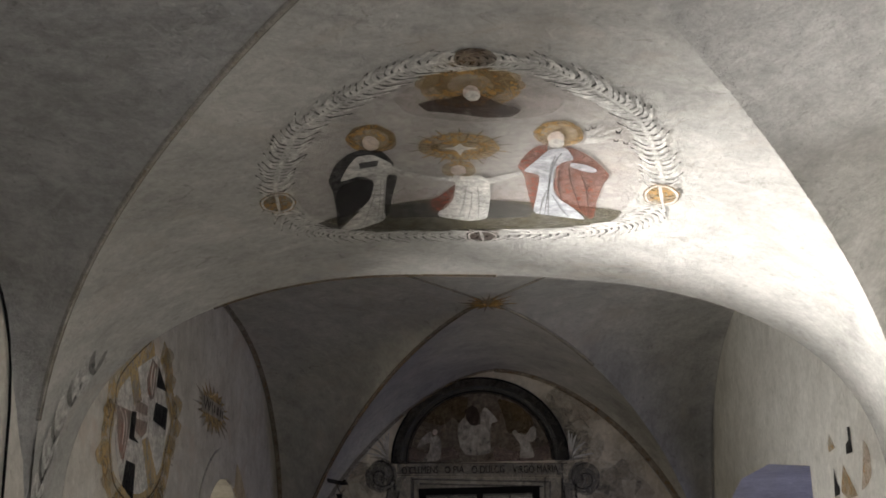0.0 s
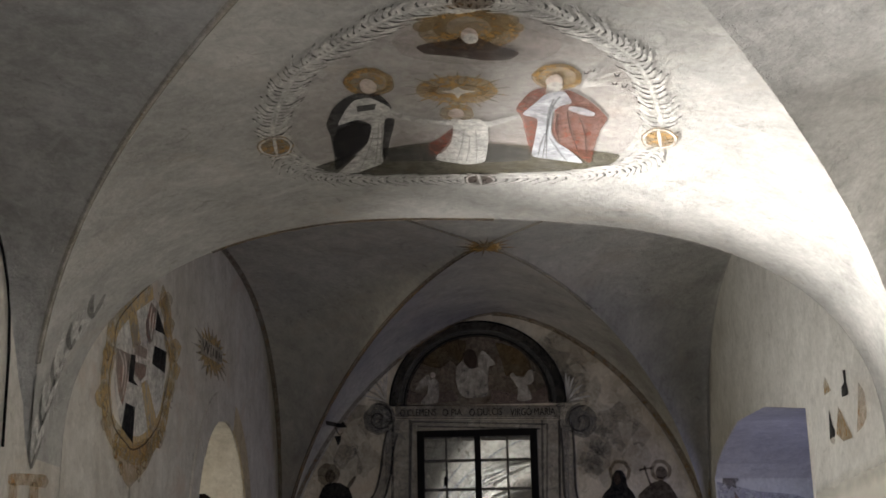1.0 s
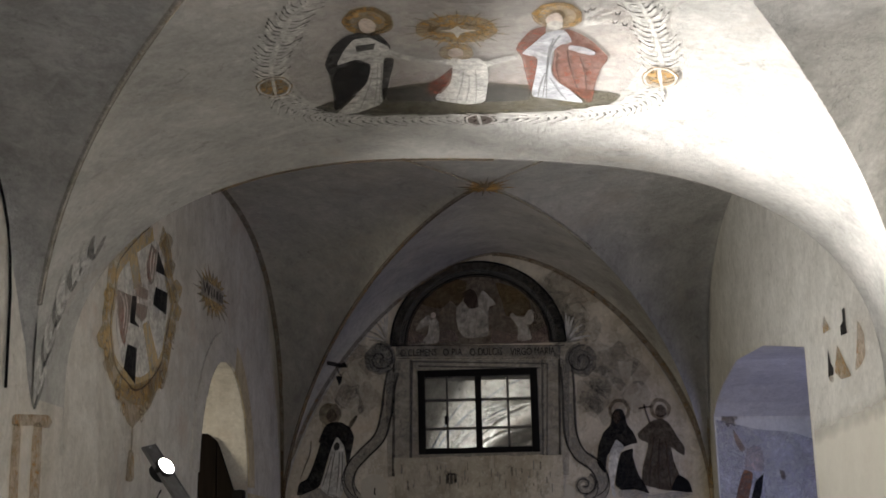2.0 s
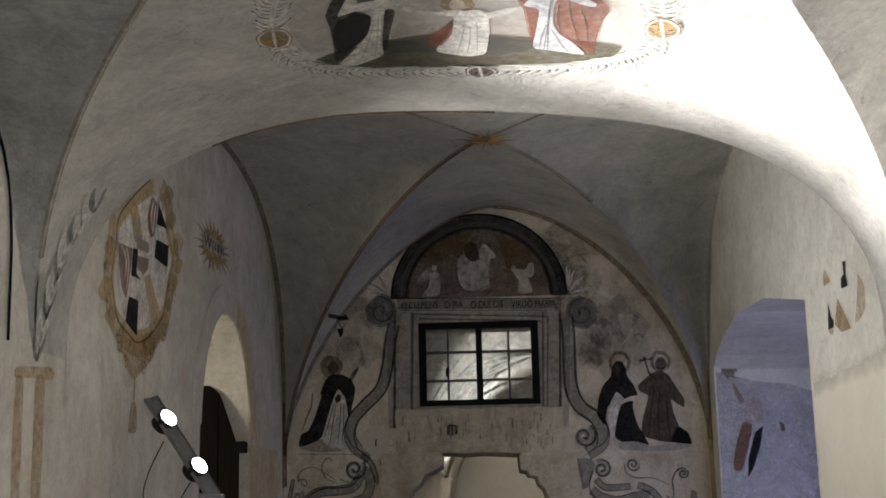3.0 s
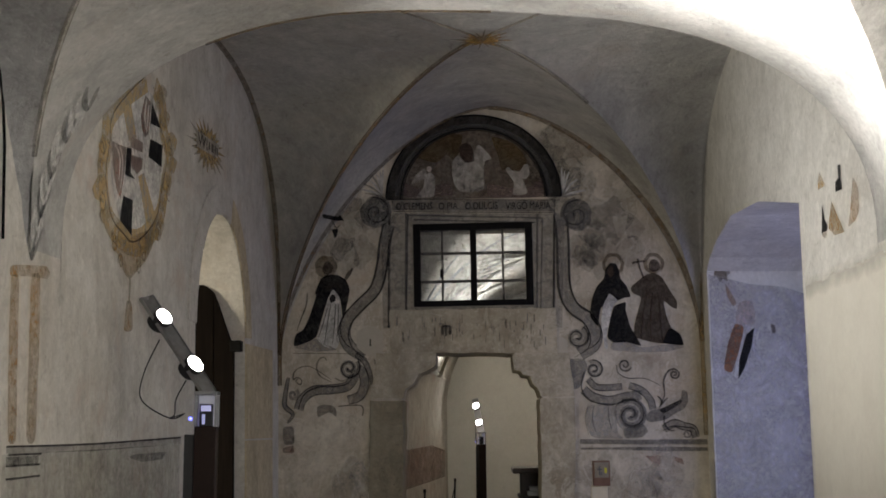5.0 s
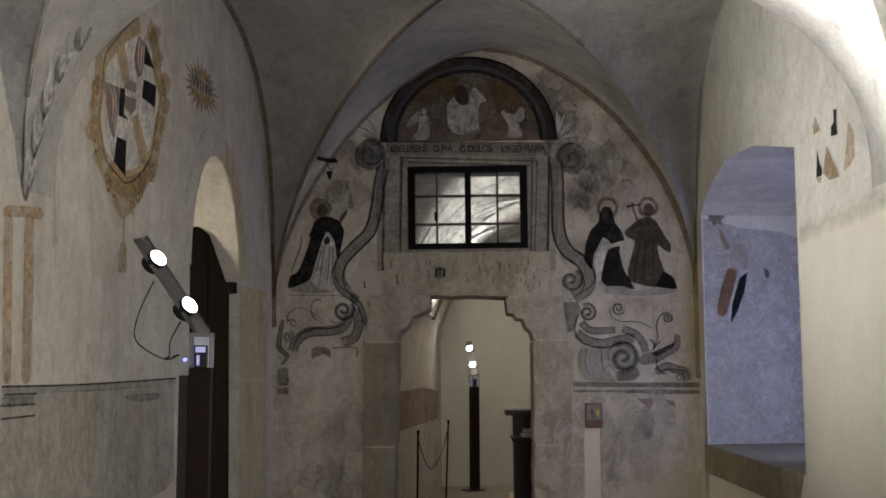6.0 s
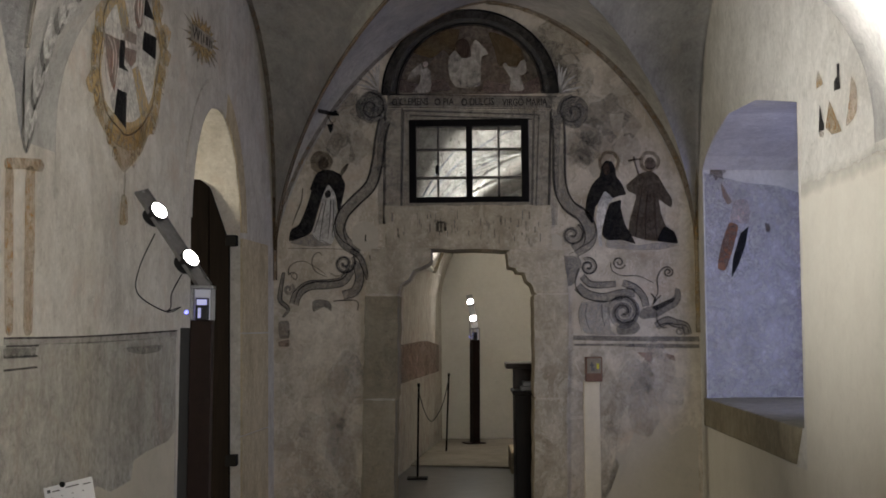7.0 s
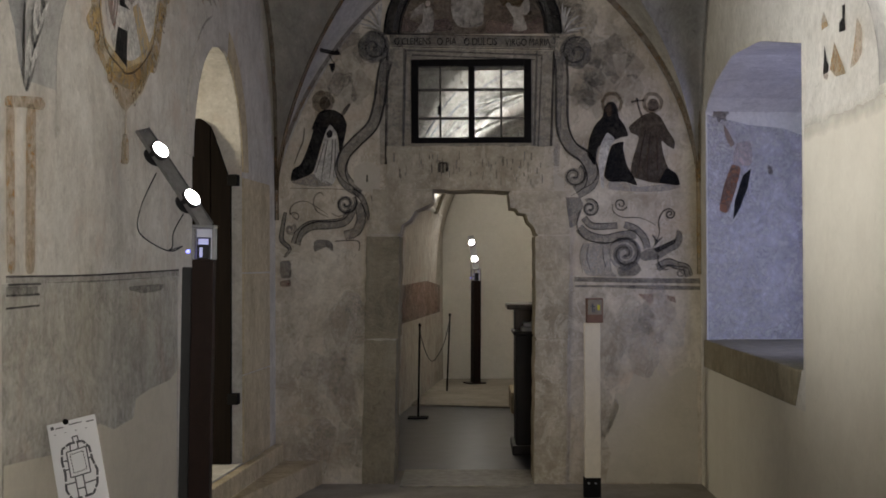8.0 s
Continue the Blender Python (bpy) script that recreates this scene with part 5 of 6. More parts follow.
# frescoes of the left wall
CRE = fresco("shield_fresco", LEFTW, (-1.6, 6.6, 2.9), "faded painted coat-of-arms shield in a gold scrolled frame", "fresco")
daub(CRE, "white_shield", P_WHITE, 2, [(5.951, 3.011), (6.214, 3.193), (6.473, 3.298), (6.692, 3.246), (6.765, 3.093), (6.745, 2.910), (6.699, 2.763), (6.515, 2.574), (6.283, 2.511), (6.091, 2.568), (5.983, 2.727)], True)
stroke(CRE, "gold_frame", P_STRAW, 3, [(6.472, 3.336), (6.159, 3.179), (5.939, 3.017), (5.904, 2.877), (5.862, 2.739), (5.889, 2.640), (5.962, 2.539), (6.119, 2.492), (6.326, 2.485), (6.516, 2.545), (6.716, 2.677), (6.795, 2.840), (6.876, 3.016), (6.765, 3.143), (6.740, 3.257), (6.611, 3.334)], 0.1350, 0)
stroke(CRE, "gold_frame_line", P_UMBER, 4, [(6.430, 3.331), (6.203, 3.196), (5.979, 3.032), (5.944, 2.891), (5.902, 2.751), (5.929, 2.652), (6.002, 2.551), (6.162, 2.504), (6.286, 2.485), (6.473, 2.545), (6.671, 2.676), (6.749, 2.837), (6.829, 3.013), (6.719, 3.139), (6.695, 3.252), (6.567, 3.328)], 0.0100, 1)
daub(CRE, "black_square", P_INK, 4, [(6.566, 3.239), (6.719, 3.138), (6.543, 3.124)], False)
daub(CRE, "black_square", P_INK, 4, [(6.544, 3.045), (6.753, 3.056), (6.735, 2.938), (6.515, 2.947)], False)
daub(CRE, "black_square", P_INK, 4, [(6.186, 2.925), (6.258, 2.935), (6.244, 2.813), (6.320, 2.795), (6.167, 2.789)], False)
daub(CRE, "black_square", P_INK, 4, [(6.147, 2.685), (6.285, 2.687), (6.274, 2.513), (6.104, 2.561)], False)
daub(CRE, "red_brown_field", P_REDW, 3, [(6.260, 2.996), (6.433, 3.001), (6.425, 2.950), (6.247, 2.938)], False)
daub(CRE, "red_brown_field", P_REDW, 3, [(6.247, 2.904), (6.434, 2.921), (6.421, 2.866), (6.348, 2.824), (6.260, 2.848)], False)
daub(CRE, "red_brown_field", P_REDW, 3, [(5.979, 2.911), (6.178, 2.923), (6.171, 2.853), (6.146, 2.757), (6.110, 2.661), (6.048, 2.703), (5.994, 2.808)], False)
daub(CRE, "red_brown_field", P_REDW, 3, [(6.459, 3.251), (6.550, 3.235), (6.522, 3.069), (6.462, 3.034), (6.411, 3.063), (6.392, 3.125)], False)
stroke(CRE, "white_plume", P_WHITE, 5, [(6.005, 2.908), (6.085, 2.854), (6.074, 2.744)], 0.0200, 1)
stroke(CRE, "white_plume", P_WHITE, 5, [(6.084, 2.907), (6.125, 2.844), (6.101, 2.713)], 0.0200, 1)
stroke(CRE, "white_plume", P_WHITE, 5, [(6.474, 3.231), (6.446, 3.137), (6.477, 3.068)], 0.0200, 1)
stroke(CRE, "white_plume", P_WHITE, 5, [(6.511, 3.211), (6.491, 3.129), (6.477, 3.059)], 0.0200, 1)
daub(CRE, "gold_bend", P_STRAW, 3, [(6.120, 3.105), (6.228, 3.169), (6.331, 3.007), (6.218, 2.962)], False)
daub(CRE, "gold_bend", P_STRAW, 3, [(6.363, 2.817), (6.456, 2.854), (6.630, 2.683), (6.515, 2.583)], False)
daub(CRE, "gold_curl", P_STRAW, 3, [(5.797, 2.852), (5.874, 2.926), (5.955, 2.904), (5.906, 2.83), (5.827, 2.826)], True)
daub(CRE, "gold_curl", P_STRAWD, 3, [(5.785, 2.766), (5.833, 2.81), (5.881, 2.796), (5.852, 2.75), (5.802, 2.748)], True)
daub(CRE, "gold_curl", P_STRAW, 3, [(5.725, 2.644), (5.83, 2.738), (5.939, 2.704), (5.874, 2.606), (5.766, 2.606)], True)
daub(CRE, "gold_curl", P_STRAWD, 3, [(5.823, 2.543), (5.906, 2.615), (5.992, 2.585), (5.94, 2.511), (5.855, 2.511)], True)
daub(CRE, "gold_curl", P_STRAW, 3, [(5.975, 2.48), (6.066, 2.556), (6.162, 2.524), (6.103, 2.444), (6.01, 2.446)], True)
daub(CRE, "gold_curl", P_STRAW, 3, [(6.168, 2.463), (6.228, 2.511), (6.29, 2.491), (6.253, 2.439), (6.191, 2.441)], True)
daub(CRE, "gold_curl", P_STRAWD, 3, [(6.374, 2.492), (6.486, 2.578), (6.603, 2.542), (6.533, 2.45), (6.418, 2.454)], True)
daub(CRE, "gold_curl", P_STRAWD, 3, [(6.535, 2.589), (6.671, 2.695), (6.812, 2.655), (6.725, 2.545), (6.586, 2.547)], True)
daub(CRE, "gold_curl", P_STRAWD, 3, [(6.701, 2.733), (6.771, 2.789), (6.843, 2.769), (6.798, 2.713), (6.728, 2.711)], True)
daub(CRE, "gold_curl", P_STRAWD, 3, [(6.738, 2.847), (6.835, 2.927), (6.938, 2.903), (6.874, 2.823), (6.775, 2.819)], True)
daub(CRE, "gold_curl", P_STRAW, 3, [(6.825, 2.963), (6.923, 3.043), (7.022, 3.023), (6.959, 2.943), (6.862, 2.937)], True)
daub(CRE, "gold_curl", P_STRAW, 3, [(6.763, 3.06), (6.894, 3.17), (7.028, 3.144), (6.945, 3.034), (6.812, 3.024)], True)
daub(CRE, "gold_curl", P_STRAWD, 3, [(6.694, 3.174), (6.792, 3.258), (6.891, 3.242), (6.83, 3.158), (6.731, 3.148)], True)
daub(CRE, "gold_curl", P_STRAWD, 3, [(6.614, 3.283), (6.725, 3.381), (6.837, 3.363), (6.768, 3.267), (6.656, 3.253)], True)
for u, v, r, a0 in ((5.86, 2.60, 0.05, 0), (6.02, 2.44, 0.05, 40), (6.45, 2.44, 0.055, 120), (6.70, 2.60, 0.055, 150), (6.86, 2.83, 0.05, 180), (6.88, 3.08, 0.05, 200), (5.85, 2.86, 0.045, -30), (6.12, 2.37, 0.04, 90), (6.38, 2.37, 0.04, 60)):
    scroll(CRE, "frame_curl", P_STRAWD, 5, u, v, 0.008, r, a0, a0 + 470, 0.012)
daub(CRE, "gold_pendant", P_STRAWD, 3, [(5.995, 2.476), (6.253, 2.500), (6.609, 2.606), (6.634, 2.532), (6.510, 2.423), (6.344, 2.342), (6.262, 2.300), (6.173, 2.322), (6.100, 2.399), (6.016, 2.413)], True)
stroke(CRE, "cord", P_STRAWD, 3, [(6.262, 2.310), (6.262, 2.252), (6.253, 2.185)], 0.0300, 1)
daub(CRE, "tassel", P_STRAWD, 3, [(6.213, 2.195), (6.293, 2.203), (6.320, 2.066), (6.253, 2.050), (6.182, 2.051)], True)
PLQ = fresco("plaque_fresco", LEFTW, (-1.5, 7.7, 3.2), "painted gold sunburst with a small white lettered plate", "fresco")
prng = random.Random(8)
for k in range(3):
    pts = []
    for i in range(44):
        r = prng.uniform(0.72, 1.12) if i % 2 else prng.uniform(0.5, 0.75)
        a = 2 * math.pi * i / 44
        pts.append((7.64 + (0.40 - 0.05 * k) * r * math.cos(a), 3.235 + (0.165 - 0.02 * k) * r * math.sin(a)))
    daub(PLQ, "gold_sunburst", P_STRAW if k else P_STRAWD, 1.6 + 0.3 * k, pts, False)
daub(PLQ, "white_plate", P_SMOKE, 3, [(7.386, 3.281), (7.890, 3.300), (7.870, 3.212), (7.396, 3.187)], False)
letters(PLQ, "lettering", "WI", 7.420, 3.205, 0.075, 0.20)
for u, w in ((7.65, 0.03), (7.71, 0.05), (7.785, 0.03), (7.83, 0.03)):
    daub(PLQ, "faded_letter_bar", P_BLACK, 4, [(u, 3.272), (u + w, 3.275), (u + w, 3.225), (u, 3.222)], False)
PIL = fresco("painted_pilaster_fresco", LEFTW, (-1.7, 5.1, 1.9), "faded ochre painted pilaster with a white palm branch", "fresco")
daub(PIL, "ochre_strip", P_OCHREW, 2, [(4.897, 2.172), (4.979, 2.182), (4.979, 1.873), (4.990, 1.544), (4.908, 1.544), (4.897, 1.868)], True)
daub(PIL, "ochre_strip", P_OCHREW, 2, [(5.085, 2.195), (5.184, 2.207), (5.185, 1.885), (5.174, 1.542), (5.075, 1.543), (5.085, 1.879)], True)
daub(PIL, "ochre_capital", P_OCHREW, 3, [(4.887, 2.206), (5.241, 2.243), (5.276, 2.220), (5.253, 2.190), (5.063, 2.181), (4.887, 2.160)], True)
stroke(PIL, "palm_stem", P_SHADE, 3, [(5.087, 2.247), (5.174, 2.483), (5.189, 2.691), (5.215, 2.869)], 0.0200, 1)
stroke(PIL, "palm_leaf", P_SLATE, 4, [(5.087, 2.247), (5.054, 2.304), (5.064, 2.380)], 0.0270, 1)
stroke(PIL, "palm_leaf", P_SLATE, 4, [(5.087, 2.247), (5.131, 2.314), (5.176, 2.397)], 0.0270, 1)
stroke(PIL, "palm_leaf", P_WHITE, 4, [(5.113, 2.305), (5.080, 2.361), (5.085, 2.435)], 0.0270, 1)
stroke(PIL, "palm_leaf", P_WHITE, 4, [(5.113, 2.305), (5.156, 2.372), (5.194, 2.453)], 0.0270, 1)
stroke(PIL, "palm_leaf", P_WHITE, 4, [(5.138, 2.365), (5.100, 2.418), (5.100, 2.490)], 0.0270, 1)
stroke(PIL, "palm_leaf", P_WHITE, 4, [(5.138, 2.365), (5.176, 2.430), (5.207, 2.508)], 0.0270, 1)
stroke(PIL, "palm_leaf", P_SLATE, 4, [(5.159, 2.424), (5.115, 2.474), (5.108, 2.543)], 0.0270, 1)
stroke(PIL, "palm_leaf", P_SLATE, 4, [(5.159, 2.424), (5.192, 2.487), (5.212, 2.562)], 0.0270, 1)
stroke(PIL, "palm_leaf", P_WHITE, 4, [(5.174, 2.483), (5.123, 2.530), (5.108, 2.596)], 0.0270, 1)
stroke(PIL, "palm_leaf", P_WHITE, 4, [(5.174, 2.483), (5.199, 2.544), (5.212, 2.616)], 0.0270, 1)
stroke(PIL, "palm_leaf", P_WHITE, 4, [(5.189, 2.536), (5.133, 2.581), (5.110, 2.643)], 0.0270, 1)
stroke(PIL, "palm_leaf", P_WHITE, 4, [(5.189, 2.536), (5.207, 2.595), (5.210, 2.663)], 0.0270, 1)
stroke(PIL, "palm_leaf", P_SLATE, 4, [(5.197, 2.589), (5.136, 2.631), (5.105, 2.689)], 0.0270, 1)
stroke(PIL, "palm_leaf", P_SLATE, 4, [(5.197, 2.589), (5.207, 2.645), (5.202, 2.709)], 0.0270, 1)
stroke(PIL, "palm_leaf", P_WHITE, 4, [(5.197, 2.640), (5.131, 2.679), (5.092, 2.734)], 0.0270, 1)
stroke(PIL, "palm_leaf", P_WHITE, 4, [(5.197, 2.640), (5.202, 2.693), (5.187, 2.754)], 0.0270, 1)
stroke(PIL, "palm_leaf", P_WHITE, 4, [(5.189, 2.691), (5.120, 2.726), (5.074, 2.777)], 0.0270, 1)
stroke(PIL, "palm_leaf", P_WHITE, 4, [(5.189, 2.691), (5.187, 2.740), (5.166, 2.797)], 0.0270, 1)
stroke(PIL, "palm_leaf", P_SLATE, 4, [(5.210, 2.738), (5.133, 2.770), (5.082, 2.817)], 0.0270, 1)
stroke(PIL, "palm_leaf", P_SLATE, 4, [(5.210, 2.738), (5.199, 2.784), (5.169, 2.837)], 0.0270, 1)
stroke(PIL, "palm_leaf", P_WHITE, 4, [(5.220, 2.783), (5.138, 2.812), (5.082, 2.855)], 0.0270, 1)
stroke(PIL, "palm_leaf", P_WHITE, 4, [(5.220, 2.783), (5.202, 2.826), (5.169, 2.876)], 0.0270, 1)
stroke(PIL, "palm_leaf", P_WHITE, 4, [(5.222, 2.827), (5.138, 2.853), (5.077, 2.893)], 0.0270, 1)
stroke(PIL, "palm_leaf", P_WHITE, 4, [(5.222, 2.827), (5.199, 2.867), (5.159, 2.912)], 0.0270, 1)
stroke(PIL, "palm_leaf", P_SLATE, 4, [(5.215, 2.869), (5.131, 2.892), (5.064, 2.928)], 0.0270, 1)
stroke(PIL, "palm_leaf", P_SLATE, 4, [(5.215, 2.869), (5.189, 2.906), (5.143, 2.948)], 0.0270, 1)
DAL = fresco("painted_dado", LEFTW, (-1.6, 6.0, 1.5), "worn grey painted dado bands on the side wall", "fresco")
daub(DAL, "grey_band", P_SLATEW, 2, [(4.898, 1.536), (5.801, 1.536), (7.142, 1.554), (7.142, 1.517), (5.801, 1.501), (4.898, 1.509)], False)
daub(DAL, "grey_band", P_SLATEW, 2, [(4.898, 1.496), (5.207, 1.496), (5.207, 1.465), (4.898, 1.467)], False)
daub(DAL, "grey_band", P_SLATEW, 2, [(6.297, 1.476), (6.885, 1.481), (6.836, 1.444), (6.511, 1.437), (6.322, 1.457)], True)
stroke(DAL, "dark_line", P_BLACK, 3, [(4.898, 1.534), (5.801, 1.533), (7.142, 1.551)], 0.0080, 0)
stroke(DAL, "dark_line", P_BLACK, 3, [(4.898, 1.463), (5.219, 1.462)], 0.0080, 0)
stroke(DAL, "dark_line", P_BLACK, 3, [(4.898, 1.415), (5.219, 1.418)], 0.0080, 0)
stroke(DAL, "dark_line", P_BLACK, 3, [(4.918, 1.504), (5.230, 1.502)], 0.0080, 0)
# the wall is darker and greener below the dado
OLD = fresco("grey_green_plaster", LEFTW, (-1.6, 6.0, 0.7), "darker grey-green old plaster below the painted dado", "plaster")
daub(OLD, "darker_area", P_GREYGREEN, 0, [(4.87, 1.505), (7.13, 1.515), (7.13, 0.0), (4.87, 0.0)], False)
NPL = fresco("repair_plaster", LEFTW, (-1.6, 6.2, 0.5), "smooth pale repair plaster low on the side wall", "plaster")
daub(NPL, "patch", P_FILL, 1, [(7.108, 1.016), (6.984, 0.975), (6.618, 0.956), (6.423, 0.933), (6.380, 0.843), (6.096, 0.823), (5.908, 0.872), (5.533, 0.799), (5.174, 0.822), (4.883, 0.837), (4.884, 0.474), (7.105, -0.023)], False)

# fragments on the right wall and in the recess
CRR = fresco("shield_fragment_fresco", RIGHTW, (1.65, 5.9, 2.5), "fragments of a gold and black painted shield", "fresco")
daub(CRR, "gold_fragment", P_GOLD, 2, [(6.223, 2.746), (6.140, 2.665), (6.261, 2.663), (6.267, 2.711)], False)
daub(CRR, "black_fragment", P_INK, 2, [(5.916, 2.714), (5.870, 2.709), (5.883, 2.656), (5.865, 2.595), (5.969, 2.602), (5.965, 2.646), (5.914, 2.658)], False)
daub(CRR, "black_fragment", P_INK, 2, [(6.212, 2.584), (6.180, 2.508), (6.143, 2.484), (6.151, 2.452), (6.245, 2.455)], False)
daub(CRR, "gold_fragment", P_OCHRE, 2, [(6.047, 2.574), (5.956, 2.489), (5.863, 2.405), (6.017, 2.411), (6.122, 2.459), (6.109, 2.487)], False)
daub(CRR, "ochre_streak", P_OCHREW, 2, [(5.695, 2.628), (5.612, 2.555), (5.617, 2.459), (5.686, 2.429), (5.807, 2.411), (5.738, 2.512)], True)
daub(CRR, "ochre_streak", P_OCHREW, 2, [(6.242, 2.468), (6.147, 2.441), (6.170, 2.417), (6.233, 2.436)], True)
NPR = fresco("repair_plaster", RIGHTW, (1.65, 6.0, 1.0), "smooth cream repair plaster on the side wall", "plaster")
daub(NPR, "patch", P_CREAM, 1, [(6.608, 2.255), (6.546, 2.290), (6.389, 2.303), (6.147, 2.309), (5.833, 2.307), (5.371, 2.287), (5.225, 2.278), (5.22, 0.0), (9.58, 0.0), (9.5, 0.6), (9.45, 0.84), (8.2, 0.85), (6.612, 0.84)], False)
NPE = fresco("repair_plaster", ENDW, (1.2, 9.6, 0.5), "smooth grey repair plaster low on the end wall", "plaster")
daub(NPE, "patch", P_FILL, 1, [(1.0, 0.52), (1.04, 0.66), (1.1, 0.63), (1.17, 0.79), (1.26, 0.73), (1.36, 0.86), (1.43, 0.77), (1.55, 0.84), (1.62, 0.8), (1.62, 0.01), (0.96, 0.01), (1.0, 0.22), (0.95, 0.36)], False)
PALEWASH = paint("pale_wash", (0.60, 0.54, 0.45), 0.5, 0.9)
wrng = random.Random(5)
for k in range(12):
    cx, cz = (wrng.uniform(-1.15, -0.75), wrng.uniform(0.25, 1.2)) if k % 2 else (wrng.uniform(1.1, 1.45), wrng.uniform(0.8, 1.35))
    r = wrng.uniform(0.09, 0.17)
    daub(NPE, "flaked_patch", PALEWASH, 2 + k % 4, [(cx + r * wrng.uniform(0.5, 1.1) * math.cos(a * 0.57), cz + 1.5 * r * wrng.uniform(0.5, 1.1) * math.sin(a * 0.57)) for a in range(11)], True)
NIF = fresco("recess_fresco", RECESS, (1.9, 9.39, 2.0), "faint fresco fragments inside the bluish window recess", "fresco")
daub(NIF, "worn_whitewash", P_LAVENDER, 0, [(1.66, 1.046), (2.4, 1.046), (2.4, 2.46), (2.2, 2.53), (1.95, 2.55), (1.66, 2.62)], False)
daub(NIF, "brown_blot", P_BLOT, 2, [(1.682, 2.689), (1.715, 2.672), (1.729, 2.705), (1.757, 2.672), (1.799, 2.695), (1.794, 2.658), (1.822, 2.629), (1.789, 2.606), (1.798, 2.568), (1.761, 2.592), (1.742, 2.559), (1.724, 2.606), (1.696, 2.602), (1.705, 2.639)], True)
daub(NIF, "ochre_stroke", P_BLOTO, 2, [(1.775, 2.559), (1.812, 2.500), (1.858, 2.413), (1.825, 2.390), (1.786, 2.465)], True)
daub(NIF, "pale_patch", P_BLOTP, 2, [(1.868, 2.429), (1.966, 2.436), (1.984, 2.347), (1.972, 2.257), (1.832, 2.272)], True)
daub(NIF, "red_cloth", P_BLOTR, 2, [(1.832, 2.277), (1.902, 2.253), (1.866, 2.112), (1.799, 1.925), (1.738, 1.944), (1.772, 2.113)], True)
daub(NIF, "white_stripe", P_WHITE, 2, [(1.873, 2.148), (1.894, 2.183), (1.841, 1.890), (1.808, 1.906)], False)
daub(NIF, "dark_stripe", P_INK, 3, [(1.913, 2.194), (1.971, 2.241), (1.947, 2.112), (1.888, 1.960), (1.841, 1.882), (1.853, 2.019)], False)
daub(NIF, "dark_spot", P_BLOT, 2, [(2.088, 2.276), (2.123, 2.252), (2.128, 2.205), (2.095, 2.200)], True)

# painted ribs

def rib(name, pts, r, mat, label):
    bm = bmesh.new()
    tube(bm, pts, r, 8)
    ob = link_mesh(name, bm, mat, True)
    tagged(ob, label, "rib", "painted ribs", "structure")


RIBPAINT = paint("rib_ochre", (0.22, 0.145, 0.075), 0.85, 0.5)
RIBPALE = paint("rib_pale", (0.36, 0.30, 0.22), 0.6, 0.6)
rib("trim_groin", [bay_point("far", t, -1) for t in steps(0.02, 0.995, 40)], 0.013, RIBPAINT, "ochre-painted groin line of the vault")
rib("trim_groin", [bay_point("far", t, 1) for t in steps(0.02, 0.42, 20)], 0.012, RIBPALE, "faint ochre groin line of the vault")
for s in (1, -1):
    rib("trim_groin", [bay_point("near", t, s) - Vector((0, 0, 0.006)) for t in steps(0.02, 0.26, 12)], 0.007, RIBPALE, "ochre-painted groin line of the vault")
rib("trim_wall_arch", [bay_point("left", 0.993, u) for u in spread(40)], 0.02, RIBPAINT, "ochre-painted line where vault meets wall")
rib("trim_wall_arch", [bay_point("far", 0.995, u) for u in spread(40)[20:]], 0.024, RIBPAINT, "ochre-painted line where vault meets wall")
rib("trim_wall_arch", [bay_point("far", 0.995, u) for u in spread(40)[:21]], 0.015, RIBPAINT, "ochre-painted line where vault meets wall")
rib("trim_corner", [(-1.40, 9.585, z) for z in steps(1.9, 2.5, 6)], 0.018, RIBPAINT, "ochre-painted corner line")
rib("trim_corner", [(1.64, 9.585, z) for z in steps(1.5, 2.7, 6)], 0.02, paint("rib_yellow", (0.42, 0.30, 0.14), 0.75, 0.5), "ochre-painted corner line")
rib("trim_groin_front", [(groin_x(y, -1), y, z_front(groin_x(y, -1), y)) for y in steps(CROWN_Y[-1] + 0.1, 5.0, 40)], 0.012, RIBPALE, "faint brown line on the front groin")
rib("trim_arch_edge", [(x, Y_ARCH, z_front(x, Y_ARCH)) for x in steps(-1.1, 0.1, 24)], 0.008, RIBPAINT, "thin brown line along the arch edge")
rib("trim_side_arch", [(x_left(CROWN_Y[-1] + (Y_SIDE[-1] - CROWN_Y[-1]) * k) + 0.012, CROWN_Y[-1] + (Y_SIDE[-1] - CROWN_Y[-1]) * k, z_side(k)) for k in spread(40)[20:]], 0.006, P_INK, "dark line where the side web meets the wall")

# painted star at the crown
bm = bmesh.new()
c = bm.verts.new((0.083, 7.5, Z_STAR - 0.035))
ring = []
for i in range(32):
    r = (0.19 if i % 4 == 0 else 0.14 if i % 4 == 2 else 0.045)
    a = 2 * math.pi * i / 32 + 0.1
    s = r / 2.1
    ring.append(bm.verts.new((0.083 + r * math.cos(a), 7.5 + 1.15 * r * math.sin(a), Z_STAR - 0.012 - 0.02 * r)))
for a, b in zip(ring, ring[1:] + ring[:1]):
    bm.faces.new((c, a, b))
ob = link_mesh("vault_star", bm, P_OCHRE)
tagged(ob, "ochre painted star at the crown of the vault", "star")

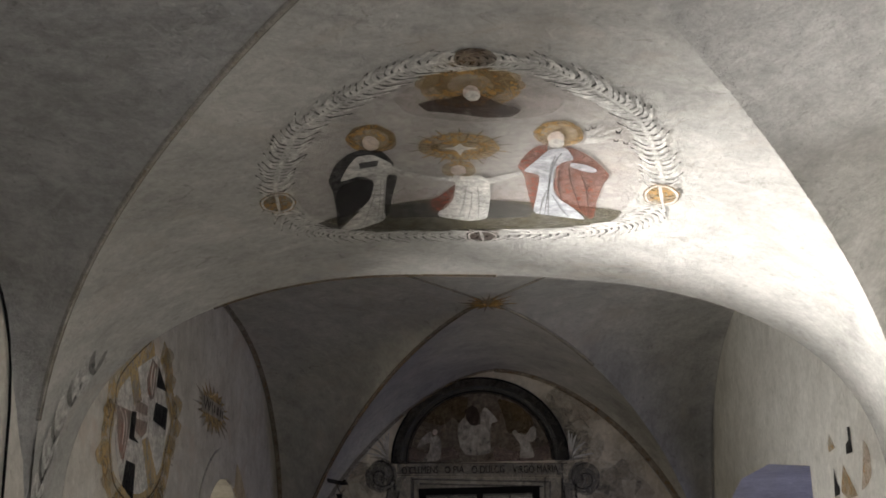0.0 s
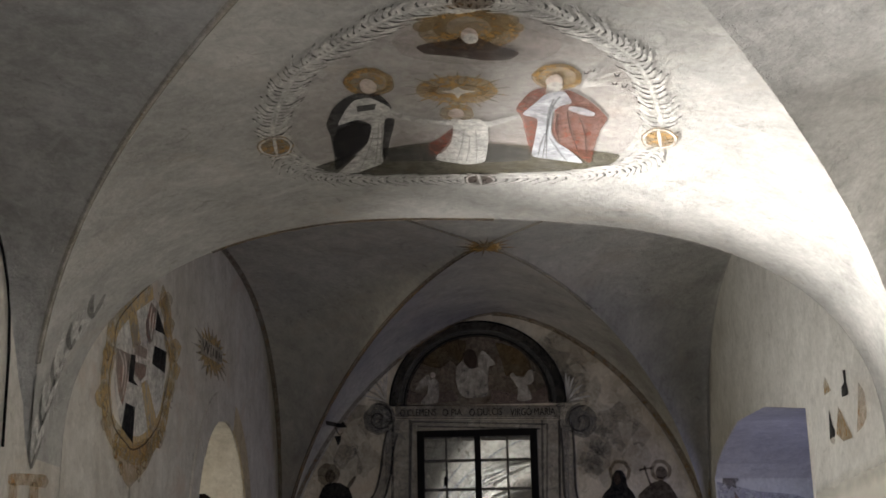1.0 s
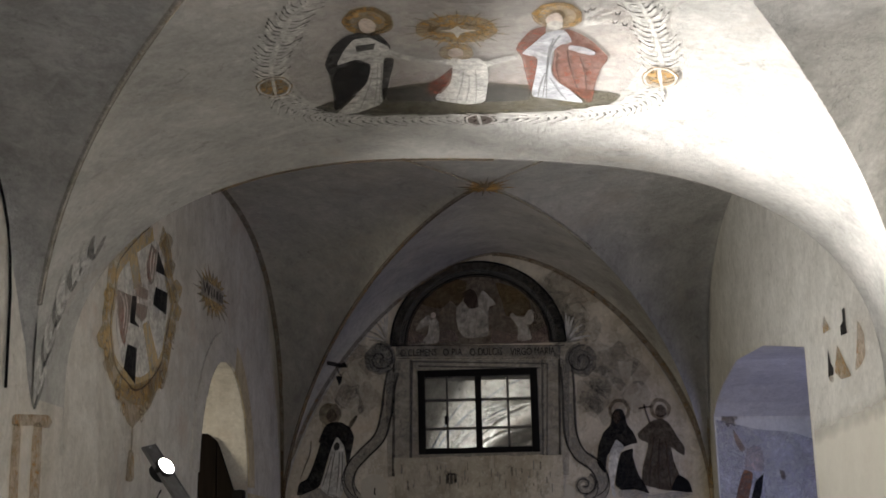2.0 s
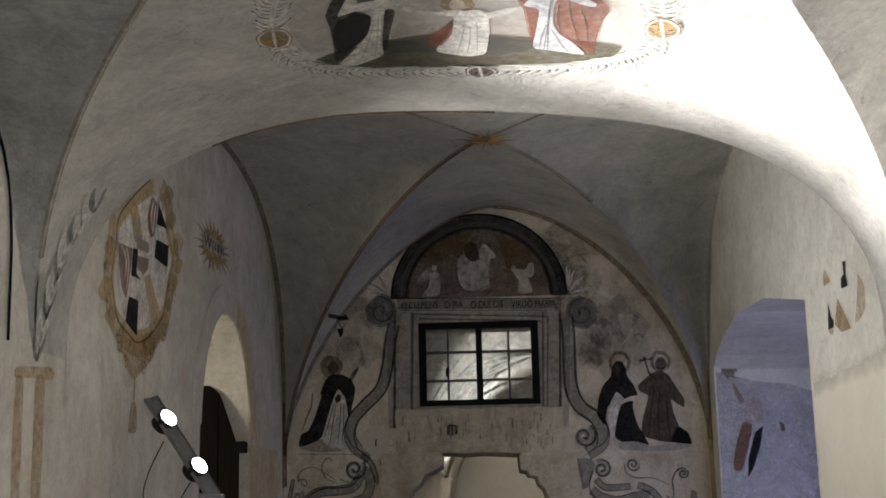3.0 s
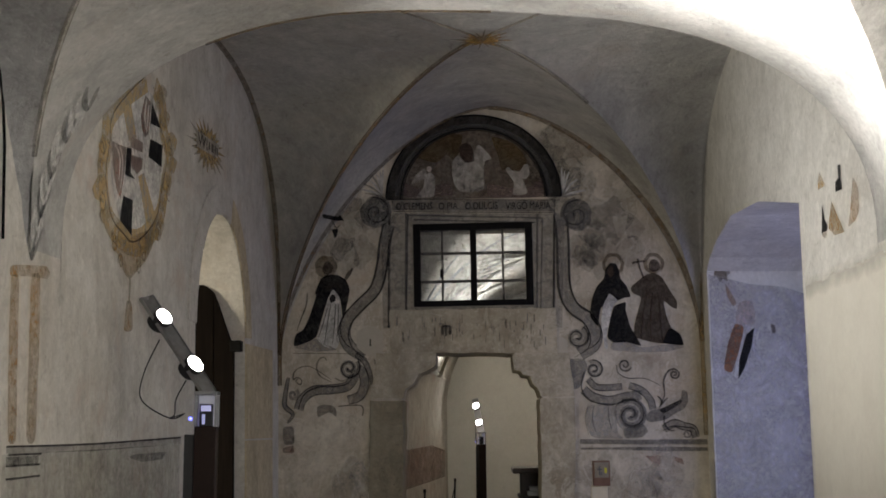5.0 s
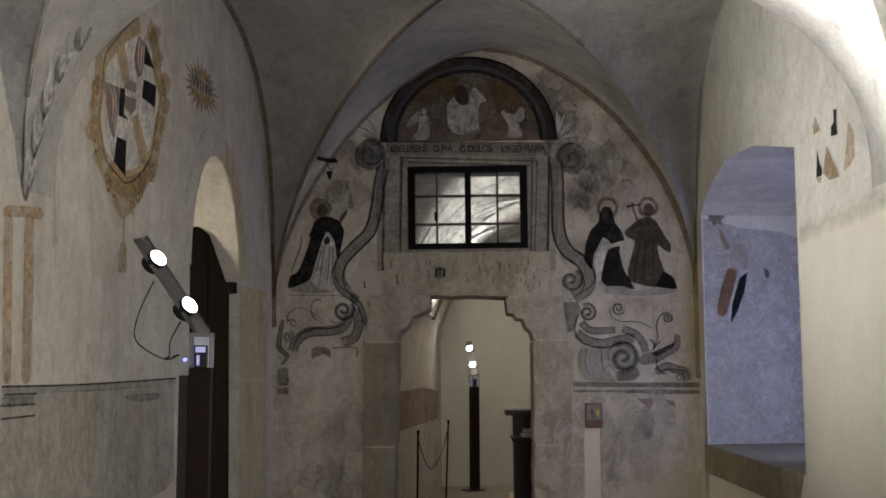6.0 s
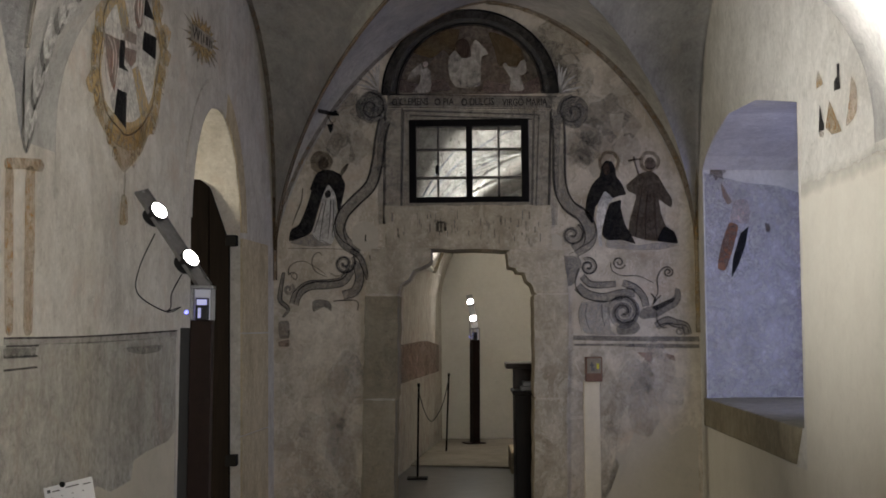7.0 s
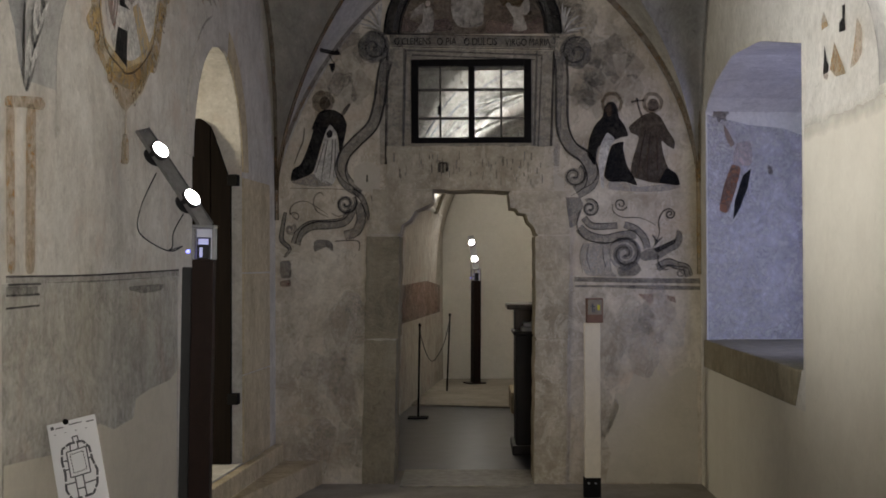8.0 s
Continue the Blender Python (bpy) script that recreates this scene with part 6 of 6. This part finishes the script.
# ---- doorway, window and recess of the walls ----
def prism(bm, outline, y0, y1, bevel=0.006):
    """An outline of (x, z) points, run from y0 to y1."""
    a = [bm.verts.new((x, y0, z)) for x, z in outline]
    b = [bm.verts.new((x, y1, z)) for x, z in outline]
    n = len(a)
    f = bm.faces.new(a)
    bm.faces.new(b[::-1])
    for i in range(n):
        bm.faces.new((a[i], b[i], b[(i + 1) % n], a[(i + 1) % n]))
    if bevel:
        bmesh.ops.bevel(bm, geom=list(f.edges), offset=bevel, segments=2, affect='EDGES')


def worn(outline, amount, seed):
    """The outline in short steps, chipped a little."""
    r = random.Random(seed)
    out = []
    for (xa, za), (xb, zb) in zip(outline, outline[1:] + outline[:1]):
        n = max(1, int(math.hypot(xb - xa, zb - za) / 0.055))
        for i in range(n):
            t = i / n
            k = amount * (1.0 if i else 0.35)
            out.append((xa + (xb - xa) * t + r.uniform(-k, k), max(0.0, za + (zb - za) * t + r.uniform(-k, k))))
    return out


dw = thing("stone_doorway", 0, 9.6, 0, "worn limewashed sandstone doorway with a shouldered lintel", "doorway")
for k, (nm, o, mt, y0) in enumerate((
        ("jamb_block", [(-0.785, 0.0), (-0.555, 0.0), (-0.535, 1.03), (-0.770, 1.03)], STONE, 9.585),
        ("jamb_block", [(-0.765, 1.045), (-0.523, 1.045), (-0.512, 1.78), (-0.750, 1.78)], STONE, 9.580),
        ("jamb_block", [(0.447, 0.0), (0.675, 0.0), (0.695, 1.03), (0.463, 1.03)], LIMED, 9.583),
        ("jamb_block", [(0.463, 1.045), (0.697, 1.045), (0.715, 1.78), (0.468, 1.78)], LIMED, 9.582),
        ("corbel", [(-0.745, 1.795), (-0.512, 1.795), (-0.497, 1.86), (-0.435, 1.90), (-0.40, 1.97), (-0.345, 1.985), (-0.30, 2.01), (-0.272, 2.03), (-0.272, 2.115), (-0.70, 2.12)], LIMED, 9.580),
        ("corbel", [(0.276, 2.09), (0.286, 1.985), (0.33, 1.975), (0.352, 1.945), (0.40, 1.94), (0.418, 1.88), (0.455, 1.85), (0.472, 1.79), (0.715, 1.79), (0.68, 2.10)], LIMED, 9.580),
        ("lintel", [(-0.60, 2.124), (0.60, 2.098), (0.60, 2.425), (-0.60, 2.43)], LIMED, 9.584))):
    bm = bmesh.new()
    prism(bm, worn(o, 0.005, k + 20), y0, 10.14, 0.0)
    part(nm, bm, mt, dw)
rng = random.Random(3)
for i in range(70):
    bm = bmesh.new()
    x = -0.56 + rng.random() * 1.1
    h, z = rng.uniform(0.015, 0.07), 2.14 + rng.random() * 0.2
    box(bm, x, 9.5815, z, x + rng.uniform(0.004, 0.012), 9.5845, z + h)
    part("worn_carving", bm, (P_SHADE, P_FIELD, P_GREYL, P_SLATE)[i % 4], dw)
for x, z, w, h in ((-0.235, 2.24, 0.022, 0.065), (-0.205, 2.235, 0.018, 0.075), (-0.178, 2.245, 0.02, 0.06), (-0.225, 2.3, 0.06, 0.014)):
    bm = bmesh.new()
    box(bm, x, 9.579, z, x + w, 9.5855, z + h, 0.002)
    part("dark_carved_mark", bm, P_BLACK, dw)

wi = thing("window_1", 0, 9.6, 2.45, "dark framed window with iron bars above the doorway", "window", "", "structure")
x0, z0, x1, z1 = WIN
yw = 9.625
for nm, b in (("window_frame", (x0, z0, x0 + 0.052, z1)), ("window_frame", (x1 - 0.052, z0, x1, z1)), ("window_frame", (x0 + 0.052, z0, x1 - 0.052, z0 + 0.042)),
              ("window_frame", (x0 + 0.052, z1 - 0.05, x1 - 0.052, z1)), ("mullion", (-0.012, z0 + 0.042, 0.034, z1 - 0.05))):
    bm = bmesh.new()
    box(bm, b[0], yw - 0.035, b[1], b[2], yw + 0.05, b[3], 0.004)
    part(nm, bm, IRON, wi)
for x in (-0.215, 0.225):
    bm = bmesh.new()
    box(bm, x - 0.008, yw - 0.02, z0 + 0.04, x + 0.008, yw + 0.02, z1 - 0.048, 0.002)
    part("glazing_bar", bm, IRON, wi)
for z in (2.632, 2.838):
    bm = bmesh.new()
    box(bm, x0 + 0.05, yw - 0.018, z - 0.009, x1 - 0.05, yw + 0.018, z + 0.009, 0.002)
    part("glazing_bar", bm, IRON, wi)
bm = bmesh.new()
tube(bm, [(-0.222, yw - 0.03, 2.66), (-0.222, yw - 0.035, 2.72)], 0.012, 8)
part("latch", bm, IRON, wi)
cols = [x0 + 0.052, -0.223, -0.207, -0.012, 0.034, 0.217, 0.233, x1 - 0.052]
rowz = [z0 + 0.042, 2.623, 2.641, 2.829, 2.847, z1 - 0.05]
for i in range(0, 8, 2):
    for j in range(0, 6, 2):
        bm = bmesh.new()
        box(bm, cols[i] + 0.001, yw - 0.002, rowz[j] + 0.001, cols[i + 1] - 0.001, yw + 0.002, rowz[j + 1] - 0.001)
        part("pane", bm, GLASS, wi).visible_shadow = False

# stone sill of the recess
bm = bmesh.new()
box(bm, 1.632, 6.70, 0.85, 2.45, 9.40, 1.045, 0.012)
for v in bm.verts:
    if v.co.y < 7 and v.co.z < 0.9:
        v.co.y += 0.12
ob = link_mesh("window_sill", bm, STONE)
tagged(ob, "tan stone sill slab under the bluish recess", "sill", "", "structure")
# glazing at the back of the recess
rw = thing("window_2", 2.44, 8.0, 1.05, "daylit window deep in the side wall", "window", "", "structure")
for b in ((6.66, 1.045, 6.74, 2.66), (9.3, 1.045, 9.44, 2.5), (7.95, 1.045, 8.03, 2.8)):
    bm = bmesh.new()
    box(bm, 2.40, b[0], b[1], 2.46, b[2], b[3], 0.005)
    part("window_frame", bm, DARKWOOD, rw)

# stone frame of the arched side door
sd = thing("arched_stone_frame", -1.45, 8.9, 0.29, "brown stone jamb and arch of the side doorway", "doorway")
for za, zb in ((0.30, 0.86), (0.87, 1.52), (1.53, 2.14)):
    bm = bmesh.new()
    slab(bm, [(8.585, za), (9.36, za), (9.36, zb), (8.585, zb)], [], lambda u, v, w: (x_left(u) + 0.012 - w, u, v), 0.011)
    part("jamb_block", bm, BUFF, sd)
for i in range(5):
    bm = bmesh.new()
    a0, a1 = 2 + i * 36 * 0.98, 2 + (i + 1) * 36 * 0.98 - 1
    inner, outer = arc(8.0, 2.15, 0.585, 0.745, a0, a1, 8), arc(8.0, 2.15, 0.74, 0.92, a0, a1, 8)
    slab(bm, inner + outer[::-1], [], lambda u, v, w: (x_left(u) + 0.010 - w, u, v), 0.009)
    part("arch_stone", bm, BUFF if i < 2 else WALL, sd)

# the passage behind the side door and its open leaf
bm = bmesh.new()
box(bm, -4.2, 6.6, 0.0, -2.15, 9.9, 0.30)
setting("floor_passage", bm, FLOOR, label="stone floor of the side passage", category="floor")
bm = bmesh.new()
box(bm, -4.4, 6.4, 0.0, -4.2, 10.0, 3.6)
box(bm, -4.4, 6.4, 0.0, -2.27, 6.6, 3.6)
box(bm, -4.4, 9.9, 0.0, -2.2, 10.1, 3.6)
box(bm, -4.4, 6.4, 3.4, -2.2, 10.1, 3.6)
setting("wall_passage", bm, WHITE, label="pale plaster walls of the side passage", category="wall")
dl = thing("door_leaf", -1.56, 8.52, 0.3, "dark old wooden door leaf standing open", "door")
XD = -1.535
for i in range(5):
    bm = bmesh.new()
    xa, xb = XD - i * 0.13, XD - (i + 1) * 0.13 + 0.004
    top = [2.12 + 0.62 * math.sqrt(max(0.0, 1 - ((0.62 - (XD - x)) / 0.62) ** 2)) * 0.92 for x in (xa, xb)]
    prism(bm, [(xa, 0.305), (xb, 0.305), (xb, top[1]), (xa, top[0] if i else 2.1)], 8.50, 8.54, 0.004)
    part("plank", bm, DOORWOOD, dl)
for z in (0.72, 2.12):
    bm = bmesh.new()
    box(bm, XD - 0.02, 8.47, z - 0.035, XD + 0.05, 8.56, z + 0.035, 0.006)
    part("hinge", bm, IRON, dl)

# steps before the side door
for nm, x1a, x1b, z, y0 in (("upper_step", 0.03, 0.03, 0.29, 7.0), ("lower_step", 0.40, 0.33, 0.17, 7.5)):
    bm = bmesh.new()
    vs = box(bm, -1, y0, 0.0, 0, 9.59, z, 0.012)
    for v in set(vs):
        if v.is_valid:
            k = v.co.x + 1
            a = x_left(v.co.y) - (0.68 if nm == "upper_step" else -0.03)
            b = -1.09 - 0.208 * (9.51 - v.co.y) if nm == "lower_step" else x_left(v.co.y) + 0.06
            v.co.x = a + (b - a) * k
    ob = link_mesh(nm, bm, BUFF)
    tagged(ob, "plain worn stone step before the side door", "step", "steps at the side door", "structure")
bm = bmesh.new()
box(bm, -0.51, 9.45, 0.0, 0.445, 10.2, 0.012, 0.004)
ob = link_mesh("threshold", bm, simple("polished_stone", (0.26, 0.235, 0.19), 0.5, 0.0, 0.35, 14))
tagged(ob, "smooth worn threshold slab of the doorway", "threshold", "", "structure")


# ---- light posts ----
def light_post(x, y, tall=1.60):
    """A square brown post with a cable channel, a steel-framed head, and a slanting plate with two round LED lamps."""
    t = thing("light_post", x, y, 0, "dark brown square light post with two glowing LED lamps", "lamp", "light posts")
    m = Matrix.Translation((x, y, 0)) @ pose(0, 0, 0, 0, 1.1, 4)
    up = tall - 1.60
    mu = m @ Matrix.Translation((0, 0, up))
    bm = bmesh.new()
    box(bm, -0.048, -0.05, 0.03, 0.048, 0.05, tall, 0.004, m)
    part("post", bm, POST, t)
    bm = bmesh.new()
    box(bm, -0.093, -0.035, 0.03, -0.050, 0.04, tall - 0.035, 0.003, m)
    part("cable_channel", bm, RUBBER, t, "black cable channel")
    bm = bmesh.new()
    box(bm, -0.15, -0.12, 0.0, 0.07, 0.12, 0.035, 0.004, pose(x, y, 0, 0, 0, 4))
    part("base_plate", bm, POST, t)
    for a, b in ((-0.050, -0.050), (0.040, -0.050), (-0.050, 0.040), (0.040, 0.040)):
        bm = bmesh.new()
        box(bm, a, b, 1.60, a + 0.010, b + 0.010, 1.742, 0.001, mu)
        part("head_upright", bm, STEEL, t, "bright steel corner bar")
    bm = bmesh.new()
    box(bm, -0.052, -0.052, 1.742, 0.052, 0.052, 1.756, 0.002, mu)
    part("head_plate", bm, STEEL, t)
    bm = bmesh.new()
    box(bm, -0.030, -0.025, 1.602, 0.026, 0.025, 1.70, 0.004, mu)
    dr = part("driver_box", bm, RUBBER, t)
    bm = bmesh.new()
    box(bm, -0.024, -0.029, 1.668, 0.022, -0.0255, 1.694, 0.001, mu)
    part("indicator", bm, SCREEN, dr, "small blue lit indicator")
    bm = bmesh.new()
    box(bm, -0.018, -0.029, 1.610, -0.004, -0.0255, 1.655, 0.001, mu)
    part("indicator", bm, SCREEN, dr, "small blue lit indicator")
    bm = bmesh.new()
    box(bm, -0.040, 0.030, 1.602, 0.040, 0.034, 1.740, 0.001, mu)
    part("head_back", bm, SCREEN_DIM, t, "bluish back panel of the head")
    bm = bmesh.new()
    lathe(bm, [(0.004, 0.0), (0.009, 0.003), (0.009, 0.012), (0.004, 0.014)], 12, mu @ pose(-0.066, -0.036, 1.635, 90))
    part("pilot_lamp", bm, SCREEN_LIT, t, "tiny blue pilot lamp")
    top, foot = Vector((x - 0.255, y + 0.03, 2.195 + up)), Vector((x + 0.045, y, 1.752 + up))
    d = (top - foot).normalized()
    nrm = Vector((0.74, -0.50, 0.45))
    nrm = (nrm - d * nrm.dot(d)).normalized()
    side = d.cross(nrm)
    rot = Matrix((side, d, nrm)).transposed().to_4x4()
    L = (top - foot).length
    am = Matrix.Translation(foot) @ rot
    bm = bmesh.new()
    box(bm, -0.040, 0.0, -0.004, 0.040, L, 0.0, 0.001, am)
    part("arm", bm, STEEL, t, "brushed steel lamp plate")
    for a in (-0.043, 0.040):
        bm = bmesh.new()
        box(bm, a, 0.0, -0.012, a + 0.003, L, 0.006, 0.0, am)
        part("arm_edge", bm, STEEL, t)
    for k in (0.27, 0.76):
        lm = am @ Matrix.Translation((0, L * k, 0.004))
        bm = bmesh.new()
        lathe(bm, [(0.020, -0.062), (0.036, -0.056), (0.043, -0.03), (0.046, 0.010), (0.046, 0.017), (0.041, 0.018)], 24, lm)
        hd = part("lamp_head", bm, RUBBER, t, "black round lamp housing", True)
        bm = bmesh.new()
        lathe(bm, [(0.002, 0.0195), (0.039, 0.0195), (0.040, 0.0185)], 24, lm)
        part("lens", bm, LED, hd, "glowing white lamp lens")
        for f in (-0.024, -0.036, -0.048):
            bm = bmesh.new()
            lathe(bm, [(0.047, f), (0.047, f + 0.004)], 20, lm)
            part("cooling_fin", bm, RUBBER, hd)
    for k, drop, reach in ((0.62, 0.36, 0.075), (0.20, 0.20, 0.05)):
        bm = bmesh.new()
        p = am @ Vector((-0.03, L * k, -0.05))
        e = Vector((x - 0.06, y - 0.03, 1.66 + up))
        pts = spline([p, p + Vector((-reach, 0.02, -0.42 * drop)), p + Vector((-reach * 1.1, 0.02, -0.75 * drop)), e + Vector((-0.07, 0.01, -0.02)), e], 8)
        tube(bm, pts, 0.003, 6)
        part("cable", bm, RUBBER, t)
    bm = bmesh.new()
    lathe(bm, [(0.006, 0.0), (0.008, 0.006), (0.004, 0.012)], 10, am @ Matrix.Translation((0, L - 0.012, 0.0)))
    part("screw", bm, STEEL, t)
    return t


light_post(-1.235, 6.0)
far_post = light_post(0.06, 17.5, 1.37)
far_post.matrix_world = pose(0.06, 17.5, 0, 0, 0, -70)

# ---- floor plan sheet on its stand ----
sh = thing("plan_stand", -1.47, 5.0, 0, "white laminated building plan on a slim dark stand", "sign")
sm = pose(-1.475, 4.99, 0.812, 74, 0, 0) @ pose(0, 0, 0, 0, 0, 14)
bm = bmesh.new()
box(bm, -0.093, -0.15, -0.004, 0.093, 0.19, 0.0, 0.002, sm)
part("board", bm, PAPER, sh)
bm = bmesh.new()
tube(bm, [(-1.46, 5.03, 0.03), (-1.46, 5.03, 0.78)], 0.012, 10)
part("pole", bm, IRON, sh)
bm = bmesh.new()
lathe(bm, [(0.13, 0.0), (0.13, 0.012), (0.02, 0.03), (0.013, 0.04)], 24, pose(-1.46, 5.03, 0))
part("foot", bm, IRON, sh)
bm = bmesh.new()
lathe(bm, [(0.008, -0.01), (0.011, 0.0), (0.009, 0.012), (0.003, 0.015)], 14, sm @ pose(-0.02, 0.186, 0))
part("knob", bm, IRON, sh)


def print_bar(x0, y0, x1, y1, w):
    bm = bmesh.new()
    d = Vector((x1 - x0, y1 - y0, 0))
    a = math.degrees(math.atan2(d.y, d.x))
    box(bm, 0, -w / 2, 0.0006, d.length, w / 2, 0.0014, 0.0, sm @ pose(x0, y0, 0, 0, 0, a))
    part("plan_wall", bm, PRINT, sh)


OUT = [(-0.050, 0.085), (-0.020, 0.100), (0.030, 0.100), (0.052, 0.070), (0.056, 0.020), (0.068, -0.020), (0.060, -0.070), (0.040, -0.105), (-0.040, -0.112), (-0.058, -0.070), (-0.052, -0.010), (-0.058, 0.040)]
for a, b in zip(OUT, OUT[1:] + OUT[:1]):
    for t0, t1 in ((0.0, 0.42), (0.54, 1.0)):
        print_bar(a[0] + (b[0] - a[0]) * t0, a[1] + (b[1] - a[1]) * t0, a[0] + (b[0] - a[0]) * t1, a[1] + (b[1] - a[1]) * t1, 0.009)
COURT = [(-0.024, 0.058), (0.026, 0.062), (0.030, -0.008), (-0.020, -0.014)]
for a, b in zip(COURT, COURT[1:] + COURT[:1]):
    for k in range(6):
        t0 = k / 6
        print_bar(a[0] + (b[0] - a[0]) * t0, a[1] + (b[1] - a[1]) * t0, a[0] + (b[0] - a[0]) * (t0 + 0.1), a[1] + (b[1] - a[1]) * (t0 + 0.1), 0.004)
for a, b in (((-0.036, 0.070), (0.038, 0.076)), ((-0.036, 0.070), (-0.034, -0.028)), ((0.040, 0.076), (0.042, -0.024)), ((-0.034, -0.028), (0.042, -0.024)),
             ((-0.020, 0.072), (-0.018, 0.100)), ((0.010, 0.074), (0.012, 0.100)), ((-0.056, 0.040), (-0.035, 0.038)), ((-0.053, 0.005), (-0.035, 0.004)), ((0.041, 0.030), (0.056, 0.030)),
             ((-0.018, -0.028), (-0.016, -0.110)), ((0.012, -0.026), (0.014, -0.108)), ((-0.054, -0.050), (-0.016, -0.048)), ((0.014, -0.060), (0.062, -0.056)), ((-0.016, -0.075), (0.014, -0.074)),
             ((-0.002, 0.100), (-0.006, 0.122)), ((-0.006, 0.122), (0.014, 0.124)), ((0.014, 0.124), (0.016, 0.102))):
    print_bar(*a, *b, 0.005)
for i, (x, w) in enumerate(((-0.08, 0.012), (-0.062, 0.03), (-0.01, 0.05), (0.055, 0.03))):
    print_bar(x, 0.172 - 0.004 * (i % 2), x + w, 0.172 - 0.004 * (i % 2), 0.004 if i else 0.012)
for x in (-0.07, -0.03, 0.01, 0.05):
    print_bar(x, 0.145, x + 0.006, 0.145, 0.003)

# ---- cream post with a small sign box ----
cp = thing("sign_post", 0.815, 9.05, 0, "cream painted slim post with a small brown pictogram box", "sign post")
for nm, b, mt, lb in (("post", (0.765, 9.02, 0.13, 0.872, 9.08, 1.18), CREAMPAINT, ""), ("foot", (0.758, 9.01, 0.0, 0.872, 9.09, 0.135), IRON, "black steel foot"),
                      ("sign_box", (0.778, 9.00, 1.18, 0.89, 9.07, 1.345), RUST, "brown pictogram box")):
    bm = bmesh.new()
    box(bm, *b, 0.004)
    part(nm, bm, mt, cp, lb)
for x in (0.79, 0.835):
    bm = bmesh.new()
    lathe(bm, [(0.007, 0), (0.007, 0.006), (0.003, 0.008)], 12, pose(x, 9.012, 0.10, 90))
    part("bolt", bm, STEEL, cp)
for b, mt in (((0.787, 8.997, 1.235, 0.881, 9.0, 1.336), simple("grey_print_field", (0.20, 0.17, 0.13), 0.5)), ((0.815, 8.994, 1.25, 0.825, 8.997, 1.31), PRINT), ((0.805, 8.994, 1.285, 0.835, 8.997, 1.295), PRINT),
              ((0.828, 8.994, 1.25, 0.836, 8.997, 1.275), PRINT), ((0.852, 8.994, 1.265, 0.868, 8.997, 1.30), YELLOW)):
    bm = bmesh.new()
    box(bm, *b)
    part("pictogram", bm, mt, cp)

# ---- beyond the doorway ----
bm = bmesh.new()
box(bm, -1.0, 14.75, 0.0, 3.25, 18.28, 0.02, 0.006)
for v in bm.verts:
    if v.co.y < 15:
        v.co.y -= 0.28 * v.co.x
setting("paving_beyond", bm, FLOOR, label="low tan paving at the far end of the room", category="floor")
bm = bmesh.new()
box(bm, 0.42, 14.1, 0.0, 1.1, 15.0, 0.23, 0.02)
ob = link_mesh("stone_block", bm, BUFF)
tagged(ob, "low pale stone block standing behind the desk", "stone block")
for x0, z0, x1, z1 in ((0.93, 1.27, 1.17, 1.51), (1.02, 1.86, 1.22, 2.10)):
    bm = bmesh.new()
    slab(bm, [(x0, z0), (x1, z0 + 0.01), (x1 + 0.01, z1), (x0 + 0.015, z1 - 0.012)], [], lambda u, v, w: (u, 18.294 + w, v), 0.03)
    setting("bare_stone", bm, LIMED, label="bare grey stone left in the plaster", category="stone")

def stanchion(x, y, lean=0.0):
    t = thing("stanchion", x, y, 0, "slim black iron rope stanchion on a square foot", "stanchion", "stanchions beyond the door")
    bm = bmesh.new()
    tube(bm, [(x, y, 0.01), (x + lean, y, 0.95)], 0.011, 10)
    part("pole", bm, IRON, t)
    bm = bmesh.new()
    box(bm, x - 0.105, y - 0.09, 0, x + 0.105, y + 0.09, 0.018, 0.004)
    part("foot", bm, IRON, t)
    bm = bmesh.new()
    lathe(bm, [(0.013, 0.0), (0.016, 0.01), (0.014, 0.03), (0.005, 0.036)], 14, pose(x + lean, y, 0.94))
    part("cap", bm, IRON, t)
    return t


stanchion(-0.545, 13.7, 0.02)
stanchion(-0.30, 16.5, 0.04)
bm = bmesh.new()
tube(bm, spline([(-0.525, 13.7, 0.88), (-0.47, 14.2, 0.62), (-0.42, 15.0, 0.50), (-0.33, 16.0, 0.62), (-0.265, 16.5, 0.88)], 8), 0.006, 6)
ob = link_mesh("barrier_rope", bm, RUBBER, True)
tagged(ob, "thin dark rope hanging between the iron stanchions", "rope")

dk = thing("wooden_desk", 0.75, 11.3, 0, "dark wooden desk with a raised top shelf and papers", "desk")
for nm, b, mt, bev in (("body", (0.37, 11.05, 0.07, 1.3, 11.6, 0.99), DARKWOOD, 0.01), ("plinth", (0.34, 11.02, 0.0, 1.32, 11.62, 0.08), DARKWOOD, 0.012),
                       ("writing_top", (0.35, 11.02, 0.99, 1.32, 11.62, 1.02), DARKWOOD, 0.008), ("back_panel", (0.37, 11.4, 1.02, 1.3, 11.58, 1.2), MIDWOOD, 0.004),
                       ("top_shelf", (0.30, 11.1, 1.2, 1.34, 11.64, 1.245), MIDWOOD, 0.012)):
    bm = bmesh.new()
    box(bm, *b, bev)
    part(nm, bm, mt, dk)
for i, z in enumerate((1.022, 1.06)):
    bm = bmesh.new()
    box(bm, 0.42 + 0.02 * i, 11.06, z, 0.72, 11.3, z + 0.03, 0.003)
    ob = link_mesh("paper_stack", bm, PAPER)
    tagged(ob, "stack of pale leaflets lying on the desk", "leaflets", "leaflets on the desk")
